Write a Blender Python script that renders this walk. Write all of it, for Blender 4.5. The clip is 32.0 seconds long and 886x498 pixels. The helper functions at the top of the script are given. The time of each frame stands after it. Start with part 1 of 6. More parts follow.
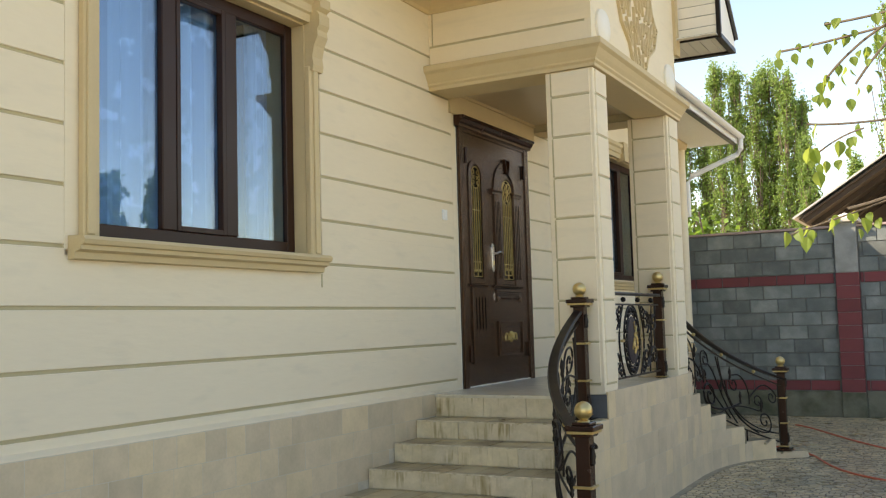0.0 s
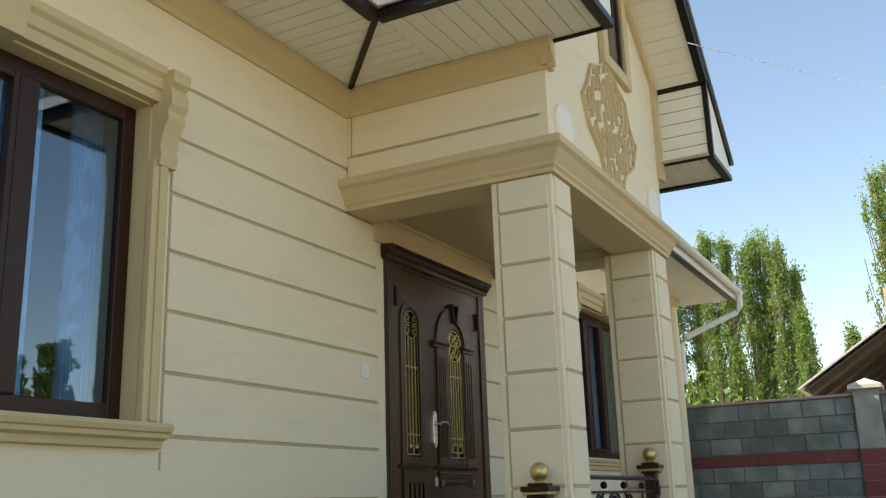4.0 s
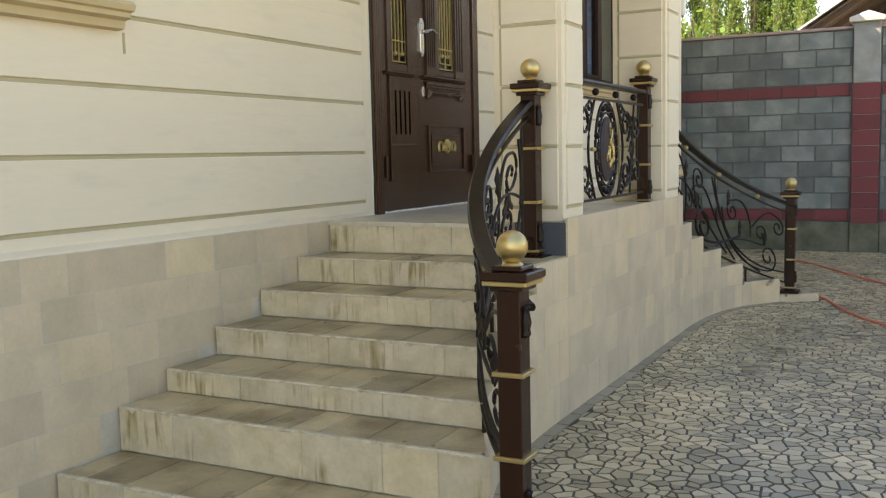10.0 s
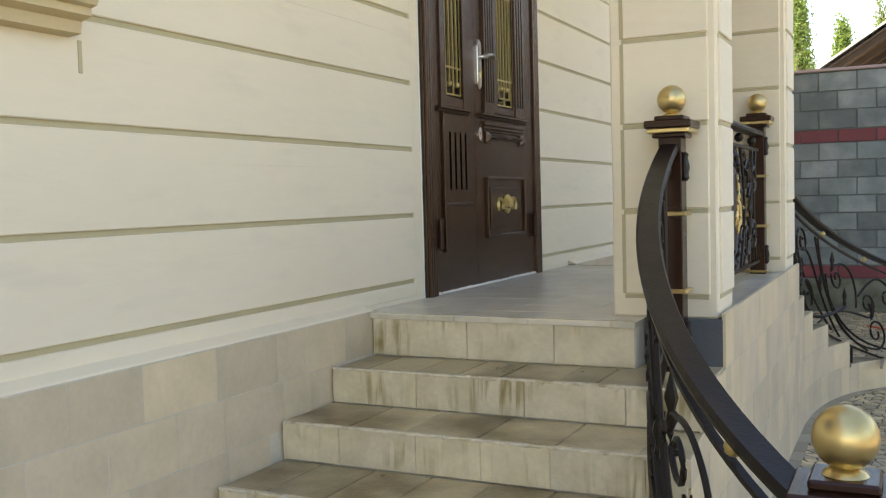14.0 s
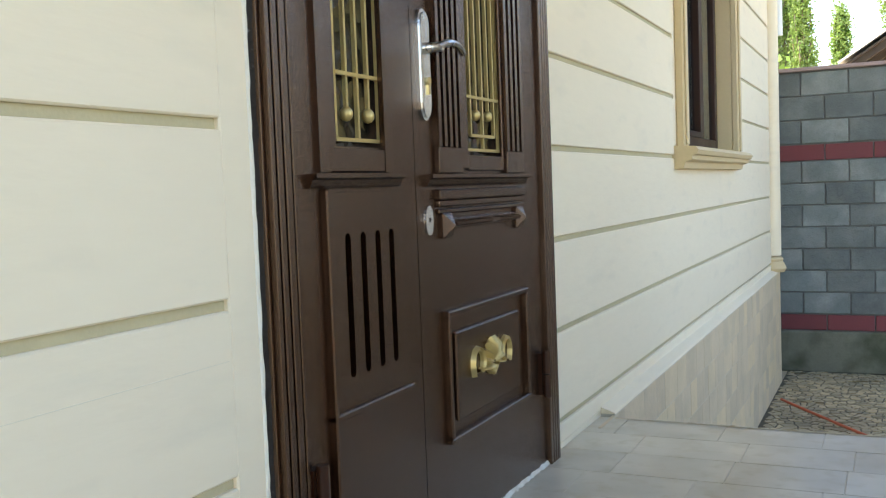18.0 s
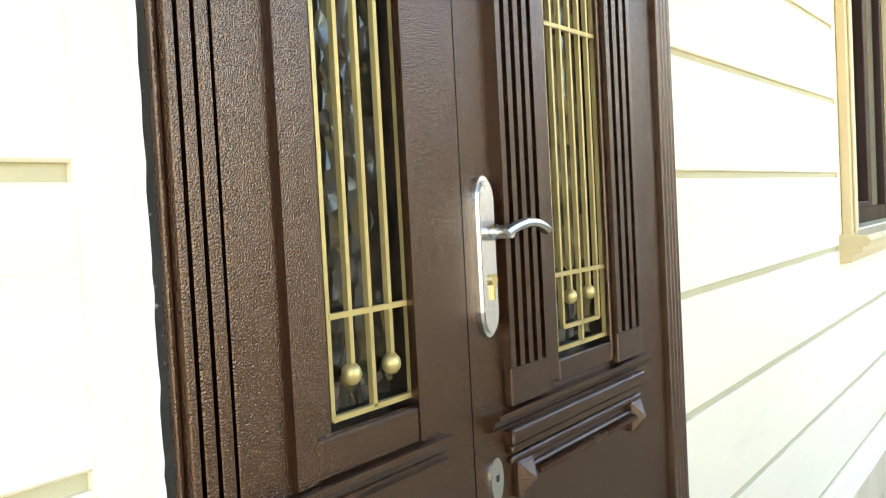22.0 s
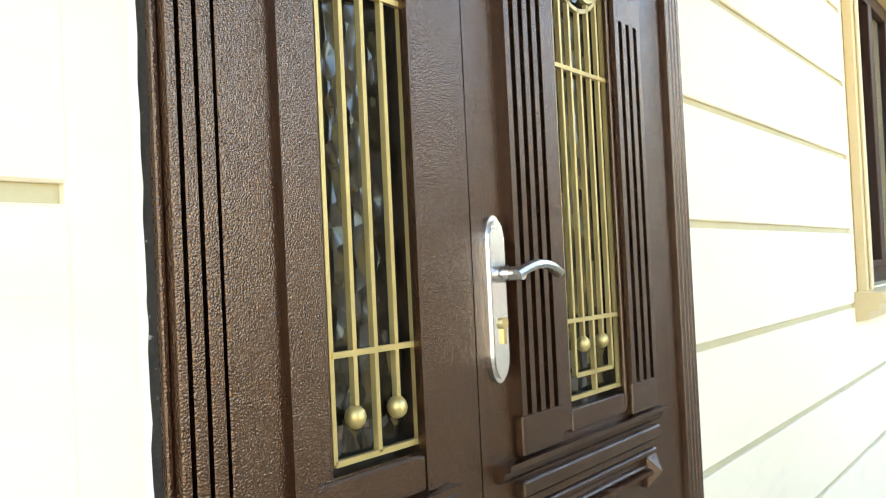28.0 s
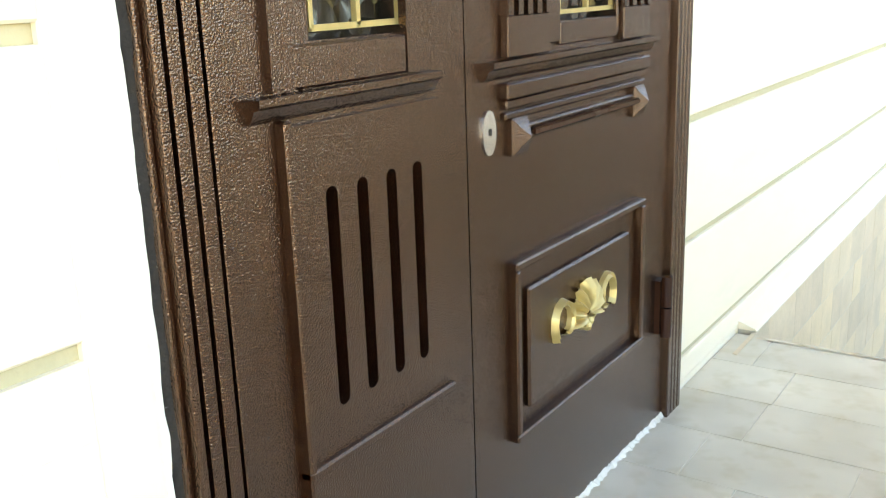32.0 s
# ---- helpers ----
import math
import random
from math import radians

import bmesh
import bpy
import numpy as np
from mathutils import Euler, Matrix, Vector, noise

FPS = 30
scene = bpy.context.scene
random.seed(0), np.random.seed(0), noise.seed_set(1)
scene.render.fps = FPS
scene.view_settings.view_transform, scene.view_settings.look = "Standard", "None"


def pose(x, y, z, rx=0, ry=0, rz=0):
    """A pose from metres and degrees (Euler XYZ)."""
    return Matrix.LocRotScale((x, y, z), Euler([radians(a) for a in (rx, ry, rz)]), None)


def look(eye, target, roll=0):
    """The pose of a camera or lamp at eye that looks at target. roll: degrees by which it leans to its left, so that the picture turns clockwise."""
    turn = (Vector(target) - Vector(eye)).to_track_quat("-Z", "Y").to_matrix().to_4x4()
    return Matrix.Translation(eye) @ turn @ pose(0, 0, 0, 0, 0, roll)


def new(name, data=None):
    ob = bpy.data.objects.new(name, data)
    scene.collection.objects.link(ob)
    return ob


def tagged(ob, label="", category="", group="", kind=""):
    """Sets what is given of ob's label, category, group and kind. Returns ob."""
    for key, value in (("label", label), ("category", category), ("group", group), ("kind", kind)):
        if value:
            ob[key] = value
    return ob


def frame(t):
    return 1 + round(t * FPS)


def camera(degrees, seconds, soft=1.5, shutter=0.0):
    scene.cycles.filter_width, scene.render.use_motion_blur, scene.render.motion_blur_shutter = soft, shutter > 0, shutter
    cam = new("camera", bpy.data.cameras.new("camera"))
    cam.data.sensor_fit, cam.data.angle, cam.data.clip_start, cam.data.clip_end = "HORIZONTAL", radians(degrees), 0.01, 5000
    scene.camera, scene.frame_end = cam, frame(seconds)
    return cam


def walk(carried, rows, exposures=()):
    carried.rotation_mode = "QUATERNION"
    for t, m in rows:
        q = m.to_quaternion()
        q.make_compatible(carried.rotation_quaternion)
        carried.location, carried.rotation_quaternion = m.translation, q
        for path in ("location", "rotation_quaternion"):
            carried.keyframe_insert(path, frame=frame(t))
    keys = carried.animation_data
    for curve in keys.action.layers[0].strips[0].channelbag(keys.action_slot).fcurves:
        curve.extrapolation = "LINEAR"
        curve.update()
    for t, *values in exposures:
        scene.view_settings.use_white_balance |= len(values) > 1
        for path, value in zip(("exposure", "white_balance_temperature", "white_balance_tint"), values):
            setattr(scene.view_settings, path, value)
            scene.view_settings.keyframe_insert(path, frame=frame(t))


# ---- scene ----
cam = camera(49.8, 32.0, soft=1.2)
PATH = [
    (0, (0.005, 0.022, 1.506), (-0.943, 1.777, 1.661), -1.6),
    (0.5, (-0.032, 0.308, 1.478), (-0.965, 2.068, 1.659), -1.9),
    (1, (-0.056, 0.525, 1.487), (-0.986, 2.279, 1.729), -2.0),
    (1.5, (-0.131, 0.781, 1.509), (-1.054, 2.529, 1.813), -2.3),
    (2, (-0.156, 1.008, 1.514), (-1.075, 2.751, 1.859), -2.3),
    (2.5, (-0.2, 1.27, 1.538), (-1.111, 3.001, 1.953), -1.9),
    (3, (-0.299, 1.482, 1.537), (-1.203, 3.207, 1.994), -1.9),
    (3.5, (-0.403, 1.668, 1.574), (-1.299, 3.38, 2.092), -1.9),
    (5.5, (-0.515, 2.051, 1.534), (-1.407, 3.772, 2.027), -1.6),
    (6, (-0.539, 2.063, 1.503), (-1.445, 3.812, 1.849), -1.6),
    (6.5, (-0.543, 2.067, 1.472), (-1.46, 3.831, 1.693), -1.5),
    (7, (-0.548, 2.07, 1.424), (-1.47, 3.84, 1.552), -1.6),
    (7.5, (-0.556, 2.083, 1.384), (-1.481, 3.855, 1.445), -1.6),
    (8, (-0.574, 2.087, 1.359), (-1.498, 3.861, 1.347), -1.5),
    (8.5, (-0.585, 2.087, 1.339), (-1.509, 3.858, 1.25), -1.3),
    (9, (-0.601, 2.086, 1.335), (-1.523, 3.856, 1.207), -1.2),
    (9.5, (-0.609, 2.087, 1.325), (-1.53, 3.855, 1.164), -1.3),
    (10, (-0.607, 2.097, 1.314), (-1.526, 3.862, 1.118), -1.3),
    (10.5, (-0.609, 2.102, 1.331), (-1.526, 3.868, 1.13), -1.3),
    (11, (-0.606, 2.107, 1.345), (-1.523, 3.873, 1.149), -1.3),
    (11.5, (-0.641, 2.109, 1.362), (-1.558, 3.877, 1.181), -1.2),
    (12, (-0.734, 2.153, 1.361), (-1.65, 3.923, 1.19), -1.1),
    (12.5, (-0.935, 2.361, 1.372), (-1.852, 4.13, 1.212), -1.1),
    (13, (-1.2, 2.583, 1.381), (-2.118, 4.355, 1.241), -1.1),
    (13.5, (-1.45, 2.841, 1.395), (-2.351, 4.623, 1.272), -1.4),
    (14, (-1.65, 3.196, 1.408), (-2.531, 4.988, 1.302), -1.5),
    (14.5, (-1.85, 3.527, 1.429), (-2.721, 5.325, 1.333), -1.6),
    (16.5, (-2.436, 4.959, 1.542), (-3.27, 6.776, 1.47), -2.2),
    (17, (-2.562, 5.235, 1.612), (-3.399, 7.05, 1.546), -2.8),
    (17.5, (-2.623, 5.447, 1.715), (-3.458, 7.263, 1.626), -2.7),
    (18, (-2.643, 5.664, 1.791), (-3.498, 7.468, 1.667), -2.2),
    (18.5, (-2.714, 5.854, 1.82), (-3.591, 7.643, 1.646), -2.4),
    (19, (-2.787, 5.992, 1.901), (-3.685, 7.766, 1.684), -2.5),
    (19.5, (-2.817, 6.167, 1.943), (-3.756, 7.911, 1.669), -2.1),
    (20, (-2.811, 6.254, 2.022), (-3.818, 7.958, 1.738), -2.3),
    (20.5, (-2.83, 6.306, 2.057), (-3.876, 7.987, 1.773), -2.6),
    (21, (-2.837, 6.327, 2.089), (-3.906, 7.997, 1.827), -2.7),
    (21.5, (-2.838, 6.337, 2.12), (-3.925, 8.007, 1.951), -2.8),
    (22, (-2.834, 6.326, 2.141), (-3.933, 7.993, 2.057), -3.0),
    (22.5, (-2.83, 6.316, 2.161), (-3.94, 7.98, 2.158), -3.1),
    (23, (-2.824, 6.309, 2.189), (-3.931, 7.973, 2.253), -3.1),
    (23.5, (-2.812, 6.296, 2.203), (-3.914, 7.959, 2.342), -3.3),
    (24, (-2.808, 6.292, 2.219), (-3.901, 7.951, 2.445), -3.4),
    (24.5, (-2.808, 6.284, 2.236), (-3.888, 7.936, 2.554), -3.5),
    (26.5, (-2.833, 6.336, 2.19), (-3.917, 7.983, 2.525), -3.6),
    (27, (-2.846, 6.355, 2.165), (-3.944, 8.012, 2.381), -3.5),
    (27.5, (-2.848, 6.352, 2.136), (-3.958, 8.011, 2.262), -2.8),
    (28, (-2.861, 6.362, 2.108), (-3.97, 8.025, 2.157), -2.7),
    (28.5, (-2.866, 6.368, 2.084), (-3.977, 8.029, 2.04), -2.4),
    (29, (-2.866, 6.371, 2.067), (-3.977, 8.031, 1.957), -2.2),
    (29.5, (-2.865, 6.372, 2.05), (-3.975, 8.027, 1.878), -2.2),
    (30, (-2.862, 6.375, 2.036), (-3.97, 8.024, 1.799), -2.1),
    (30.5, (-2.864, 6.381, 2.015), (-3.965, 8.022, 1.708), -2.0),
    (31, (-2.86, 6.383, 1.991), (-3.956, 8.01, 1.604), -2.1),
    (31.5, (-2.858, 6.384, 1.966), (-3.945, 7.996, 1.498), -2.1),
    (32, (-2.859, 6.379, 1.935), (-3.94, 7.975, 1.401), -2.0),
]
EXPOSURES = [
    (0.0, 1.26, 8000, 13), (1.0, 1.23, 7800, 11), (3.0, 0.82, 7400, 8), (6.0, 0.84, 7350, 8), (7.5, 1.36, 7550, 10),
    (9.0, 1.60, 7950, 15), (10.0, 1.64, 8200, 16), (13.0, 1.68, 8050, 17), (14.5, 1.76, 7500, 16), (17.0, 2.03, 7000, 13),
    (18.0, 2.10, 7000, 13), (19.0, 2.50, 7050, 14), (20.0, 2.96, 7100, 12), (22.0, 3.08, 7150, 10), (24.0, 3.12, 7250, 10),
    (28.0, 3.05, 7150, 10), (30.0, 3.12, 7500, 10), (32.0, 3.36, 7450, 10),
]
walk(cam, [(t, look(eye, target, roll)) for t, eye, target, roll in PATH], EXPOSURES)
# ---- world, sun and exposure ----
world = bpy.data.worlds.new("sky")
scene.world = world
world.use_nodes = True
wn, wl = world.node_tree.nodes, world.node_tree.links
sky = wn.new("ShaderNodeTexSky")
sky.sky_type, sky.sun_disc = "NISHITA", False
sky.sun_elevation, sky.sun_rotation = radians(42.3), radians(238)
sky.air_density, sky.dust_density, sky.ozone_density = 1.0, 0.0, 0.5
wn["Background"].inputs["Strength"].default_value = 0.15
wl.new(sky.outputs[0], wn["Background"].inputs[0])
sun = new("sun", bpy.data.lights.new("sun", "SUN"))
sun.data.energy, sun.data.angle, sun.data.color = 4.0, radians(0.55), (1.0, 0.94, 0.85)
sun.matrix_world = look((-10, -6.2, 10.7), (0, 0, 0))


# ---- materials ----
def material(name, color, rough=0.6, metal=0.0, vary=0.12, scale=6.0, fine=90.0, bump=0.15, depth=0.004, tint=None, tint_amount=0.0, island=0.0, obj=0.0, spec=0.5, streak=0.0, stretch=(1, 1, 1), second=None, second_amount=0.0, edges=(0.42, 0.68), smear=0):
    """Base colour with broad stains, fine grain, piece-to-piece change and a fine relief."""
    m = bpy.data.materials.new(name)
    m.use_nodes = True
    n, l = m.node_tree.nodes, m.node_tree.links
    b = n["Principled BSDF"]
    b.inputs["Metallic"].default_value = metal
    b.inputs["Specular IOR Level"].default_value = spec
    tc = n.new("ShaderNodeTexCoord")
    geo = n.new("ShaderNodeNewGeometry")
    mp = n.new("ShaderNodeMapping")
    mp.inputs["Scale"].default_value = stretch
    l.new(geo.outputs["Position"], mp.inputs[0])
    n1 = n.new("ShaderNodeTexNoise")
    n1.inputs["Scale"].default_value, n1.inputs["Detail"].default_value = scale, 5
    n2 = n.new("ShaderNodeTexNoise")
    n2.inputs["Scale"].default_value, n2.inputs["Detail"].default_value = fine, 3
    for k in (n1, n2):
        l.new(mp.outputs[0], k.inputs["Vector"])
    v = n.new("ShaderNodeMath")
    v.operation = "MULTIPLY_ADD"
    l.new(n1.outputs["Fac"], v.inputs[0])
    v.inputs[1].default_value, v.inputs[2].default_value = 2 * vary, 1 - vary
    v2 = n.new("ShaderNodeMath")
    v2.operation = "MULTIPLY_ADD"
    l.new(n2.outputs["Fac"], v2.inputs[0])
    v2.inputs[1].default_value, v2.inputs[2].default_value = vary, 1 - vary / 2
    mul = n.new("ShaderNodeMath")
    mul.operation = "MULTIPLY"
    l.new(v.outputs[0], mul.inputs[0])
    l.new(v2.outputs[0], mul.inputs[1])
    last = mul.outputs[0]
    for amount, source in ((obj, "o"), (island, "i")):
        if amount:
            src = n.new("ShaderNodeObjectInfo").outputs["Random"] if source == "o" else geo.outputs["Random Per Island"]
            r = n.new("ShaderNodeMath")
            r.operation = "MULTIPLY_ADD"
            l.new(src, r.inputs[0])
            r.inputs[1].default_value, r.inputs[2].default_value = 2 * amount, 1 - amount
            q = n.new("ShaderNodeMath")
            q.operation = "MULTIPLY"
            l.new(last, q.inputs[0])
            l.new(r.outputs[0], q.inputs[1])
            last = q.outputs[0]
    base = n.new("ShaderNodeRGB")
    base.outputs[0].default_value = (*color, 1)
    col = base.outputs[0]
    if tint:
        mx = n.new("ShaderNodeMix")
        mx.data_type = "RGBA"
        ramp = n.new("ShaderNodeValToRGB")
        ramp.color_ramp.elements[0].position, ramp.color_ramp.elements[1].position = edges
        n3 = n.new("ShaderNodeTexNoise")
        n3.inputs["Scale"].default_value, n3.inputs["Detail"].default_value = scale * 0.7, 6
        mp2 = n.new("ShaderNodeMapping")
        mp2.inputs["Location"].default_value = (7.3, 1.9, 4.4)
        mp2.inputs["Scale"].default_value = (1, 1, 0.10) if streak else ((1, 2.5, 9) if smear else (1, 1, 1))
        l.new(geo.outputs["Position"], mp2.inputs[0])
        l.new(mp2.outputs[0], n3.inputs["Vector"])
        l.new(n3.outputs["Fac"], ramp.inputs[0])
        a = n.new("ShaderNodeMath")
        a.operation = "MULTIPLY"
        l.new(ramp.outputs[0], a.inputs[0])
        a.inputs[1].default_value = tint_amount
        l.new(a.outputs[0], mx.inputs["Factor"])
        l.new(col, mx.inputs["A"])
        mx.inputs["B"].default_value = (*tint, 1)
        col = mx.outputs["Result"]
    if second:
        # some pieces lean towards a second colour
        my = n.new("ShaderNodeMix")
        my.data_type = "RGBA"
        pick = n.new("ShaderNodeValToRGB")
        pick.color_ramp.elements[0].position, pick.color_ramp.elements[1].position = 0.45, 1.0
        pick.color_ramp.elements[1].color = (second_amount, second_amount, second_amount, 1)
        l.new(n.new("ShaderNodeObjectInfo").outputs["Random"], pick.inputs[0])
        l.new(pick.outputs[0], my.inputs["Factor"])
        l.new(col, my.inputs["A"])
        my.inputs["B"].default_value = (*second, 1)
        col = my.outputs["Result"]
    vm = n.new("ShaderNodeVectorMath")
    vm.operation = "SCALE"
    l.new(col, vm.inputs[0])
    l.new(last, vm.inputs["Scale"])
    l.new(vm.outputs[0], b.inputs["Base Color"])
    rr = n.new("ShaderNodeMath")
    rr.operation = "MULTIPLY_ADD"
    l.new(n1.outputs["Fac"], rr.inputs[0])
    rr.inputs[1].default_value, rr.inputs[2].default_value = 0.24, rough - 0.12
    l.new(rr.outputs[0], b.inputs["Roughness"])
    if bump:
        bp = n.new("ShaderNodeBump")
        bp.inputs["Strength"].default_value, bp.inputs["Distance"].default_value = bump, depth
        l.new(n2.outputs["Fac"], bp.inputs["Height"])
        l.new(bp.outputs[0], b.inputs["Normal"])
    return m


PLASTER = material("cream_plaster", (0.82, 0.71, 0.52), 0.75, vary=0.05, scale=2.0, fine=22, bump=0.22, depth=0.006, tint=(0.58, 0.52, 0.40), tint_amount=0.30, stretch=(1, 0.35, 1.5), edges=(0.56, 0.80), smear=1)
GROOVE = material("olive_groove_plaster", (0.50, 0.43, 0.26), 0.85, vary=0.12, scale=8, fine=120)
TAN = material("tan_trim_plaster", (0.615, 0.485, 0.28), 0.72, vary=0.08, scale=5, fine=70, bump=0.2)
STONE = material("travertine_tile", (0.690, 0.555, 0.375), 0.55, vary=0.16, scale=7, fine=60, bump=0.4, obj=0.13, tint=(0.53, 0.44, 0.29), tint_amount=0.5, second=(0.60, 0.465, 0.25), second_amount=0.45)
TREADSTONE = material("wet_dirty_tread_stone", (0.47, 0.375, 0.215), 0.32, vary=0.34, scale=6, fine=70, bump=0.4, obj=0.30, tint=(0.14, 0.092, 0.036), tint_amount=0.85)
MORTAR = material("pale_mortar", (0.70, 0.65, 0.54), 0.9, vary=0.12, scale=10, fine=120, bump=0.4)
CEMENT = material("raw_grey_cement", (0.33, 0.33, 0.31), 0.9, vary=0.18, scale=7, fine=80, bump=0.5, tint=(0.18, 0.19, 0.16), tint_amount=0.6)
GROUT = material("dark_paving_cement", (0.055, 0.045, 0.032), 0.55, vary=0.2, scale=5, fine=90, bump=0.4)
MOSAIC = material("broken_marble_chip", (0.50, 0.395, 0.24), 0.30, vary=0.22, scale=1.6, fine=80, bump=0.25, island=0.42, tint=(0.24, 0.21, 0.14), tint_amount=0.55)
BLOCK = material("grey_concrete_block", (0.150, 0.170, 0.162), 0.85, vary=0.36, scale=6, fine=70, bump=0.5, obj=0.30, depth=0.008, tint=(0.30, 0.31, 0.285), tint_amount=0.55)
BLOCKJOINT = material("grey_block_joint", (0.15, 0.15, 0.14), 0.95, vary=0.2, scale=9, fine=80, bump=0.5)
REDBLOCK = material("red_painted_concrete", (0.185, 0.043, 0.046), 0.75, vary=0.18, scale=6, fine=70, bump=0.4, obj=0.14)
BROWNPLAIN = material("smooth_brown_enamel", (0.034, 0.0125, 0.0062), 0.24, vary=0.10, scale=6, fine=300, bump=0.15, depth=0.001, spec=0.3)
PVC = material("brown_window_profile", (0.034, 0.0130, 0.0070), 0.36, spec=0.25, vary=0.06, scale=4, fine=100, bump=0.03)
IRON = material("black_wrought_iron", (0.017, 0.0112, 0.0082), 0.36, spec=0.24, vary=0.25, scale=12, fine=120, bump=0.3, depth=0.002)
GOLD = material("brass_gold_paint", (0.62, 0.47, 0.21), 0.32, metal=0.85, vary=0.10, scale=15, fine=120, bump=0.08, depth=0.001)
PALEGOLD = material("pale_gold_enamel", (0.54, 0.41, 0.165), 0.34, metal=0.55, vary=0.10, scale=15, fine=120, bump=0.1, depth=0.001)
CHROME = material("brushed_steel", (0.72, 0.71, 0.69), 0.26, metal=1.0, vary=0.05, scale=8, fine=150, bump=0.03)
WHITE = material("white_plastic", (0.80, 0.80, 0.78), 0.4, vary=0.04, scale=4, fine=60, bump=0.03)
PANEL = material("white_pvc_lining", (0.86, 0.81, 0.70), 0.45, vary=0.05, scale=3, fine=60, bump=0.05)
ROOFING = material("grey_roof_sheet", (0.20, 0.20, 0.20), 0.5, vary=0.1, scale=3, fine=60)
# barn roofing paled to give its edge a sunlit look
BARNROOF = material("sun_paled_sheet_roofing", (0.52, 0.50, 0.46), 0.6, vary=0.12, scale=3, fine=60)
CAPSTONE = material("pale_concrete_cap", (0.60, 0.55, 0.47), 0.8, vary=0.12, scale=8, fine=80, bump=0.4)
# pinkish coping, lightened in colour for the sun on the wall's top
COPING = material("sunlit_pinkish_coping", (0.40, 0.29, 0.26), 0.8, vary=0.2, scale=8, fine=80, bump=0.4)
LIMEWASH = material("tan_limewashed_wall", (0.50, 0.36, 0.22), 0.9, vary=0.15, scale=5, fine=60, bump=0.3)
WOOD = material("weathered_barn_wood", (0.075, 0.052, 0.036), 0.8, vary=0.25, scale=4, fine=60, bump=0.4)
HOSE = material("orange_rubber_hose", (0.62, 0.14, 0.07), 0.5, vary=0.08, scale=8, fine=80)
BARK = material("grey_brown_bark", (0.17, 0.13, 0.09), 0.9, vary=0.25, scale=14, fine=90, bump=0.7)
MOSSY = material("mossy_footing_cement", (0.17, 0.165, 0.12), 0.9, vary=0.3, scale=6, fine=60, bump=0.6, tint=(0.06, 0.07, 0.035), tint_amount=0.8)
MARGIN = material("grey_margin_tile", (0.31, 0.26, 0.18), 0.45, vary=0.2, scale=8, fine=80, bump=0.3, obj=0.15)
ENAMEL = material("dark_violet_enamel", (0.026, 0.020, 0.030), 0.35, vary=0.3, scale=14, fine=90, bump=0.2, spec=0.25)
HAIRLINE = material("greyed_plaster_scratch", (0.72, 0.645, 0.49), 0.8, vary=0.2, scale=9, fine=90)
NOSE = material("chipped_nose_cement", (0.62, 0.54, 0.40), 0.8, vary=0.3, scale=22, fine=90, bump=0.4, tint=(0.36, 0.28, 0.15), tint_amount=0.7, edges=(0.50, 0.66))
JOINT = material("greyed_tile_joint", (0.60, 0.54, 0.43), 0.9, vary=0.25, scale=9, fine=90, bump=0.4)
# dark grey that stands in for the shade indoors
DARK = material("shade_dark_interior", (0.16, 0.15, 0.14), 0.9, vary=0.1)
RUBBER = material("black_sealant", (0.030, 0.026, 0.023), 0.8, vary=0.3, scale=130, fine=170, bump=0.6, tint=(0.42, 0.41, 0.38), tint_amount=0.6, edges=(0.67, 0.74), spec=0.1)


def riser_stone():
    """Mottled cream stone with clusters of brown drip stains."""
    m = material("worn_riser_stone", (0.665, 0.575, 0.415), 0.5, vary=0.22, scale=12, fine=60, bump=0.45, obj=0.08, tint=(0.50, 0.42, 0.25), tint_amount=0.6, second=(0.60, 0.50, 0.31), second_amount=0.6)
    n, l = m.node_tree.nodes, m.node_tree.links
    b = n["Principled BSDF"]
    col = b.inputs["Base Color"].links[0].from_socket
    geo = n.new("ShaderNodeNewGeometry")
    mp = n.new("ShaderNodeMapping")
    mp.inputs["Scale"].default_value = (1, 1, 0.09)
    l.new(geo.outputs["Position"], mp.inputs[0])
    drip, cluster = n.new("ShaderNodeTexNoise"), n.new("ShaderNodeTexNoise")
    drip.inputs["Scale"].default_value, drip.inputs["Detail"].default_value, drip.inputs["Distortion"].default_value = 24, 4, 1.2
    cluster.inputs["Scale"].default_value, cluster.inputs["Detail"].default_value = 4.5, 3
    l.new(mp.outputs[0], drip.inputs["Vector"])
    l.new(geo.outputs["Position"], cluster.inputs["Vector"])
    a, c = n.new("ShaderNodeValToRGB"), n.new("ShaderNodeValToRGB")
    a.color_ramp.elements[0].position, a.color_ramp.elements[1].position = 0.47, 0.68
    c.color_ramp.elements[0].position, c.color_ramp.elements[1].position = 0.50, 0.64
    l.new(drip.outputs["Fac"], a.inputs[0])
    l.new(cluster.outputs["Fac"], c.inputs[0])
    q = n.new("ShaderNodeMath")
    q.operation = "MULTIPLY"
    l.new(a.outputs[0], q.inputs[0])
    l.new(c.outputs[0], q.inputs[1])
    mx = n.new("ShaderNodeMix")
    mx.data_type = "RGBA"
    l.new(q.outputs[0], mx.inputs["Factor"])
    l.new(col, mx.inputs["A"])
    mx.inputs["B"].default_value = (0.29, 0.215, 0.085, 1)
    l.new(mx.outputs["Result"], b.inputs["Base Color"])
    return m


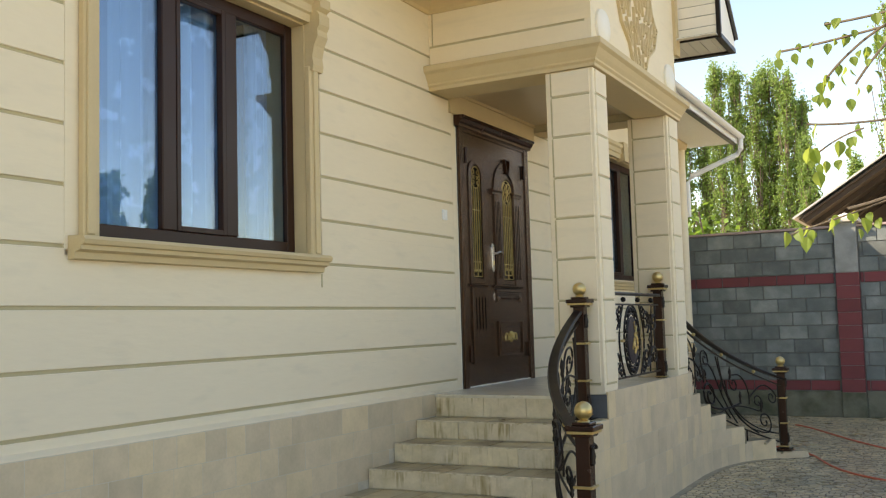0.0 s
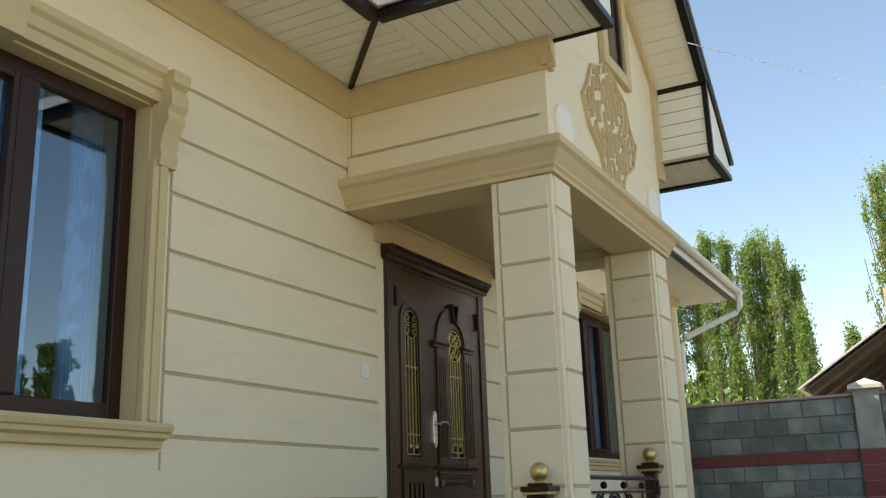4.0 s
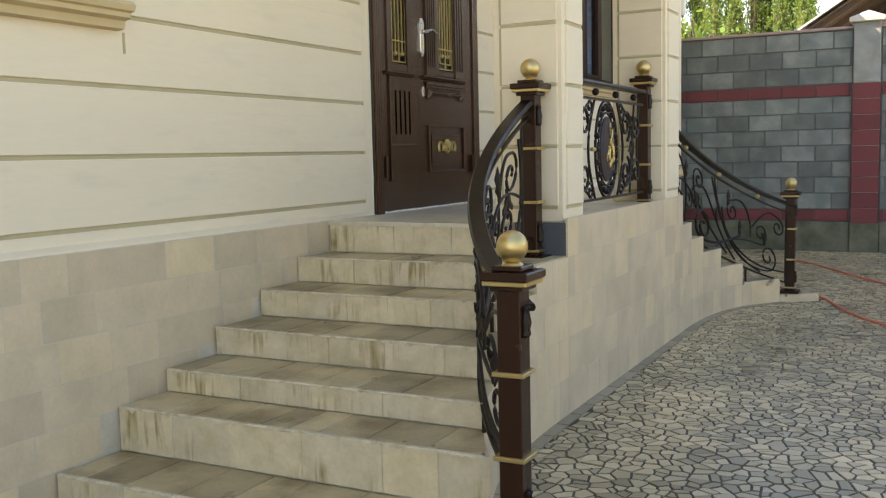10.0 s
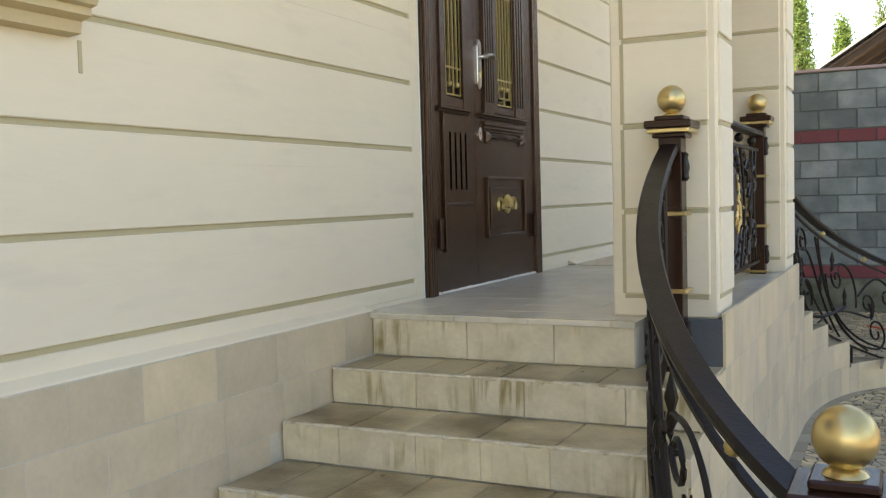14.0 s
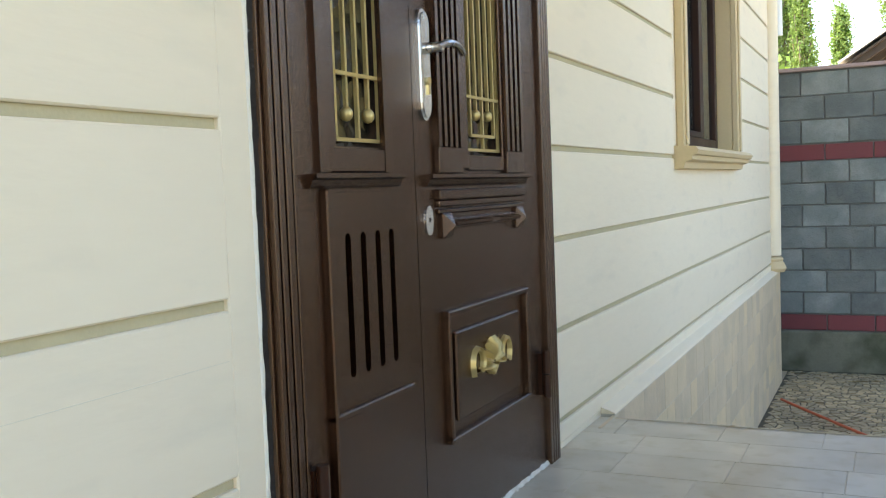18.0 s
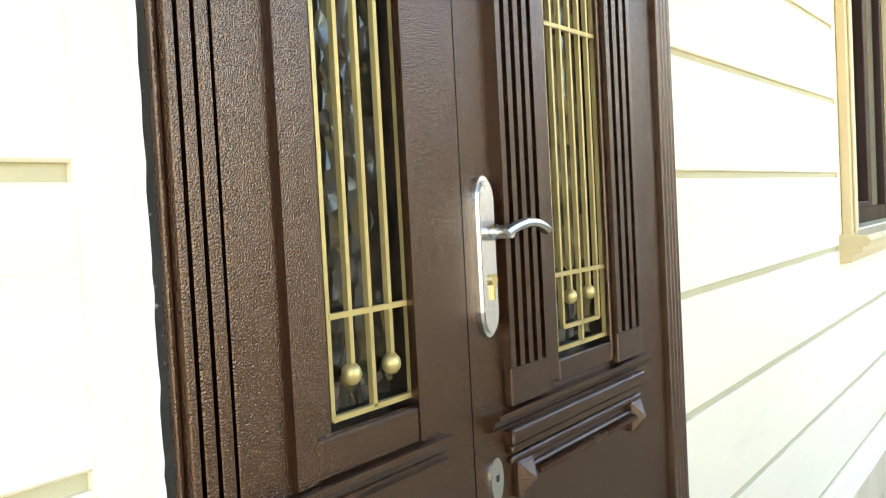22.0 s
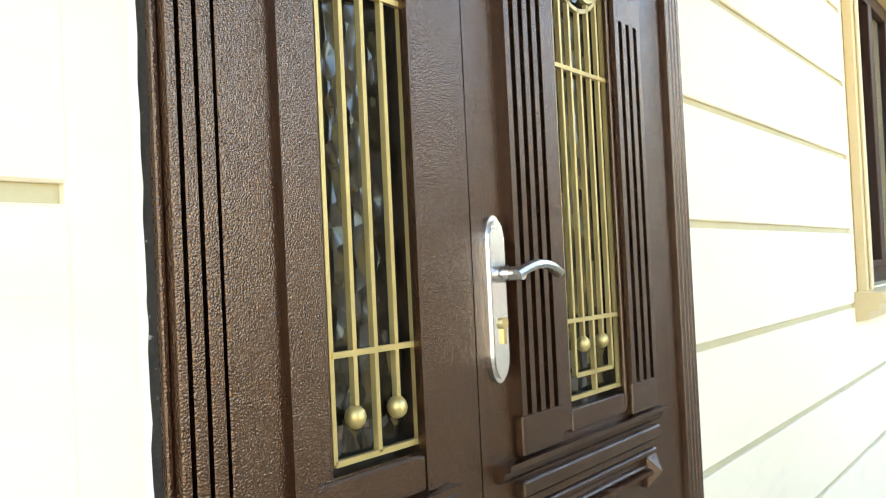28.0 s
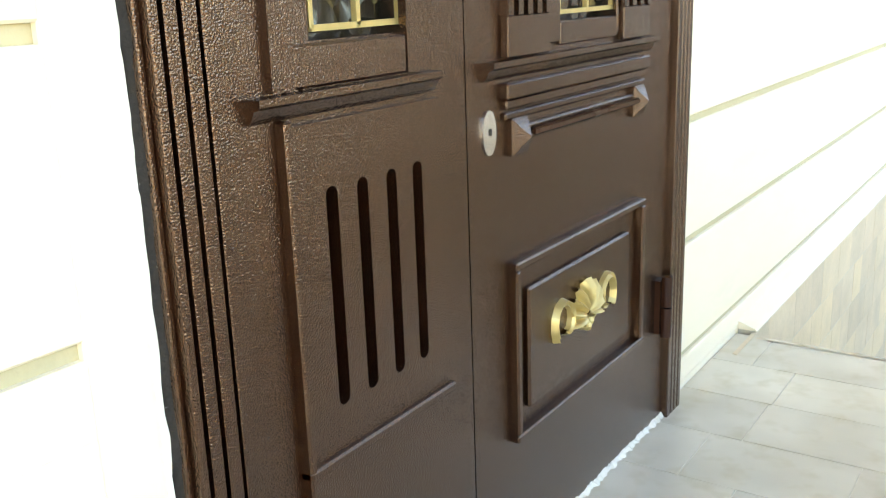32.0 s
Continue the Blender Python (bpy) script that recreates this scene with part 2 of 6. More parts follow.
def hammered_enamel():
    """Coppery brown enamel with an orange-peel relief."""
    m = material("hammered_brown_enamel", (0.0145, 0.0052, 0.0022), 0.14, vary=0.12, scale=4, fine=120, bump=0.0, spec=0.86)
    n, l = m.node_tree.nodes, m.node_tree.links
    b = n["Principled BSDF"]
    b.inputs["IOR"].default_value = 1.62
    b.inputs["Specular Tint"].default_value = (1.0, 0.66, 0.47, 1)
    geo = n.new("ShaderNodeNewGeometry")
    t = n.new("ShaderNodeTexNoise")
    t.inputs["Scale"].default_value, t.inputs["Detail"].default_value = 430, 0.5
    l.new(geo.outputs["Position"], t.inputs["Vector"])
    bp = n.new("ShaderNodeBump")
    bp.inputs["Strength"].default_value, bp.inputs["Distance"].default_value = 1.0, 0.0010
    l.new(t.outputs["Fac"], bp.inputs["Height"])
    l.new(bp.outputs[0], b.inputs["Normal"])
    return m


STEPSTONE = riser_stone()


def floor_stone():
    """Polished cream tile, clouded with grey-green and ochre."""
    m = bpy.data.materials.new("pale_cream_floor_tile")
    m.use_nodes = True
    n, l = m.node_tree.nodes, m.node_tree.links
    b = n["Principled BSDF"]
    b.inputs["Roughness"].default_value = 0.30
    geo, info = n.new("ShaderNodeNewGeometry"), n.new("ShaderNodeObjectInfo")
    cloud = n.new("ShaderNodeTexNoise")
    cloud.inputs["Scale"].default_value, cloud.inputs["Detail"].default_value = 6.0, 2
    l.new(geo.outputs["Position"], cloud.inputs["Vector"])
    mx = n.new("ShaderNodeMix")
    mx.data_type = "RGBA"
    l.new(cloud.outputs["Fac"], mx.inputs["Factor"])
    mx.inputs["A"].default_value, mx.inputs["B"].default_value = (0.74, 0.67, 0.54, 1), (0.45, 0.40, 0.30, 1)
    stain = n.new("ShaderNodeTexNoise")
    stain.inputs["Scale"].default_value, stain.inputs["Detail"].default_value = 17.0, 2
    l.new(geo.outputs["Position"], stain.inputs["Vector"])
    ramp = n.new("ShaderNodeMapRange")
    ramp.inputs["From Min"].default_value, ramp.inputs["From Max"].default_value = 0.52, 0.85
    ramp.inputs["To Max"].default_value = 0.7
    l.new(stain.outputs["Fac"], ramp.inputs["Value"])
    my = n.new("ShaderNodeMix")
    my.data_type = "RGBA"
    l.new(ramp.outputs[0], my.inputs["Factor"])
    l.new(mx.outputs["Result"], my.inputs["A"])
    my.inputs["B"].default_value = (0.46, 0.38, 0.22, 1)
    r = n.new("ShaderNodeMath")
    r.operation = "MULTIPLY_ADD"
    l.new(info.outputs["Random"], r.inputs[0])
    r.inputs[1].default_value, r.inputs[2].default_value = 0.16, 0.92
    vm = n.new("ShaderNodeVectorMath")
    vm.operation = "SCALE"
    l.new(my.outputs["Result"], vm.inputs[0])
    l.new(r.outputs[0], vm.inputs["Scale"])
    l.new(vm.outputs[0], b.inputs["Base Color"])
    return m


FLOORSTONE = floor_stone()
BROWN = hammered_enamel()


def leafy(name, color, through_color, amount=0.45):
    m = material(name, color, 0.5, vary=0.2, scale=2.0, fine=30, bump=0.0, island=0.35)
    n, l = m.node_tree.nodes, m.node_tree.links
    b = n["Principled BSDF"]
    t = n.new("ShaderNodeBsdfTranslucent")
    t.inputs[0].default_value = (*through_color, 1)
    mx = n.new("ShaderNodeMixShader")
    mx.inputs[0].default_value = amount
    l.new(b.outputs[0], mx.inputs[1])
    l.new(t.outputs[0], mx.inputs[2])
    l.new(mx.outputs[0], n["Material Output"].inputs["Surface"])
    return m


POPLAR = leafy("poplar_foliage", (0.125, 0.19, 0.058), (0.40, 0.54, 0.14), 0.55)
BUSHLEAF = leafy("bright_bush_foliage", (0.11, 0.20, 0.03), (0.30, 0.45, 0.05))
NEARLEAF = leafy("apricot_leaf", (0.19, 0.28, 0.05), (0.52, 0.62, 0.11), 0.6)


def glass_material(name, tint=(1, 1, 1), rough=0.0):
    m = bpy.data.materials.new(name)
    m.use_nodes = True
    n, l = m.node_tree.nodes, m.node_tree.links
    n.remove(n["Principled BSDF"])
    lw = n.new("ShaderNodeLayerWeight")
    lw.inputs[0].default_value = 0.5
    pw = n.new("ShaderNodeMath")
    pw.operation = "POWER"
    l.new(lw.outputs["Facing"], pw.inputs[0])
    pw.inputs[1].default_value = 3.0
    fr = n.new("ShaderNodeMath")
    fr.operation = "MULTIPLY_ADD"
    l.new(pw.outputs[0], fr.inputs[0])
    fr.inputs[1].default_value, fr.inputs[2].default_value = 0.75, 0.10
    tr = n.new("ShaderNodeBsdfTransparent")
    tr.inputs[0].default_value = (*tint, 1)
    gl = n.new("ShaderNodeBsdfGlossy")
    gl.inputs["Roughness"].default_value = rough
    mx = n.new("ShaderNodeMixShader")
    l.new(fr.outputs[0], mx.inputs[0])
    l.new(tr.outputs[0], mx.inputs[1])
    l.new(gl.outputs[0], mx.inputs[2])
    l.new(mx.outputs[0], n["Material Output"].inputs["Surface"])
    return m


DUST = material("pale_courtyard_ground", (0.48, 0.40, 0.28), 0.9, vary=0.15, scale=1.2, fine=30, bump=0.3)
DARKGLASS = material("dark_attic_glass", (0.03, 0.03, 0.035), 0.08, vary=0.02, bump=0.0)
SLATE = material("dark_slate_cement", (0.095, 0.102, 0.110), 0.8, vary=0.2, scale=12, fine=90, bump=0.6)
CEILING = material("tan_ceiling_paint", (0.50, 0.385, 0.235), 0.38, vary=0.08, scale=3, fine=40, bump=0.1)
SOFTWHITE = material("white_filler", (0.74, 0.70, 0.60), 0.9, vary=0.08, scale=20, fine=120, bump=0.5)
# the blue tint stands in for blue sky mirrored in the panes
GLASS = glass_material("sky_blued_window_glass", (0.62, 0.80, 0.96), 0.005)


def curtain_material():
    # white lace, with the blue of skylit shade mixed into its colour
    m = material("white_lace_blued_by_sky", (0.74, 0.80, 0.88), 0.9, vary=0.05, scale=4, fine=90, bump=0.05)
    n, l = m.node_tree.nodes, m.node_tree.links
    b = n["Principled BSDF"]
    geo = n.new("ShaderNodeNewGeometry")
    vor = n.new("ShaderNodeTexNoise")
    vor.inputs["Scale"].default_value, vor.inputs["Detail"].default_value = 7.0, 4
    l.new(geo.outputs["Position"], vor.inputs["Vector"])
    ramp = n.new("ShaderNodeValToRGB")
    ramp.color_ramp.elements[0].position, ramp.color_ramp.elements[1].position = 0.55, 0.62
    ramp.color_ramp.elements[0].color, ramp.color_ramp.elements[1].color = (0.72, 0.72, 0.72, 1), (0.97, 0.97, 0.97, 1)
    l.new(vor.outputs["Fac"], ramp.inputs[0])
    tr = n.new("ShaderNodeBsdfTransparent")
    mx = n.new("ShaderNodeMixShader")
    l.new(ramp.outputs[0], mx.inputs[0])
    l.new(tr.outputs[0], mx.inputs[1])
    l.new(b.outputs[0], mx.inputs[2])
    l.new(mx.outputs[0], n["Material Output"].inputs["Surface"])
    return m


CURTAIN = curtain_material()


def door_glass():
    """Dark patterned glass with lumps in it."""
    m = material("dark_patterned_glass", (0.012, 0.010, 0.007), 0.14, vary=0.3, scale=20, fine=60, bump=0.0)
    n, l = m.node_tree.nodes, m.node_tree.links
    geo = n.new("ShaderNodeNewGeometry")
    v = n.new("ShaderNodeTexVoronoi")
    v.inputs["Scale"].default_value = 26.0
    l.new(geo.outputs["Position"], v.inputs["Vector"])
    bp = n.new("ShaderNodeBump")
    bp.inputs["Strength"].default_value, bp.inputs["Distance"].default_value = 0.6, 0.008
    l.new(v.outputs["Distance"], bp.inputs["Height"])
    l.new(bp.outputs[0], n["Principled BSDF"].inputs["Normal"])
    return m


DOORGLASS = door_glass()


# ---- mesh helpers ----
def part(name, bm, mat, parent=None, label="", smooth=False):
    me = bpy.data.meshes.new(name)
    bmesh.ops.recalc_face_normals(bm, faces=bm.faces)
    bm.to_mesh(me)
    bm.free()
    me.materials.append(mat)
    if smooth:
        me.shade_smooth()
        me.set_sharp_from_angle(angle=radians(38))
    ob = new(name, me)
    if parent:
        ob.parent = parent
    if label:
        ob["label"] = label
    return ob


def thing(name, label, category, at=(0, 0, 0), group="", kind=""):
    e = new(name)
    e.location = at
    e.empty_display_size = 0.1
    return tagged(e, label, category, group, kind)


def box(bm, x0, y0, z0, x1, y1, z1, bevel=0.0):
    c = bmesh.ops.create_cube(bm, size=1.0)
    bmesh.ops.scale(bm, vec=(x1 - x0, y1 - y0, z1 - z0), verts=c["verts"])
    bmesh.ops.translate(bm, vec=((x0 + x1) / 2, (y0 + y1) / 2, (z0 + z1) / 2), verts=c["verts"])
    if bevel:
        edges = list({e for v in c["verts"] for e in v.link_edges})
        bmesh.ops.bevel(bm, geom=edges, offset=bevel, segments=1, affect="EDGES", profile=0.5)
    return bm


def boxes(*rows, bevel=0.0):
    bm = bmesh.new()
    for r in rows:
        box(bm, *r, bevel=bevel)
    return bm


def prism(bm, pts, axis, a, b):
    """A prism on a closed outline. axis x: outline in (y, z); y: (x, z); z: (x, y); from a to b along the axis."""
    def at(p, h):
        return {"x": (h, p[0], p[1]), "y": (p[0], h, p[1]), "z": (p[0], p[1], h)}[axis]
    lo, hi = [bm.verts.new(at(p, a)) for p in pts], [bm.verts.new(at(p, b)) for p in pts]
    n = len(pts)
    bm.faces.new(lo)
    bm.faces.new(hi)
    for i in range(n):
        bm.faces.new((lo[i], lo[(i + 1) % n], hi[(i + 1) % n], hi[i]))
    return bm


def sweep(bm, path, profile, up=(0, 0, 1), closed=False):
    """Carry a closed profile of (side, height) pairs along a path."""
    pts = [Vector(p) for p in path]
    rings = []
    for i, p in enumerate(pts):
        a = pts[i - 1] if (i or closed) else p
        b = pts[(i + 1) % len(pts)] if (i < len(pts) - 1 or closed) else p
        d = (b - a).normalized()
        u = Vector(up)
        if abs(d.dot(u)) > 0.97:
            u = Vector((0, 1, 0)) if abs(d.y) < 0.9 else Vector((1, 0, 0))
        side = d.cross(u).normalized()
        top = side.cross(d).normalized()
        rings.append([bm.verts.new(p + side * s + top * h) for s, h in profile])
    m = len(profile)
    for i in range(len(rings) - (0 if closed else 1)):
        r, q = rings[i], rings[(i + 1) % len(rings)]
        for k in range(m):
            bm.faces.new((r[k], r[(k + 1) % m], q[(k + 1) % m], q[k]))
    if not closed:
        bm.faces.new(rings[0])
        bm.faces.new(rings[-1])
    return bm


def ring_profile(r, n=6, flat=1.0):
    return [(r * math.cos(2 * math.pi * k / n), flat * r * math.sin(2 * math.pi * k / n)) for k in range(n)]


def tube(bm, path, r, n=6, closed=False):
    return sweep(bm, path, ring_profile(r, n), closed=closed)


def lathe(bm, prof, at, n=16, axis="z"):
    """Turn a profile of (radius, height) pairs round an axis through at."""
    rows = []
    for r, h in prof:
        row = []
        for k in range(n):
            c, s = r * math.cos(2 * math.pi * k / n), r * math.sin(2 * math.pi * k / n)
            v = {"z": (c, s, h), "x": (h, c, s), "y": (c, h, s)}[axis]
            row.append(bm.verts.new((at[0] + v[0], at[1] + v[1], at[2] + v[2])))
        rows.append(row)
    for a, b in zip(rows, rows[1:]):
        for k in range(n):
            bm.faces.new((a[k], a[(k + 1) % n], b[(k + 1) % n], b[k]))
    bm.faces.new(rows[0])
    bm.faces.new(rows[-1])
    return bm


def ball(bm, at, r, n=14, squash=1.0):
    m = n // 2
    prof = [(max(r * math.sin(math.pi * k / m), r * 0.02), -r * squash * math.cos(math.pi * k / m)) for k in range(m + 1)]
    return lathe(bm, prof, at, n)


def bezier(points, n=16):
    out = []
    for i in range(n + 1):
        t = i / n
        ps = [Vector(p) for p in points]
        while len(ps) > 1:
            ps = [a.lerp(b, t) for a, b in zip(ps, ps[1:])]
        out.append(ps[0])
    return out


shared = {}


def piece(name, size, mat, parent, at, bevel=0.004):
    """A bevelled slab of that size, centred at a place; alike slabs share one mesh."""
    key = (tuple(round(s, 3) for s in size), mat.name, bevel)
    if key not in shared:
        bm = bmesh.new()
        hx, hy, hz = (s / 2 for s in key[0])
        box(bm, -hx, -hy, -hz, hx, hy, hz, min(bevel, hx * 0.4, hy * 0.4, hz * 0.4))
        me = bpy.data.meshes.new(name)
        bm.to_mesh(me)
        bm.free()
        me.materials.append(mat)
        shared[key] = me
    ob = new(name, shared[key])
    ob.location = at
    ob.parent = parent
    return ob


# ---- plan ----
WALL = -3.592         # plaster face of the front wall
FACE = -2.24          # front face of the porch
PY0, PY1 = 6.54, 8.88  # sides of the porch
MID = 7.715           # the two flights of steps mirror about this line
SOFFIT = 4.12
END = 14.35
COURSE0, COURSE = 1.052, 0.285
WIN1, WIN2 = (3.19, 4.89), (10.43, 12.13)
WZ0, WZ1 = 1.965, 3.445
DOOR = (6.945, 8.395, 0.957, 3.15)
LEVELS = [0.968, 0.806, 0.680, 0.553, 0.428, 0.330, 0.150]
EDGES = [6.39, 6.09, 5.775, 5.440, 5.116, 4.840, 4.52]


FAR_EDGES = [8.90, 9.168, 9.481, 9.845, 10.168, 10.512, 10.69]
FAR_LEVELS = [0.968, 0.780, 0.650, 0.525, 0.370, 0.210, 0.075]


def mirror(y):
    return 2 * MID - y


# both flights, the far one as its mirror image
FLIGHTS = [(EDGES, LEVELS), ([mirror(e) for e in FAR_EDGES], FAR_LEVELS)]


# ---- ground and paving ----
bm = bmesh.new()
prism(bm, [(-300, -300), (300, -300), (300, 300), (-300, 300)], "z", -0.2, 0.0)
ground = tagged(part("ground", bm, DUST), "pale trodden ground of the courtyard", "ground", kind="structure")
paving = tagged(part("pavement", boxes((-3.54, -3.0, -0.05, 1.7, 14.92, 0.003)), GROUT), "dark cement bed of the courtyard paving", "pavement", kind="structure")

# outline of the porch base on the ground: straight, then flaring out to the lowest step
flare = [(p.x, p.y) for p in bezier([(-2.225, 9.15, 0), (-2.20, 10.45, 0), (-1.47, 10.70, 0)], 24)]
near_flare = [(p.x, mirror(p.y)) for p in bezier([(-2.225, 6.25, 0), (-2.20, 5.0, 0), (-1.655, 4.60, 0)], 24)]


def outer(y):
    """How far out the porch base reaches at y."""
    curve = flare if y > MID else near_flare
    y = y if y > MID else mirror(y)
    if y <= curve[0][1]:
        return curve[0][0]
    for (xa, ya), (xb, yb) in zip(curve, curve[1:]):
        if ya <= y <= yb:
            return xa + (xb - xa) * (y - ya) / max(yb - ya, 1e-6)
    return curve[-1][0]


def step_top(y):
    """Height of the steps at y."""
    edges, heights = FLIGHTS[y > MID]
    y = y if y < MID else mirror(y)
    for e, z in zip(edges, heights):
        if y >= e:
            return z
    return 0.0


# ---- front wall ----
def wall_cells(y0, y1, z0, z1, holes):
    """Rectangles of a wall less its holes."""
    zs = sorted({z0, z1, *[h for o in holes for h in (o[2], o[3]) if z0 < h < z1]})
    for a, b in zip(zs, zs[1:]):
        cuts = sorted((o[0], o[1]) for o in holes if o[2] < b and o[3] > a)
        y = y0
        for c, d in cuts:
            if c > y:
                yield y, c, a, b
            y = max(y, d)
        if y < y1:
            yield y, y1, a, b


OPENINGS = [(*WIN1, WZ0, WZ1), DOOR, (*WIN2, WZ0, WZ1)]
bm = bmesh.new()
for a, b, c, d in wall_cells(-6.0, END, 0.0, 4.3, OPENINGS):
    box(bm, -3.92, a, c, WALL - 0.010, b, d)
wall_front = tagged(part("wall_front", bm, GROOVE), "cream plastered house front with grooved courses", "wall", kind="structure")

# plaster courses, proud of the grooves
zs = [0.985] + [COURSE0 + COURSE * k for k in range(10)] + [4.0]
TRIMS = [(WIN1[0] - 0.16, WIN1[1] + 0.135, WZ0 - 0.10, 3.62), (DOOR[0] - 0.07, DOOR[1], 0.9, 3.36), (WIN2[0] - 0.13, WIN2[1] + 0.13, WZ0 - 0.10, 3.62)]
for z0, z1 in zip(zs, zs[1:]):
    ga, gb = (0.0 if z0 < 1 else 0.009), (0.0 if z1 > 3.7 else 0.009)
    zm = (z0 + z1) / 2
    y = -5.9
    for a, b, c, d in TRIMS + [(END - 0.16, END, 0, 9)]:
        if not c < zm < d:
            continue
        piece("plaster_course", (0.016, a - y, z1 - z0 - ga - gb), PLASTER, wall_front, (WALL - 0.008, (y + a) / 2, (z0 + ga + z1 - gb) / 2), 0.006)
        y = b + (0.018 if abs(b - TRIMS[0][1]) < 1e-6 else 0.0)
for a, b, c, d in wall_cells(TRIMS[0][0], TRIMS[0][1], TRIMS[0][2], TRIMS[0][3], OPENINGS[:1]):
    piece("plaster_margin", (0.016, b - a, d - c), PLASTER, wall_front, (WALL - 0.008, (a + b) / 2, (c + d) / 2), 0.001)
for a, b, c, d in wall_cells(TRIMS[2][0], TRIMS[2][1], TRIMS[2][2], TRIMS[2][3], OPENINGS[2:]):
    piece("plaster_margin", (0.016, b - a, d - c), PLASTER, wall_front, (WALL - 0.008, (a + b) / 2, (c + d) / 2), 0.001)
piece("plaster_margin", (0.016, 0.076, 3.36 - 0.985), PLASTER, wall_front, (WALL - 0.008, DOOR[0] - 0.0355, (3.36 + 0.985) / 2), 0.003)
piece("plaster_margin", (0.016, DOOR[1] - DOOR[0], 0.20), PLASTER, wall_front, (WALL - 0.008, (DOOR[0] + DOOR[1]) / 2, 3.262), 0.001)

for a, b in ((6.40, DOOR[0]), (DOOR[1], 8.93)):
    piece("plaster_margin", (0.016, b - a, 0.03), PLASTER, wall_front, (WALL - 0.0085, (a + b) / 2, 0.970), 0.001)
for z in (zs[2], zs[3], zs[5]):
    piece("pencil_line", (0.0012, 1.35, 0.0012), HAIRLINE, wall_front, (WALL + 0.0003, DOOR[0] - 0.08 - 0.675, z - 0.088), 0.0002)
piece("groove_tick", (0.004, 0.013, 0.085), GROOVE, wall_front, (WALL + 0.0005, 5.035, 1.80), 0.001)
bm = bmesh.new()
for a, b, c, d in ((-12.0, -3.92, END - 0.3, END), (-12.0, -3.92, -6.0, -5.7), (-12.3, -12.0, -6.0, END)):
    box(bm, a, c, 0, b, d, 4.3)
tagged(part("wall_rear", bm, PLASTER), "plain plastered walls closing the house", "wall", kind="structure")

# rounded pilaster at the far corner of the house
corner = thing("corner_pilaster", "cream rounded corner pilaster with moulded base", "pilaster", (WALL, END - 0.08, 1.0), kind="structure")
bm = bmesh.new()
lathe(bm, [(0.075, 0.12), (0.075, 3.0)], (0.0, 0, 0), 20)
part("shaft", bm, PLASTER, corner, smooth=True)
bm = bmesh.new()
lathe(bm, [(0.10, 0.0), (0.115, 0.03), (0.10, 0.07), (0.085, 0.09), (0.092, 0.11), (0.075, 0.13)], (0.0, 0, -0.02), 20)
part("moulded_base", bm, TAN, corner, smooth=True)

# ---- stone plinth ----
rnd = random.Random(4)
bm = bmesh.new()
for a, b in ((-6.0, 6.40), (8.93, END + 0.03)):
    box(bm, WALL - 0.01, a, 0.0, WALL + 0.0508, b, 0.975)
box(bm, WALL - 0.01, 6.40, 0.0, WALL + 0.05, 8.93, 0.93)
box(bm, -3.93, END + 0.001, 0.0, WALL - 0.01, END + 0.03, 0.975)
plinth = tagged(part("plinth", bm, JOINT), "stone-tiled plinth along the foot of the house", "plinth", kind="structure")
bm = bmesh.new()
for a, b in ((-6.0, 6.405), (8.925, END)):
    prism(bm, [(WALL, 0.975), (WALL + 0.0525, 0.975), (WALL + 0.048, 0.981), (WALL, 0.998)], "y", a, b)
part("cement_ledge", bm, PLASTER, plinth)
rows = [0.0, 0.155, 0.315, 0.48, 0.645, 0.81, 0.972]
for z0, z1 in zip(rows, rows[1:]):
    y = 1.9 + rnd.random() * 0.2
    while y < END:
        w = rnd.choice((0.16, 0.21, 0.26, 0.31))
        w = min(w, END + 0.02 - y)
        if w > 0.03 and step_top(y + w / 2) < z1 - 0.03:
            piece("stone_tile", (0.012, w - 0.003, z1 - z0 - 0.003), STONE, plinth, (WALL + 0.0455 + rnd.uniform(-0.0007, 0.0007), y + w / 2, (z0 + z1) / 2), 0.0007)
        y += w

# ---- porch base and steps ----
bm = bmesh.new()


def plan_strip(ya, yb, xa, inset, xmax=9.0):
    """Outline of the base between two lines across it, from xa outwards."""
    n = 8
    edge = [(min(outer(ya + (yb - ya) * k / n) - inset, xmax), ya + (yb - ya) * k / n) for k in range(n + 1)]
    return [(xa, yb), (xa, ya)] + edge


NOTCH = (-2.50, 6.52)     # the landing is cut back at the near newel
prism(bm, plan_strip(NOTCH[1] + 0.012, FAR_EDGES[0] - 0.015, WALL, 0.014), "z", 0.0, LEVELS[0] - 0.02)
box(bm, WALL, EDGES[0] + 0.015, 0.0, NOTCH[0], NOTCH[1] + 0.012, LEVELS[0] - 0.02)
box(bm, NOTCH[0], EDGES[0] + 0.015, 0.0, outer(6.45) - 0.014, NOTCH[1] + 0.012, LEVELS[1] - 0.02)
for a, b, z in zip(EDGES, EDGES[1:], LEVELS[1:]):
    prism(bm, plan_strip(b + 0.015, a + 0.015, WALL, 0.014), "z", 0.0, z - 0.02)
for a, b, z in zip(FAR_EDGES, FAR_EDGES[1:], FAR_LEVELS[1:]):
    prism(bm, plan_strip(a - 0.015, b - 0.015, WALL, 0.014), "z", 0.0, z - 0.02)
porch_base = tagged(part("porch_base", bm, MORTAR), "stone-clad porch base with two flights of steps", "steps", kind="structure")


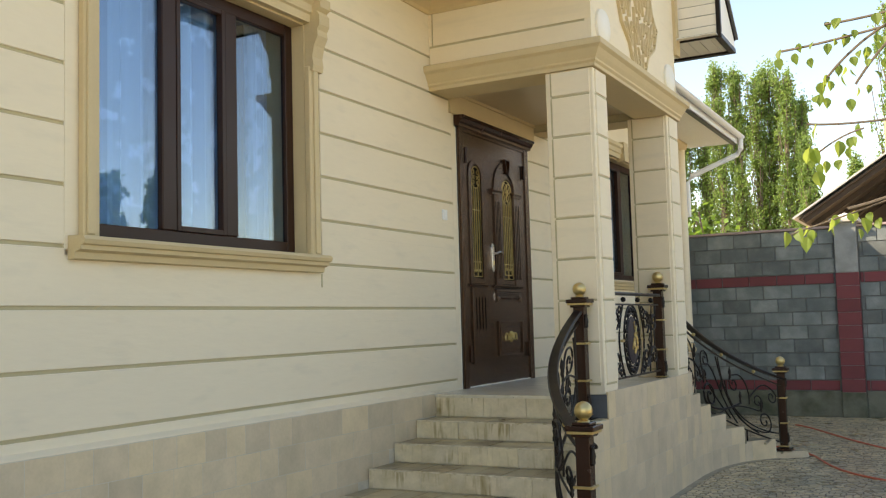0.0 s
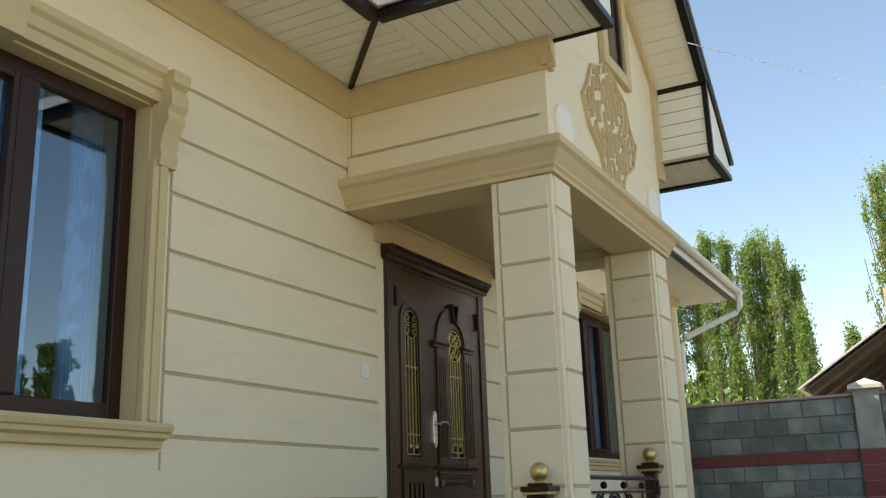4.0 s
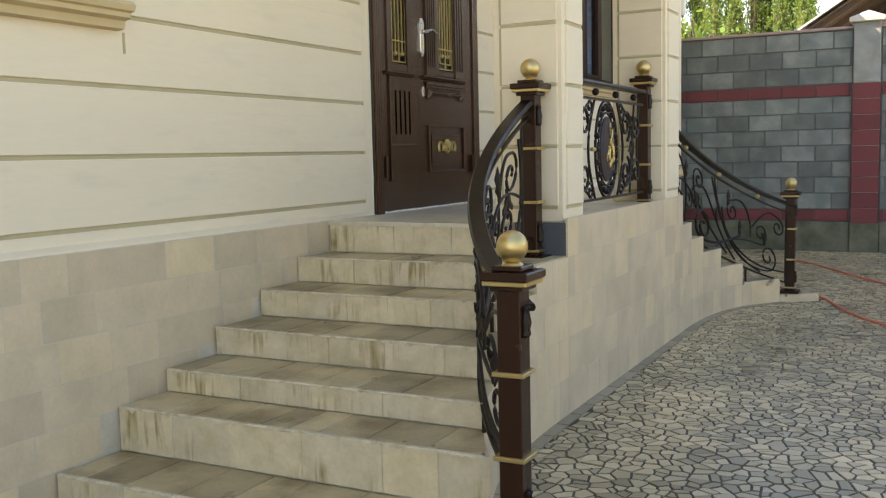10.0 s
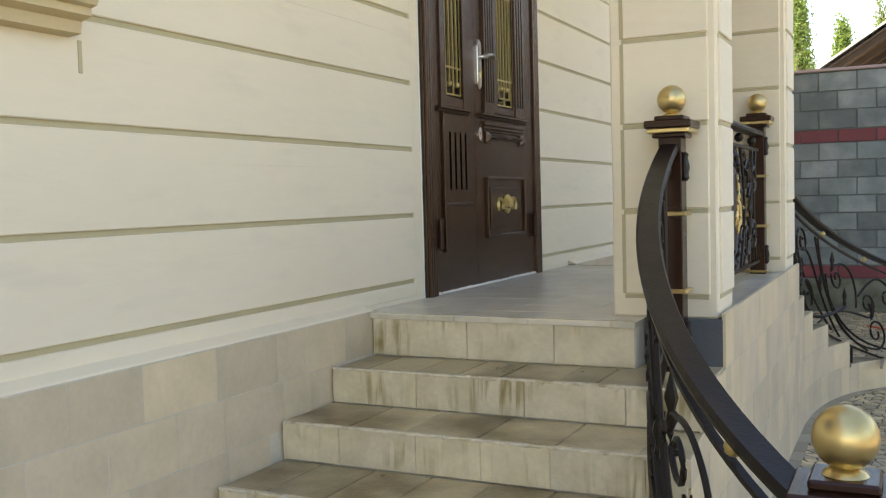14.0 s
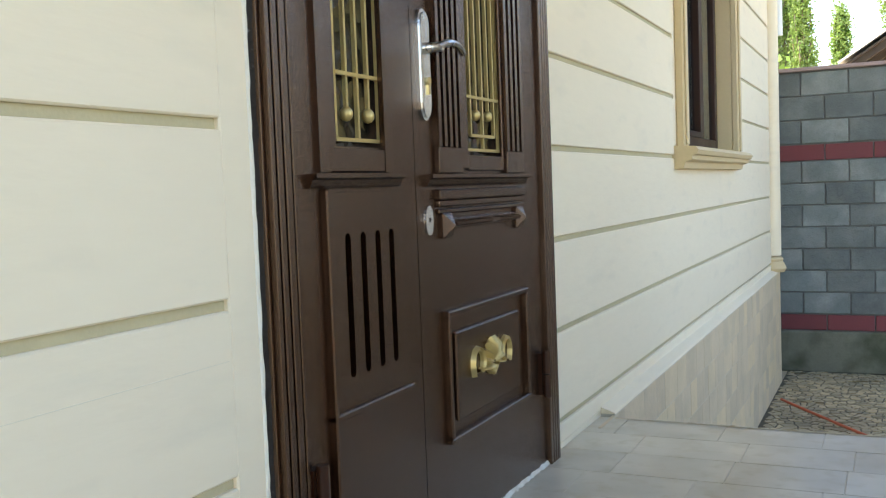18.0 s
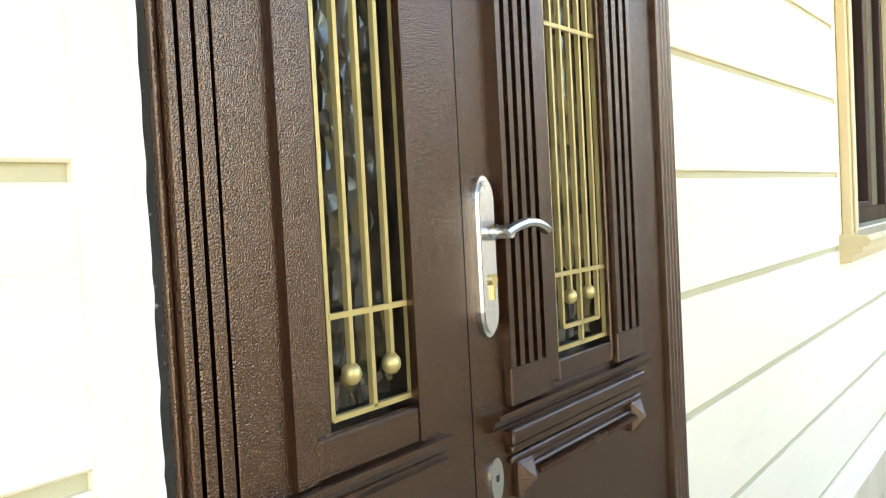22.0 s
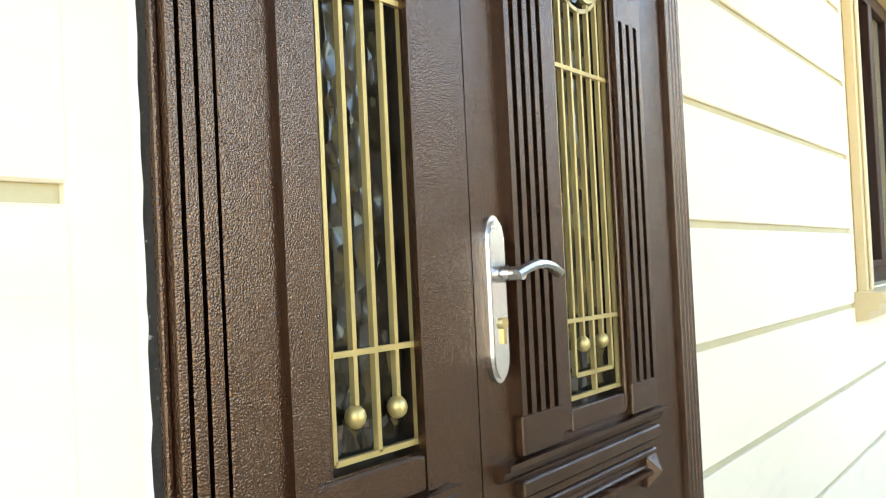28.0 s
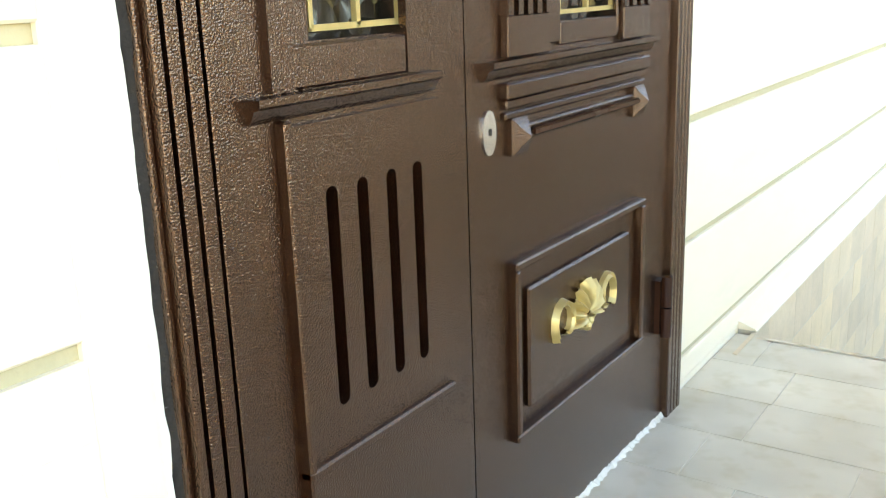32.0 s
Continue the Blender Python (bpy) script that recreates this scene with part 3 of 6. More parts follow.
def clipped_slab(name, xa, xb, ya, yb, z0, z1, mat, parent):
    """A flat tile, cut to the outline of the base where it would pass it."""
    if xb < min(outer(ya), outer(yb)) + 0.004:
        return piece(name, (xb - xa, yb - ya, z1 - z0), mat, parent, ((xa + xb) / 2, (ya + yb) / 2, (z0 + z1) / 2), 0.005)
    pts = plan_strip(ya, yb, xa, -0.004, xb)
    if min(p[0] for p in pts[2:]) <= xa + 0.02:
        pts = [(max(p[0], xa + 0.02), p[1]) for p in pts]
        pts[0], pts[1] = (xa, yb), (xa, ya)
    b = bmesh.new()
    prism(b, pts, "z", z0, z1)
    return part(name, b, mat, parent)


# treads and risers of both flights
for side in (0, 1):
    edges, heights = FLIGHTS[side]
    for k, (e, z) in enumerate(zip(edges, heights)):
        below = heights[k + 1] if k + 1 < len(heights) else 0.0
        nxt = edges[k - 1] if k else edges[0] + 0.32
        ya, yb = e + 0.013, nxt + 0.001
        x = WALL + 0.06
        while x < -1.47:
            w = rnd.choice((0.13, 0.16, 0.20, 0.25))
            xb = x + w
            if side:
                a, b2 = mirror(yb), mirror(ya)
            else:
                a, b2 = ya, yb
            top = outer((a + b2) / 2)
            if x < max(outer(a), outer(b2)) - 0.03:
                xb = min(xb, -1.465)
                if k:
                    clipped_slab("tread_tile", x + 0.0015, xb - 0.0015, a, b2 - (0.0 if side else 0.002), z - 0.02, z + rnd.uniform(-0.001, 0.001), TREADSTONE, porch_base)
            x = xb if xb > x else x + w
        # riser tiles
        x = WALL + 0.06
        yr = mirror(e) if side else e
        lim = outer(yr) - 0.002 if (k or side) else NOTCH[0]
        while x < lim - 0.02:
            w = rnd.choice((0.22, 0.28, 0.34, 0.40))
            xb = min(x + w, lim)
            if lim - xb < 0.06:
                xb = lim
            yy = yr - 0.007 if side else yr + 0.007
            piece("riser_tile", (xb - x - 0.0015, 0.014, z - below - 0.001), STEPSTONE, porch_base, ((x + xb) / 2, yy + rnd.uniform(-0.001, 0.001), (z + below) / 2 + 0.001), 0.004)
            x = xb

# landing tiles on a bed of pale grout
part("tile_grout", boxes((WALL, EDGES[0] + 0.016, LEVELS[0] - 0.019, NOTCH[0] - 0.01, FAR_EDGES[0] - 0.016, LEVELS[0] - 0.0022), (NOTCH[0] - 0.01, NOTCH[1] + 0.26, LEVELS[0] - 0.019, outer(7.0) - 0.02, FAR_EDGES[0] - 0.016, LEVELS[0] - 0.0022)), MORTAR, porch_base)
y = EDGES[0] - 0.006
ny = 12
dy = (FAR_EDGES[0] + 0.006 - y) / ny
for j in range(ny):
    x = WALL + 0.001
    first = rnd.uniform(0.08, 0.32)
    reach = NOTCH[0] + 0.004 if y + dy < NOTCH[1] + 0.12 else outer(y) + 0.004
    while x < reach - 0.02:
        xb = min(x + first, reach)
        if reach - xb < 0.08:
            xb = reach
        piece("landing_tile", (xb - x - 0.002, dy - 0.002, 0.02), FLOORSTONE, porch_base, ((x + xb) / 2, y + dy / 2, LEVELS[0] - 0.01 + rnd.uniform(-0.0006, 0.0006)), 0.001)
        x, first = xb, 0.315 + rnd.uniform(-0.02, 0.02)
    y += dy

# stone cladding on the outer side of the base
stops = sorted({*EDGES, *FAR_EDGES, 6.52})
for row in range(5):
    z0, z1 = 0.2 * row, 0.2 * row + 0.2
    for a, b in zip(stops, stops[1:]):
        mid = (a + b) / 2
        top = 0.992 if 6.52 <= mid <= 8.90 else (0.80 if 6.3 < mid < 6.52 else step_top(mid))
        h1 = top if (row == 4 or top - z1 < 0.06) else min(z1, top)
        if h1 - z0 < 0.03 or (row and top - z0 < 0.06 and top - z0 > 0):
            continue
        y = a
        first = True
        while y < b - 0.005:
            w = rnd.choice((0.15, 0.20, 0.24)) if not first else rnd.choice((0.10, 0.16, 0.22, 0.28))
            first = False
            e = min(y + w, b)
            if b - e < 0.07:
                e = b
            p0, q0 = Vector((outer(y), y, 0)), Vector((outer(e), e, 0))
            d = q0 - p0
            m = (p0 + q0) / 2
            ob = piece("cladding_tile", (round(d.length, 2) - 0.003, 0.014, h1 - z0 - 0.003), STONE, porch_base, (m.x + rnd.uniform(-0.0006, 0.0006), m.y, (z0 + h1) / 2), 0.0006)
            ob.rotation_euler = (0, 0, math.atan2(d.y, d.x))
            y = e
# pale grout in the joints of the cladding
bm = bmesh.new()
for a, b in zip(stops, stops[1:]):
    mid = (a + b) / 2
    top = 0.985 if 6.52 <= mid <= 8.90 else (0.785 if 6.3 < mid < 6.52 else step_top(mid) - 0.022)
    if top < 0.03:
        continue
    n = max(2, int((b - a) / 0.05))
    prev = None
    for k in range(n + 1):
        y = a + (b - a) * k / n
        cut = [bm.verts.new((outer(y) + o, y, z)) for o, z in ((-0.015, 0.0), (0.0062, 0.0), (0.0062, top), (-0.015, top))]
        if prev:
            for i in range(3):
                bm.faces.new((prev[i], prev[i + 1], cut[i + 1], cut[i]))
        prev = cut
part("cladding_grout", bm, JOINT, porch_base)

# ragged pale cement along the nose of each step
for side in (0, 1):
    for k, (e, z) in enumerate(zip(*FLIGHTS[side])):
        yr, s = (mirror(e), 1) if side else (e, -1)
        lim = outer(yr) - 0.01 if (k or side) else NOTCH[0]
        b2 = bmesh.new()
        prev, x = None, WALL + 0.062
        while x < lim:
            h = 0.005 + rnd.uniform(-0.004, 0.005) + (0.012 if rnd.random() < 0.06 else 0.0)
            dz = rnd.uniform(-0.0015, 0.0015) - (0.005 if rnd.random() < 0.05 else 0.0)
            cut = [b2.verts.new(p) for p in ((x, yr - s * 0.016, z + 0.0022), (x, yr + s * 0.001, z + 0.002 + dz), (x, yr + s * 0.0032, z - 0.003 + dz), (x, yr + s * 0.0022, z - h), (x, yr - s * 0.002, z - h - 0.001))]
            if prev:
                for i in range(4):
                    b2.faces.new((prev[i], prev[i + 1], cut[i + 1], cut[i]))
            prev = cut
            x += rnd.uniform(0.006, 0.020)
        part("nose_cement", b2, NOSE, porch_base)
ynext = EDGES[0] - 0.006 + dy
bm = boxes((NOTCH[0] + 0.004, NOTCH[1] - 0.004, LEVELS[1], FACE + 0.012, ynext, LEVELS[0] + 0.0))
part("bare_cement_patch", bm, SLATE, porch_base, "dark bare cement left untiled beside the newel")
piece("landing_tile", (outer(7.0) - NOTCH[0] - 0.004, 0.03, 0.02), FLOORSTONE, porch_base, ((outer(7.0) + NOTCH[0]) / 2 + 0.004, ynext + 0.014, LEVELS[0] - 0.0095), 0.0015)
piece("tread_tile", (outer(6.4) - NOTCH[0], NOTCH[1] - EDGES[0], 0.02), TREADSTONE, porch_base, ((outer(6.4) + NOTCH[0]) / 2, (NOTCH[1] + EDGES[0]) / 2, LEVELS[1] - 0.0095), 0.002)

# smooth cement margin on the paving along the base
bm = bmesh.new()
line = [(outer(mirror(10.70 - 6 * k / 60)), mirror(10.70 - 6 * k / 60)) for k in range(61)]
inner = [(x + 0.006, y) for x, y in line]
outerl = []
for i, (x, y) in enumerate(line):
    a, b = Vector(line[max(i - 1, 0)]), Vector(line[min(i + 1, len(line) - 1)])
    d = (b - a).normalized()
    outerl.append((x + d.y * 0.070, y - d.x * 0.070))
lo = [[bm.verts.new((x, y, z)) for x, y in row] for row, z in ((inner, 0.006), (outerl, 0.005), (outerl, 0.0))]
for i in range(60):
    for r in (0, 1):
        bm.faces.new((lo[r][i], lo[r][i + 1], lo[r + 1][i + 1], lo[r + 1][i]))
margin = tagged(part("paving_margin", bm, GROUT), "row of grey margin tiles round the porch base", "margin", kind="structure")
for i in range(0, 58, 2):
    b = bmesh.new()
    q = [inner[i], inner[i + 1], inner[i + 2], outerl[i + 2], outerl[i + 1], outerl[i]]
    mx, my = sum(p[0] for p in q) / 6, sum(p[1] for p in q) / 6
    prism(b, [(mx + (x - mx) * 0.95, my + (y - my) * 0.955) for x, y in q], "z", 0.003, 0.0125)
    part("margin_tile", b, MARGIN, margin)


# ---- porch superstructure ----
def porch_moulding(bm, profile, back):
    """A moulding carried round the three open sides of the porch. profile: (out, height) pairs."""
    rows = []
    for o, z in profile:
        rows.append([bm.verts.new(p) for p in ((back, PY0 - o, z), (FACE + o, PY0 - o, z), (FACE + o, PY1 + o, z), (back, PY1 + o, z))])
    for a, b in zip(rows, rows[1:]):
        for k in range(3):
            bm.faces.new((a[k], a[k + 1], b[k + 1], b[k]))
    return bm


APEX, RAKE0 = 5.78, 4.74
IN0, IN1 = 6.52, 8.97       # inner faces of the boxed eaves
OUT0, OUT1 = 5.76, 9.62     # outer ends of the porch eaves
FRONT = -1.84               # front edge of the porch roof
GMID = (OUT0 + OUT1) / 2
bm = boxes((WALL, PY0 + 0.01, 3.34, FACE - 0.01, PY0 + 0.30, 4.2), (WALL, PY1 - 0.30, 3.34, FACE - 0.01, PY1 - 0.01, 4.2), (FACE - 0.32, PY0 + 0.30, 3.34, FACE - 0.01, PY1 - 0.30, 3.9))
porch_beam = tagged(part("porch_beam", bm, GROOVE), "cream beam and frieze over the porch pillars", "beam", kind="structure")
for y0 in (PY0 - 0.001, PY1 - 0.011):
    piece("frieze_slab", (1.30, 0.012, 0.29), PLASTER, porch_beam, (-2.905, y0 + 0.006, 3.845), 0.003)
    piece("frieze_slab", (1.345, 0.012, 0.14), PLASTER, porch_beam, (-2.915, y0 + 0.006, 3.612), 0.003)
    piece("frieze_slab", (0.035, 0.012, 0.29), PLASTER, porch_beam, (-3.582, y0 + 0.006, 3.845), 0.003)
bm = bmesh.new()
prism(bm, [(PY0, 3.35), (PY1, 3.35), (PY1, 4.117), (IN1 + 0.02, 4.118), (IN1 + 0.02, RAKE0), (GMID, APEX), (IN0 - 0.02, RAKE0), (IN0 - 0.02, 4.118), (PY0, 4.117)], "x", FACE - 0.05, FACE)
tagged(part("gable_wall", bm, PLASTER), "cream plastered gable wall above the porch", "wall", kind="structure")
bm = bmesh.new()
porch_moulding(bm, [(-0.3, 3.335), (0.02, 3.335), (0.02, 3.36), (0.035, 3.375), (0.035, 3.39), (0.055, 3.42), (0.075, 3.455), (0.10, 3.475), (0.10, 3.515), (0.085, 3.525), (0.02, 3.545), (-0.02, 3.55)], WALL)
tagged(part("porch_cornice", bm, TAN), "tan moulded cornice round the porch beam", "cornice", kind="structure")
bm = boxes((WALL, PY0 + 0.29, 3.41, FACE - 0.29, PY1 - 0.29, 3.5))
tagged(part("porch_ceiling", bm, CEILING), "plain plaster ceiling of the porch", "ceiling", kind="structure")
bm = boxes((WALL - 0.004, PY0 + 0.30, 3.225, WALL + 0.02, PY1 - 0.30, 3.385), (WALL, PY0 + 0.30, 3.385, WALL + 0.035, PY1 - 0.30, 3.41))
tagged(part("door_fascia", bm, TAN), "tan plaster band above the front door", "trim", kind="structure")

# crown moulding under the eaves
CROWN = [(0.0, 3.955), (0.015, 3.955), (0.02, 3.985), (0.045, 4.015), (0.075, 4.06), (0.085, 4.085), (0.085, 4.115), (0.0, 4.115)]
bm = bmesh.new()
prism(bm, [(WALL + o, z) for o, z in CROWN], "y", -6.0, PY0)
prism(bm, [(WALL + o, z) for o, z in CROWN], "y", PY1, END + 0.08)
prism(bm, [(PY0 - o, z) for o, z in CROWN], "x", WALL, FACE + 0.07)
prism(bm, [(PY1 + o, z) for o, z in CROWN], "x", WALL, FACE + 0.0)
tagged(part("eaves_crown", bm, TAN), "tan crown moulding under the eaves", "trim", kind="structure")
# tan edging of the gable, up the box and along the rake
bm = bmesh.new()
for s, iy in ((1, IN1), (-1, IN0)):
    prism(bm, [(iy + 0.03 * s, 3.97), (iy - 0.10 * s, 3.97), (iy - 0.10 * s, RAKE0 + 0.02), (GMID, APEX - 0.16), (GMID, APEX + 0.0), (iy + 0.03 * s, RAKE0)], "x", FACE, FACE + 0.03)
tagged(part("gable_edging", bm, TAN), "tan plaster edging of the gable", "trim", kind="structure")


# soffits: narrow lining boards with shadow gaps
def boards_x(bm, xa, xb, ya, yb, z, cut=None, w=0.105):
    """Boards that run along x, side by side along y. cut(y) gives the inner end."""
    y = ya
    while y < yb - 0.01:
        y1 = min(y + w, yb)
        x0 = cut((y + y1) / 2) if cut else xa
        if xb - x0 > 0.02:
            box(bm, x0, y + 0.003, z, xb, y1 - 0.003, z + 0.008)
        y = y1


def boards_y(bm, xa, xb, ya, yb, z, cut=None, w=0.105):
    x = xa
    while x < xb - 0.01:
        x1 = min(x + w, xb)
        y0 = cut((x + x1) / 2) if cut else ya
        if yb - y0 > 0.02:
            box(bm, x + 0.003, y0, z, x1 - 0.003, yb, z + 0.008)
        x = x1


EAVE = -2.88
bm = bmesh.new()
boards_x(bm, WALL, EAVE, -6.0, OUT0, SOFFIT)
boards_x(bm, WALL, EAVE, OUT0, PY0, SOFFIT, cut=lambda y: min(WALL + (PY0 - y) * 0 + 0.0, EAVE))
boards_x(bm, WALL, EAVE, PY1, END + 0.5, SOFFIT)
box(bm, -3.95, -6.0, SOFFIT + 0.009, EAVE, OUT0, SOFFIT + 0.02)
box(bm, -3.95, OUT0, SOFFIT + 0.009, FRONT, PY0, SOFFIT + 0.02)
box(bm, -3.95, PY1, SOFFIT + 0.009, EAVE, END + 0.5, SOFFIT + 0.02)
tagged(part("ceiling_main_eaves", bm, PANEL), "white lining boards under the main eaves", "soffit", kind="structure")
bm = bmesh.new()
boards_y(bm, EAVE, FRONT, OUT0, PY0, SOFFIT - 0.002)
boards_y(bm, EAVE, FRONT, PY1, OUT1, SOFFIT - 0.002)
for s, iy in ((1, IN1), (-1, IN0)):
    # boards of the inner face of the box and of the raked soffit
    z = SOFFIT
    while z < RAKE0 - 0.01:
        box(bm, FACE, min(iy, iy + 0.008 * s), z + 0.003, FRONT, max(iy, iy + 0.008 * s), min(z + 0.105, RAKE0) - 0.003)
        z += 0.105
    L = math.hypot(GMID - iy, APEX - RAKE0)
    n = int(L / 0.105)
    for k in range(n):
        ta, tb = k / n, (k + 1) / n - 0.006 / L
        a = Vector((0, iy + (GMID - iy) * ta, RAKE0 + (APEX - RAKE0) * ta))
        b = Vector((0, iy + (GMID - iy) * tb, RAKE0 + (APEX - RAKE0) * tb))
        prism(bm, [(a.y, a.z), (b.y, b.z), (b.y, b.z + 0.01), (a.y, a.z + 0.01)], "x", FACE, FRONT)
    # white front fascia
    oy = OUT1 if s > 0 else OUT0
    prism(bm, [(oy, SOFFIT), (iy, SOFFIT), (iy, RAKE0), (GMID, APEX), (GMID, APEX + 0.14), (oy, SOFFIT + 0.12)], "x", FRONT, FRONT + 0.02)
tagged(part("ceiling_porch_eaves", bm, PANEL), "white lining boards of the porch eaves", "soffit", kind="structure")
bm = bmesh.new()
for s, iy in ((1, IN1), (-1, IN0)):
    oy = OUT1 if s > 0 else OUT0
    t = 0.03
    box(bm, FACE + 0.04, min(iy, iy - 0.012 * s), SOFFIT - 0.022, FRONT + 0.025, max(iy, iy - 0.012 * s), SOFFIT + 0.03)
    box(bm, FRONT - 0.012, min(iy, iy - 0.012 * s), SOFFIT + 0.03, FRONT + 0.028, max(iy, iy + 0.03 * s), RAKE0)
    box(bm, FRONT - 0.03, min(iy + 0.001 * s, oy), SOFFIT - 0.024, FRONT + 0.03, max(iy + 0.001 * s, oy), SOFFIT + 0.018)
    box(bm, FACE + 0.04, min(iy, iy - 0.012 * s), RAKE0 - 0.03, FRONT + 0.02, max(iy, iy - 0.012 * s), RAKE0 + 0.01)
    sweep(bm, [(FRONT + 0.005, iy, RAKE0), (FRONT + 0.005, GMID, APEX)], [(-0.03, -0.02), (0.03, -0.02), (0.03, 0.03), (-0.03, 0.03)])
    sweep(bm, [(FRONT + 0.005, oy, SOFFIT + 0.12), (FRONT + 0.005, GMID, APEX + 0.15)], [(-0.03, -0.025), (0.03, -0.025), (0.03, 0.02), (-0.03, 0.02)])
    box(bm, EAVE, min(oy, oy - 0.06 * s), SOFFIT - 0.026, FRONT + 0.02, max(oy, oy - 0.06 * s), SOFFIT + 0.03)
    cy = PY0 if s < 0 else PY1
    sweep(bm, [(WALL + 0.085, cy + 0.085 * s, SOFFIT - 0.008), (EAVE, oy, SOFFIT - 0.008)], [(-0.018, -0.006), (0.018, -0.006), (0.018, 0.012), (-0.018, 0.012)])
box(bm, EAVE - 0.05, -6.0, SOFFIT - 0.026, EAVE + 0.012, OUT0, SOFFIT + 0.14)
box(bm, EAVE - 0.05, OUT1, SOFFIT - 0.026, EAVE + 0.012, END + 0.5, SOFFIT + 0.03)
tagged(part("eaves_edging", bm, IRON), "dark brown edging strips of the eaves", "trim", kind="structure")
bm = bmesh.new()
box(bm, EAVE + 0.013, -6.0, SOFFIT + 0.03, EAVE + 0.03, OUT0, SOFFIT + 0.19)
box(bm, EAVE + 0.013, OUT1, SOFFIT - 0.01, EAVE + 0.03, END + 0.5, SOFFIT + 0.15)
box(bm, EAVE + 0.03, OUT0 - 0.03, SOFFIT + 0.03, FRONT, OUT0 - 0.012, SOFFIT + 0.15)
part("eaves_fascia", bm, WHITE)
tagged(bpy.data.objects["eaves_fascia"], "white fascia board of the eaves", "fascia", kind="structure")

# roofs
bm = bmesh.new()
prism(bm, [(EAVE + 0.05, 4.26), (-12.6, 4.26), (-7.7, 6.7)], "y", -6.4, END + 0.52)
prism(bm, [(OUT0 - 0.04, SOFFIT + 0.12), (GMID, APEX + 0.15), (OUT1 + 0.04, SOFFIT + 0.12), (OUT1 + 0.04, SOFFIT + 0.15), (GMID, APEX + 0.19), (OUT0 - 0.04, SOFFIT + 0.15)], "x", -6.5, FRONT + 0.05)
tagged(part("roof", bm, ROOFING), "grey sheet roof of the house and porch", "roof", kind="structure")


def gutter(name, path, label):
    g = thing(name, label, "gutter")
    bm = bmesh.new()
    n = 8
    prof = [(0.05 * math.cos(math.pi + math.pi * k / n), 0.05 * math.sin(math.pi + math.pi * k / n)) for k in range(n + 1)]
    prof += [(0.044 * math.cos(2 * math.pi - math.pi * k / n), 0.044 * math.sin(2 * math.pi - math.pi * k / n)) for k in range(n + 1)]
    sweep(bm, path, prof)
    part("trough", bm, WHITE, g, smooth=True)
    return g


gutter("gutter", [(EAVE + 0.085, -6.0, 4.26), (EAVE + 0.085, OUT0 - 0.03, 4.26)], "white half-round gutter along the main eaves")
far_gutter = gutter("gutter", [(EAVE + 0.085, OUT1 + 0.1, 4.24), (EAVE + 0.085, END + 0.55, 4.22)], "white half-round gutter with bent downpipe")
bm = bmesh.new()
tube(bm, [(EAVE + 0.085, END + 0.45, 4.18), (EAVE + 0.085, END + 0.45, 4.02), (EAVE + 0.03, END + 0.42, 3.93), (WALL + 0.12, END + 0.10, 3.62), (WALL + 0.06, END + 0.06, 3.5), (WALL + 0.06, END + 0.06, 3.0)], 0.04, 10)
part("downpipe", bm, WHITE, far_gutter, smooth=True)


# pillars
def pillar(y0, y1):
    x0, x1 = -2.615, FACE - 0.006
    p = thing("porch_pillar", "square cream plastered pillar with grooved raised blocks", "pillar", ((x0 + x1) / 2, (y0 + y1) / 2, LEVELS[0]), "porch pillars")
    o = Vector(p.location)
    bm = boxes((x0 - o.x, y0 - o.y, 0, x1 - o.x, y1 - o.y, 3.336 - o.z), bevel=0.006)
    part("shaft", bm, PLASTER, p)
    zz = [1.037 + 0.30 * k for k in range(8)] + [3.33]
    for a, b in zip(zz, zz[1:]):
        if b - a < 0.09:
            continue
        h = b - a - 0.018
        zc = (a + b) / 2 + 0.006 - o.z
        for yy, s in ((y0, -1), (y1, 1)):
            piece("raised_block", (x1 - x0 - 0.075, 0.016, h), PLASTER, p, ((x0 + x1) / 2 + 0.012 - o.x, yy + 0.002 * s - o.y, zc), 0.007)
            piece("groove", (x1 - x0 - 0.075, 0.006, 0.015), GROOVE, p, ((x0 + x1) / 2 + 0.006 - o.x, yy - 0.0005 * s - o.y, a + 0.005 - o.z), 0.001)
            piece("groove", (0.015, 0.006, h), GROOVE, p, (x0 + 0.043 - o.x, yy - 0.0005 * s - o.y, zc), 0.001)
        piece("raised_block", (0.016, y1 - y0 - 0.055, h), PLASTER, p, (x1 + 0.002 - o.x, (y0 + y1) / 2 + 0.01 - o.y, zc), 0.007)
        piece("groove", (0.006, y1 - y0 - 0.055, 0.015), GROOVE, p, (x1 - 0.0005 - o.x, (y0 + y1) / 2 + 0.005 - o.y, a + 0.005 - o.z), 0.001)
    return p


pillar(6.545, 6.835)
pillar(8.53, 8.87)

# round white plaster discs and the carved relief on the gable
for yc in (6.76, 8.60):
    bm = bmesh.new()
    lathe(bm, [(0.135, 0.0), (0.135, 0.02), (0.12, 0.035), (0.05, 0.045), (0.002, 0.046)], (FACE, yc, 3.68), 28, "x")
    tagged(part("plaster_disc", bm, PANEL, smooth=True), "round white plaster disc on the gable", "ornament", "gable discs")

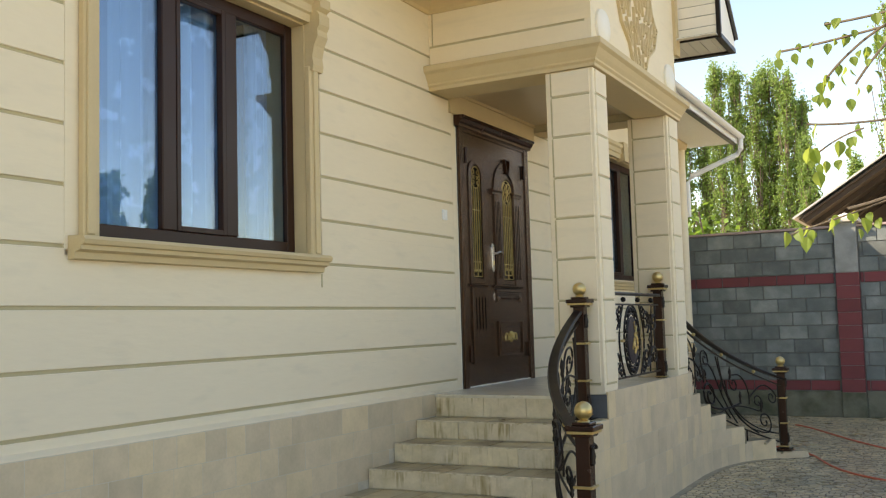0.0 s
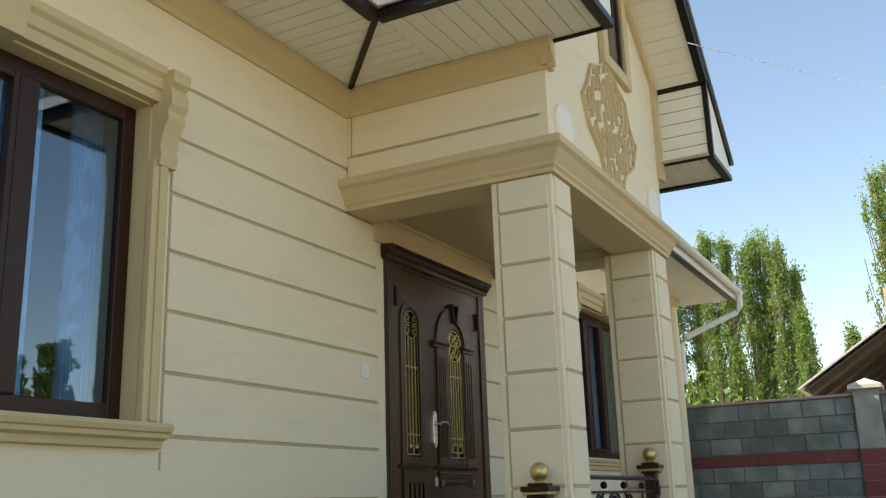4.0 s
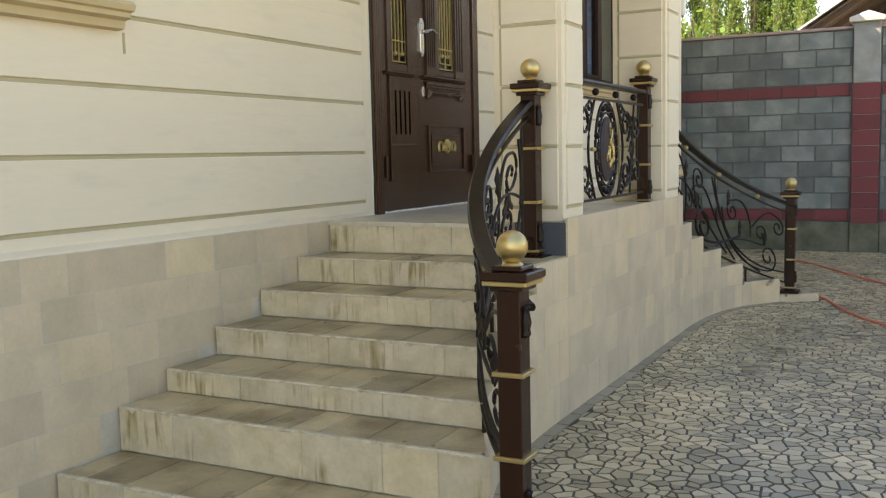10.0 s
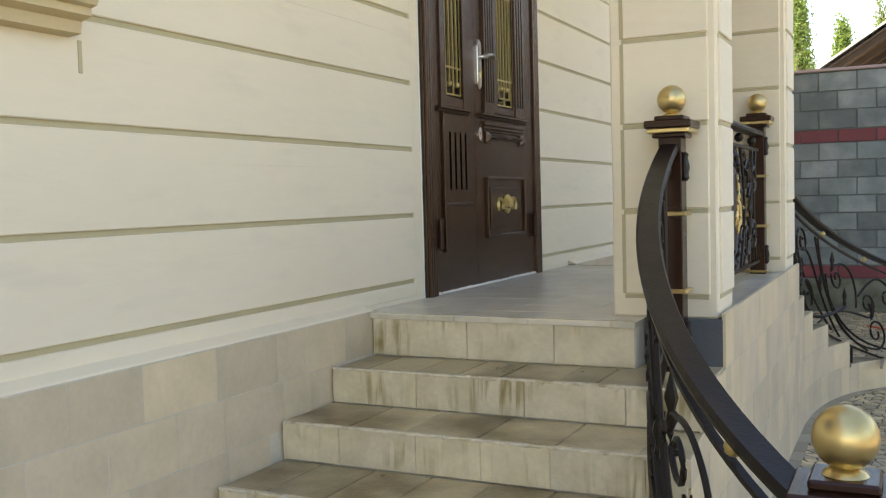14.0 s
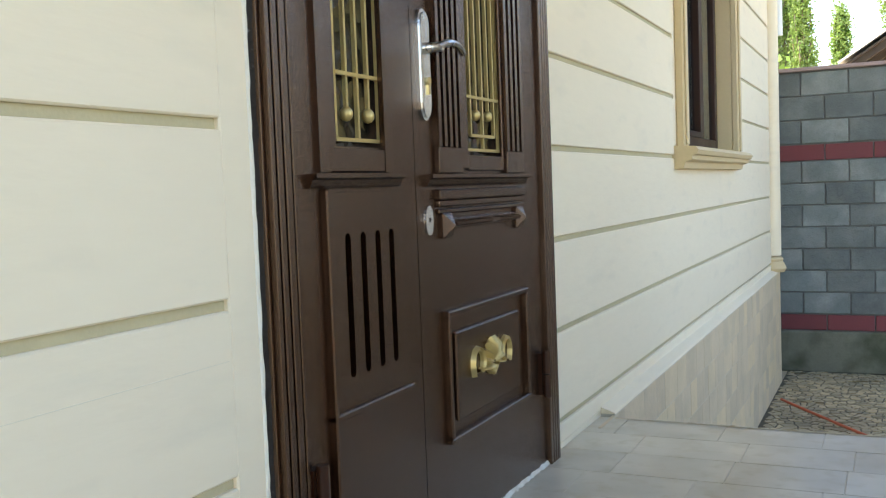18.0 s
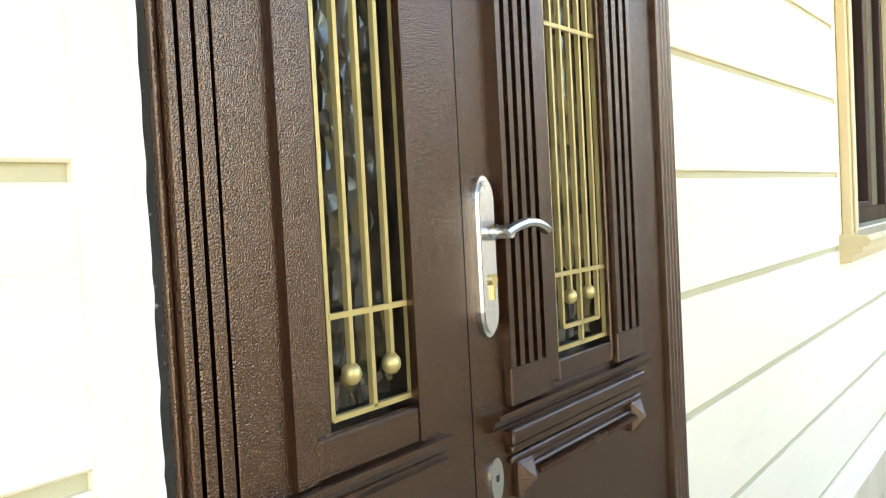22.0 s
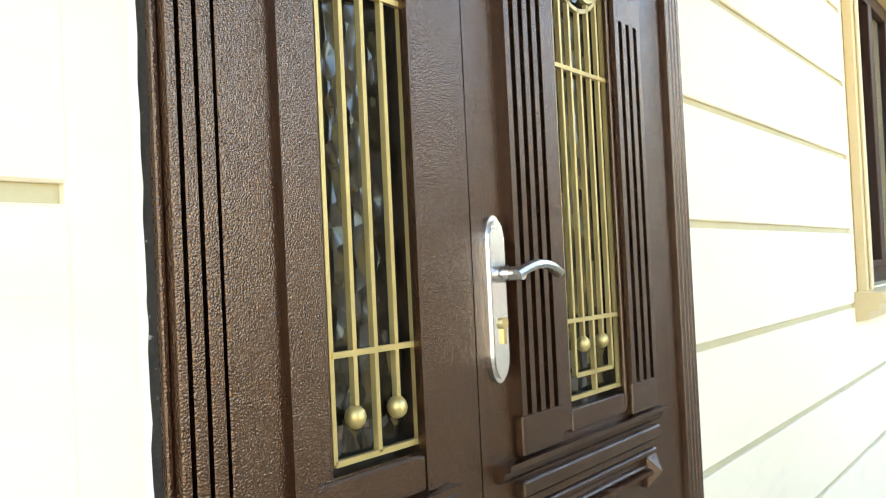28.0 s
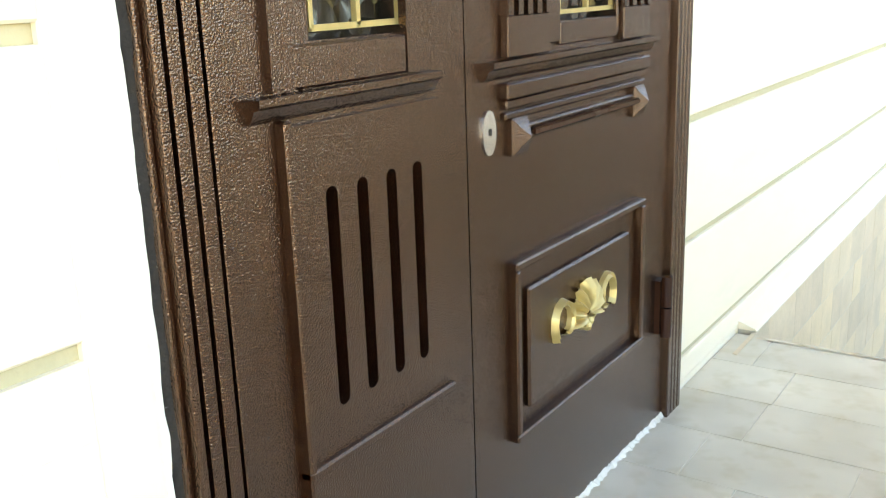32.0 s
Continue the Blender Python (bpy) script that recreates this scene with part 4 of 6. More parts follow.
relief = thing("carved_relief", "tan plaster relief of branching stems on the gable", "relief", (FACE, 7.70, 4.0))
shape = [(1.22 * a, b) for a, b in [(-0.05, -0.46), (0.10, -0.46), (0.19, -0.28), (0.36, -0.16), (0.44, 0.02), (0.34, 0.14), (0.30, 0.30), (0.13, 0.38), (0.0, 0.54), (-0.11, 0.40), (-0.28, 0.32), (-0.36, 0.16), (-0.45, 0.04), (-0.38, -0.14), (-0.22, -0.27), (-0.14, -0.45)]]
bm = bmesh.new()
prism(bm, shape, "x", 0.0, 0.012)
part("ground_panel", bm, PLASTER, relief)
bm = bmesh.new()
sweep(bm, [(0.012, y, z) for y, z in shape], [(-0.011, -0.018), (0.011, -0.018), (0.009, 0.014), (-0.009, 0.014)], up=(1, 0, 0), closed=True)
part("raised_border", bm, TAN, relief)
rr = random.Random(8)


def stem(pts, w0, w1, n=12):
    """A carved stem that tapers along its curve."""
    lift, phase = rr.uniform(0.0, 0.008), rr.uniform(0, 6)
    line = bezier([(0.016, y, z) for y, z in pts], n)
    bm = bmesh.new()
    rows = []
    for k, p in enumerate(line):
        d = (line[min(k + 1, n)] - line[max(k - 1, 0)]).normalized()
        if n > 6:
            p = p + Vector((0, math.sin(k * 1.5 + phase), 0)) * 0.013
        w = w0 + (w1 - w0) * k / n
        rows.append([bm.verts.new((o, p.y - d.z * w * s, p.z + d.y * w * s)) for s, o in ((-1, 0.008), (-0.6, 0.030 + lift), (0.6, 0.030 + lift), (1, 0.008))])
    for r, q in zip(rows, rows[1:]):
        for k in range(3):
            bm.faces.new((r[k], r[k + 1], q[k + 1], q[k]))
    bm.faces.new(rows[0])
    bm.faces.new(rows[-1])
    part("carved_stem", bm, TAN, relief)
    return line


def inside(y, z):
    """Whether a place lies within the outline of the relief."""
    odd = False
    for (y0, z0), (y1, z1) in zip(shape, shape[1:] + shape[:1]):
        if (z0 > z) != (z1 > z) and y < y0 + (y1 - y0) * (z - z0) / (z1 - z0):
            odd = not odd
    return odd


taken = []
for k in range(2600):
    y0, z0 = rr.uniform(-0.55, 0.55), rr.uniform(-0.45, 0.52)
    lean = 0.9 * y0 + rr.uniform(-0.5, 0.5)
    reach, bend = rr.uniform(0.10, 0.26) if k < 1300 else rr.uniform(0.05, 0.12), rr.uniform(-0.06, 0.06)
    pts = [(y0, z0), (y0 + bend + reach * 0.4 * math.sin(lean), z0 + reach * 0.45), (y0 + reach * math.sin(lean), z0 + reach * math.cos(lean))]
    line = [(p.x, p.y) for p in bezier([(y, z, 0) for y, z in pts], 5)]
    if all(inside(y, z) for y, z in line) and all((y - p) ** 2 + (z - q) ** 2 > 0.028 ** 2 for y, z in line for p, q in taken):
        taken += line
        stem(pts, 0.012, 0.007, 6)

# small attic window in the gable
attic = thing("window_3", "narrow brown attic window in a tan surround", "window", (FACE, 7.90, 4.86), kind="structure")
part("surround", boxes((0.0, -0.30, -0.42, 0.045, -0.20, 0.5), (0.0, 0.20, -0.42, 0.045, 0.30, 0.5), (0.0, -0.20, -0.42, 0.045, 0.20, -0.33), bevel=0.006), TAN, attic)
part("window_frame", boxes((0.0, -0.20, -0.33, 0.02, -0.15, 0.5), (0.0, 0.15, -0.33, 0.02, 0.20, 0.5), (0.0, -0.15, -0.33, 0.02, 0.15, -0.28), bevel=0.003), PVC, attic)
part("pane", boxes((0.0, -0.15, -0.28, 0.008, 0.15, 0.5)), DARKGLASS, attic)


# ---- windows ----
def window(name, y0, y1, opening_side, label):
    """A three-light brown window in a tan moulded surround, set back in the wall."""
    w = thing(name, label, "window", (WALL, (y0 + y1) / 2, WZ0), kind="structure")
    yc, zc = (y0 + y1) / 2, WZ0
    H, hw = WZ1 - WZ0, (y1 - y0) / 2
    # surround: reveals, jamb strips, sill, lintel, brackets and keystone
    bm = boxes((-0.14, -hw, 0.0, 0.0, -hw + 0.012, H), (-0.14, hw - 0.012, 0.0, 0.0, hw, H), (-0.14, -hw, H - 0.012, 0.0, hw, H))
    part("reveal", bm, TAN, w)
    for s in (-1, 1):
        a, b = sorted((s * (hw + 0.085), s * (hw - 0.012)))
        bm = boxes((0.0, a, -0.02, 0.042, b, 1.20), bevel=0.006)
        c, d = sorted((s * (hw + 0.070), s * (hw + 0.022)))
        box(bm, 0.042, c, 0.0, 0.054, d, 1.18, 0.004)
        part("jamb_moulding", bm, TAN, w)
        # scrolled bracket at the head of the jamb
        bm = bmesh.new()
        prism(bm, [(0.0, 1.17), (0.06, 1.17), (0.068, 1.21), (0.06, 1.26), (0.075, 1.33), (0.105, 1.39), (0.10, 1.43), (0.12, 1.46), (0.12, 1.52), (0.10, 1.55), (0.13, 1.57), (0.13, 1.63), (0.0, 1.64)], "y", min(s * (hw + 0.11), s * (hw - 0.0)), max(s * (hw + 0.11), s * (hw - 0.0)))
        part("scrolled_bracket", bm, TAN, w)
    bm = bmesh.new()
    prism(bm, [(-0.14, 0.0), (0.10, -0.012), (0.115, -0.03), (0.105, -0.05), (0.085, -0.055), (0.085, -0.075), (0.05, -0.085), (0.045, -0.115), (0.0, -0.12), (-0.14, -0.02)], "y", -hw - 0.14, hw + 0.11)
    part("window_sill", bm, TAN, w)
    bm = bmesh.new()
    prism(bm, [(0.0, H - 0.0), (0.045, H - 0.0), (0.05, H + 0.05), (0.065, H + 0.06), (0.065, H + 0.11), (0.085, H + 0.13), (0.085, H + 0.17), (0.0, H + 0.185)], "y", -hw - 0.0, hw + 0.0)
    part("lintel_moulding", bm, TAN, w)
    bm = bmesh.new()
    prism(bm, [(-0.055, H - 0.03), (0.055, H - 0.03), (0.085, H + 0.20), (-0.085, H + 0.20)], "x", 0.0, 0.10)
    part("keystone", bm, TAN, w)
    # brown frame, mullions and panes
    f0, f1 = -0.130, -0.090
    fr = part("window_frame", boxes((f0, -hw + 0.012, 0.0, f1, -hw + 0.085, H - 0.012), (f0, hw - 0.085, 0.0, f1, hw - 0.012, H - 0.012), (f0, -hw + 0.085, 0.0, f1, hw - 0.085, 0.075), (f0, -hw + 0.085, H - 0.087, f1, hw - 0.085, H - 0.012), bevel=0.004), PVC, w)
    m = [-0.257, 0.240]
    for y in m:
        part("mullion", boxes((f0 + 0.004, y - 0.052, 0.075, f1 + 0.010, y + 0.052, H - 0.087), bevel=0.006), PVC, w)
    lights = [(-hw + 0.085, m[0] - 0.052), (m[0] + 0.052, m[1] - 0.052), (m[1] + 0.052, hw - 0.085)]
    for k, (a, b) in enumerate(lights):
        if k == 1:
            sash = boxes((f0 + 0.006, a, 0.075, f1 + 0.014, a + 0.030, H - 0.087), (f0 + 0.006, b - 0.030, 0.075, f1 + 0.014, b, H - 0.087), (f0 + 0.006, a + 0.030, 0.075, f1 + 0.014, b - 0.030, 0.105), (f0 + 0.006, a + 0.030, H - 0.117, f1 + 0.014, b - 0.030, H - 0.087), bevel=0.003)
            part("sash", sash, PVC, w)
        pane = part("pane", boxes((-0.117, a - 0.004, 0.072, -0.111, b + 0.004, H - 0.084)), GLASS, w)
        pane.visible_shadow = False
    return w


window("window_1", *WIN1, 1, "brown three-light window with lace curtains in tan surround")
window("window_2", *WIN2, 1, "brown window in a tan moulded plaster surround")


def curtain(y0, y1, x, label):
    bm = bmesh.new()
    n = 90
    rows = []
    for z in (WZ0 - 0.25, WZ0 + 0.5, WZ1 + 0.05):
        rows.append([bm.verts.new((x + 0.034 * math.sin(k * 0.55 + 0.8 * math.sin(k * 0.17)) + 0.014 * math.sin(k * 1.37), y0 + (y1 - y0) * k / n, z)) for k in range(n + 1)])
    for a, b in zip(rows, rows[1:]):
        for k in range(n):
            bm.faces.new((a[k], a[k + 1], b[k + 1], b[k]))
    return tagged(part("lace_curtain", bm, CURTAIN, smooth=True), label, "curtain")


curtain(WIN1[0] - 0.1, WIN1[1] - 0.42, -3.80, "sheer white lace curtain hanging behind the window")
curtain(WIN1[1] - 0.16, WIN1[1] + 0.10, -3.93, "sheer white lace curtain drawn to the window's edge")
curtain(WIN2[0] + 0.5, WIN2[1] + 0.1, -4.00, "sheer white lace curtain hanging behind the window")
# plain rooms behind the windows, their shade put into dark wall colour
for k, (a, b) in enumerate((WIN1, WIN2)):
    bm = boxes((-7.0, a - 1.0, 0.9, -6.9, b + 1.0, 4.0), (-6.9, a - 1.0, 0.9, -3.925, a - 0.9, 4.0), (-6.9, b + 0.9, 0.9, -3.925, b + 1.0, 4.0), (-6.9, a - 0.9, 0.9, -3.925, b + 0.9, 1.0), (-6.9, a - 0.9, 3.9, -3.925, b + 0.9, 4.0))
    tagged(part("room_walls", bm, DARK), "plain room behind the window, shade put into its wall colour", "room", kind="structure")


# ---- front door ----
DX = -3.577            # face of the door leaves
door = thing("door_1", "dark brown double front door with gilded grilles, closed", "door", (DX, 7.67, LEVELS[0]), kind="structure")
D0 = Vector(door.location)


def dbox(bm, y0, y1, z0, z1, out0, out1, bevel=0.0):
    """A block on the door by its y and z in the world and its depth from the leaf's face."""
    return box(bm, out0, y0 - D0.y, z0 - D0.z, out1, y1 - D0.y, z1 - D0.z, bevel)


def dboxes(*rows, bevel=0.0):
    bm = bmesh.new()
    for r in rows:
        dbox(bm, *r, bevel=bevel)
    return bm


def dpt(y, z, o=0.0):
    return (o, y - D0.y, z - D0.z)


def leaf_with_hole(y0, y1, z0, z1, hole, mat, name, label):
    """A door leaf pierced by an upright opening with a round head: hole = (centre y, half width, sill z, spring z)."""
    yc, hw, hz0, hz1 = hole
    bm = bmesh.new()
    n = 12
    arch = [(yc + hw * math.cos(math.pi * k / n), hz1 + hw * math.sin(math.pi * k / n)) for k in range(n + 1)]
    inner = [(yc - hw, hz0), (yc + hw, hz0)] + arch
    # outer points matched one to one with the inner ones
    out = [(y0, z0), (y1, z0)]
    for y, z in arch:
        a = math.atan2(z - hz1, y - yc)
        if abs(math.cos(a)) > 1e-6:
            t = ((y1 - yc) if math.cos(a) > 0 else (y0 - yc)) / math.cos(a)
        else:
            t = 1e9
        if hz1 + t * math.sin(a) > z1:
            t = (z1 - hz1) / math.sin(a)
        out.append((yc + t * math.cos(a), hz1 + t * math.sin(a)))
    # square up the two top corners
    for k in range(2, len(out) - 1):
        ya, yb = out[k], out[k + 1]
        if ya[1] < z1 - 1e-6 <= yb[1] + 1e-6:
            out[k + 1 if (yb[0] - ya[0]) < 0 and abs(yb[0] - y1) < abs(ya[0] - yc) else k] = (y1, z1)
            break
    for k in range(len(out) - 1, 2, -1):
        ya, yb = out[k], out[k - 1]
        if ya[1] < z1 - 1e-6 <= yb[1] + 1e-6:
            out[k - 1] = (y0, z1)
            break
    m = len(inner)
    def ring(pts, o):
        return [bm.verts.new(dpt(y, z, o)) for y, z in pts]
    of, inf, ob_, inb = ring(out, 0.0), ring(inner, 0.0), ring(out, -0.06), ring(inner, -0.06)
    for k in range(m):
        j = (k + 1) % m
        bm.faces.new((of[k], of[j], inf[j], inf[k]))
        bm.faces.new((ob_[k], ob_[j], inb[j], inb[k]))
        bm.faces.new((inf[k], inf[j], inb[j], inb[k]))
        bm.faces.new((of[k], of[j], ob_[j], ob_[k]))
    return part(name, bm, mat, door, label)


HOLE_L = (7.283, 0.093, 1.880, 2.752)
HOLE_R = (7.905, 0.116, 1.872, 2.680)
leaf_with_hole(7.046, 7.5065, 1.792, 3.10, HOLE_L, BROWN, "door_leaf", "narrow textured brown door leaf")
leaf_with_hole(7.5095, 8.300, 0.975, 3.10, HOLE_R, BROWN, "door_leaf", "wide textured brown door leaf")

# frame with flutes on each jamb, head and cornice
jl = dboxes((6.956, 6.9635, 0.957, 3.12, -0.10, 0.002), (6.9635, 6.975, 0.957, 3.12, -0.10, 0.014), (6.981, 6.997, 0.957, 3.12, -0.10, 0.014), (7.003, 7.021, 0.957, 3.12, -0.10, 0.014), (7.027, 7.0365, 0.957, 3.12, -0.10, 0.013), (6.967, 7.0445, 0.957, 3.12, -0.12, -0.025), bevel=0.0015)
part("door_jamb", jl, BROWN, door)
jr = dboxes((8.302, 8.322, 0.957, 3.12, -0.10, 0.014), (8.327, 8.342, 0.957, 3.12, -0.10, 0.014), (8.347, 8.362, 0.957, 3.12, -0.10, 0.014), (8.367, 8.385, 0.957, 3.12, -0.10, 0.014), (8.302, 8.384, 0.957, 3.12, -0.12, -0.025), bevel=0.002)
part("door_jamb", jr, BROWN, door)
part("door_head", dboxes((7.046, 8.302, 3.10, 3.12, -0.12, 0.010), (6.947, 8.386, 3.12, 3.135, -0.12, 0.016)), BROWN, door)
bm = bmesh.new()
prism(bm, [(-0.02, 3.13 - D0.z), (0.03, 3.13 - D0.z), (0.035, 3.15 - D0.z), (0.05, 3.165 - D0.z), (0.062, 3.19 - D0.z), (0.075, 3.195 - D0.z), (0.075, 3.215 - D0.z), (-0.02, 3.222 - D0.z)], "y", 6.925 - D0.y, 8.415 - D0.y)
part("door_cornice", bm, BROWNPLAIN, door)
part("threshold", dboxes((7.02, 8.32, 0.957, 0.976, -0.10, -0.004)), CEMENT, door)
# added dark sheet in place of the unlit hall behind the leaves
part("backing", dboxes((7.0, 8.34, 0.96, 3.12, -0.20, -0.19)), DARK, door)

# left leaf: raised frame round the grille, shelf, slotted panel
def arch_band(yc, hw, wide, z0, zs, o0, o1, mat, name, n=14, rise=1.0):
    """An upright round-headed band round an opening."""
    a = [(yc + hw, z0)] + [(yc + hw * math.cos(math.pi * k / n), zs + rise * hw * math.sin(math.pi * k / n)) for k in range(n + 1)] + [(yc - hw, z0)]
    w = hw + wide
    b = [(yc + w, z0)] + [(yc + w * math.cos(math.pi * k / n), zs + (rise * hw + wide) * math.sin(math.pi * k / n)) for k in range(n + 1)] + [(yc - w, z0)]
    bm = bmesh.new()
    rows = [[bm.verts.new(dpt(y, z, o)) for y, z in r] for r, o in ((a, o0), (a, o1), (b, o1), (b, o0))]
    for r, q in zip(rows, rows[1:]):
        for k in range(len(a) - 1):
            bm.faces.new((r[k], r[k + 1], q[k + 1], q[k]))
    for k in (0, -1):
        bm.faces.new([r[k] for r in rows])
    return part(name, bm, mat, door)


arch_band(7.257, 0.104, 0.036, 1.83, 2.750, -0.002, 0.010, BROWN, "raised_surround")
part("raised_surround_sill", dboxes((7.153, 7.361, 1.83, 1.878, -0.002, 0.009), bevel=0.003), BROWN, door)


def shelf_moulding(y0, y1, z, name):
    bm = bmesh.new()
    zz = z - D0.z
    prism(bm, [(-0.002, zz), (0.024, zz), (0.024, zz - 0.008), (0.015, zz - 0.012), (0.010, zz - 0.022), (0.006, zz - 0.027), (-0.002, zz - 0.027)], "y", y0 - D0.y, y1 - D0.y)
    return part(name, bm, BROWN, door)


shelf_moulding(7.082, 7.422, 1.828, "shelf_moulding")
shelf_moulding(7.548, 8.172, 1.826, "shelf_moulding")


def slotted_panel(y0, y1, z0, z1, slots, s0, s1, hw):
    """A raised panel with upright round-ended slots."""
    bm = bmesh.new()
    xs = [y0]
    for c in slots:
        xs += [c - hw, c + hw]
    xs.append(y1)
    dbox(bm, y0, y1, s1 + hw, z1, -0.034, 0.010, 0.0)
    dbox(bm, y0, y1, z0, s0 - hw, -0.034, 0.010, 0.0)
    for a, b in zip(xs[::2], xs[1::2]):
        dbox(bm, a, b, s0 - hw, s1 + hw, -0.034, 0.010)
    n = 6
    for c in slots:
        for zc, s in ((s1, 1), (s0, -1)):
            for side in (-1, 1):
                pts = [(c + side * hw * math.cos(math.pi / 2 * k / n), zc + s * hw * math.sin(math.pi / 2 * k / n)) for k in range(n + 1)]
                pts.append((c + side * hw, zc + s * hw))
                prism(bm, [(y - D0.y, z - D0.z) for y, z in pts], "x", -0.034, 0.010)
    # flat of the leaf round the panel and below it
    dbox(bm, 7.046, y0, z0, z1, -0.06, 0.0)
    dbox(bm, y1, 7.5065, z0, z1, -0.06, 0.0)
    dbox(bm, y0, y1, z0, z1, -0.06, -0.034)
    dbox(bm, 7.046, 7.5065, 0.975, z0, -0.06, 0.0)
    return part("slotted_panel", bm, BROWN, door)


slotted_panel(7.135, 7.430, 1.384, 1.792, (7.200, 7.257, 7.315, 7.371), 1.455, 1.706, 0.0105)
part("panel_ridge", dboxes((7.125, 7.440, 1.372, 1.386, -0.002, 0.017), (7.125, 7.137, 1.16, 1.80, -0.002, 0.016), bevel=0.003), BROWN, door)


# right leaf: fluted pilasters, caps, arch, keystone
def fluted(y0, y1, z0, z1, n, base):
    bm = bmesh.new()
    w = (y1 - y0) / (2 * n + 1)
    dbox(bm, y0, y1, z0, z1, -0.002, 0.006)
    y = y0
    for k in range(n + 1):
        dbox(bm, y, y + w, z0, z1, 0.006, 0.016, 0.0)
        y += 2 * w
    dbox(bm, y0, y1, z1, z1 + 0.075, 0.0, 0.016)
    dbox(bm, y0, y1, base, z0, 0.0, 0.0145, 0.002)
    return part("fluted_pilaster", bm, BROWN, door)


def cap(y0, y1, z):
    bm = bmesh.new()
    zz = z - D0.z
    prism(bm, [(-0.002, zz), (0.034, zz), (0.034, zz - 0.012), (0.027, zz - 0.018), (0.022, zz - 0.030), (0.022, zz - 0.042), (0.018, zz - 0.048), (-0.002, zz - 0.05)], "y", y0 - D0.y, y1 - D0.y)
    return part("pilaster_cap", bm, BROWN, door)


fluted(7.605, 7.736, 1.889, 2.568, 4, 1.828)
fluted(8.022, 8.146, 1.887, 2.566, 3, 1.828)
cap(7.545, 7.738, 2.674)
cap(7.990, 8.160, 2.680)
arch_band(7.874, 0.168, 0.100, 2.674, 2.676, -0.002, 0.012, BROWN, "arch_band", 20)
bm = bmesh.new()
for a, b in (((7.828, 2.962), (7.862, 2.842)), ((7.926, 2.962), (7.892, 2.842)), ((7.820, 2.962), (7.934, 2.962))):
    sweep(bm, [dpt(*a, 0.02), dpt(*b, 0.02)], [(-0.007, -0.018), (0.007, -0.018), (0.007, 0.012), (-0.007, 0.012)], up=(1, 0, 0))
part("keystone", bm, BROWNPLAIN, door)
part("grille_surround", dboxes((7.740, 7.786, 1.84, 2.68, -0.002, 0.007), (8.008, 8.018, 1.84, 2.68, -0.002, 0.007), (7.786, 8.008, 1.835, 1.872, -0.002, 0.007), bevel=0.002), BROWN, door)

# moulded rail and knocker bar below the shelf
part("rail_moulding", dboxes((7.600, 8.150, 1.768, 1.792, -0.002, 0.016), (7.606, 8.145, 1.752, 1.768, -0.002, 0.010), (7.606, 8.145, 1.736, 1.748, -0.002, 0.008), bevel=0.003), BROWN, door)
bm = bmesh.new()
for k in range(34):
    y = 7.680 + 0.400 * k / 33
    ball(bm, dpt(y, 1.712, 0.018), 0.0068, 6)
part("beaded_bar", bm, BROWNPLAIN, door, "beaded brown bar between pyramid studs")
part("bar_backing", dboxes((7.675, 8.085, 1.700, 1.724, -0.002, 0.010), bevel=0.003), BROWN, door)
for y in (7.645, 8.110):
    bm = bmesh.new()
    dbox(bm, y - 0.025, y + 0.025, 1.680, 1.738, -0.002, 0.012, 0.003)
    v = [bm.verts.new(dpt(y + a * 0.021, 1.709 + b * 0.025, 0.012)) for a, b in ((-1, -1), (1, -1), (1, 1), (-1, 1))]
    t = bm.verts.new(dpt(y, 1.709, 0.030))
    for k in range(4):
        bm.faces.new((v[k], v[(k + 1) % 4], t))
    part("pyramid_stud", bm, BROWN, door)

# square panel with gilded ornament
part("square_panel_rim", dboxes((7.620, 8.146, 1.498, 1.512, -0.002, 0.016), (7.620, 8.146, 1.203, 1.217, -0.002, 0.016), (7.620, 7.634, 1.217, 1.498, -0.002, 0.016), (8.128, 8.146, 1.217, 1.498, -0.002, 0.016), bevel=0.003), BROWN, door)
part("square_panel", dboxes((7.668, 8.078, 1.248, 1.458, -0.002, 0.010), bevel=0.004), BROWN, door)
bm = bmesh.new()


def leaf_blade(bm, line, widths, lift):
    """A domed blade along a line in the plane of the door, with a hollow along its middle."""
    rows = []
    n = len(line)
    for k, (y, z) in enumerate(line):
        a, b = line[max(k - 1, 0)], line[min(k + 1, n - 1)]
        d = Vector((b[0] - a[0], b[1] - a[1])).normalized()
        w = widths[0] + (widths[1] - widths[0]) * k / (n - 1)
        w *= 1 + 0.12 * math.sin(k * 1.9)
        rows.append([bm.verts.new(dpt(y - d.y * w * s, z + d.x * w * s, o)) for s, o in ((-1, 0.010), (-0.7, lift), (-0.1, lift - 0.003), (0.5, lift + 0.004), (1, 0.010))])
    for r, q in zip(rows, rows[1:]):
        for k in range(4):
            bm.faces.new((r[k], r[k + 1], q[k + 1], q[k]))


rings = []
for r, base in ((0.008, 0.020), (0.026, 0.027), (0.044, 0.024), (0.058, 0.010)):
    row = []
    for k in range(73):
        a = math.radians(-8 + 196 * k / 72)
        f = math.cos(k * math.pi / 4)
        rr2 = r * (1 + (0.09 * f if r > 0.03 else 0.0))
        row.append(bm.verts.new(dpt(7.872 + rr2 * math.cos(a), 1.352 + rr2 * 1.1 * math.sin(a), base + 0.006 * f * r / 0.04)))
    rings.append(row)
for r, q in zip(rings, rings[1:]):
    for k in range(72):
        bm.faces.new((r[k], r[k + 1], q[k + 1], q[k]))
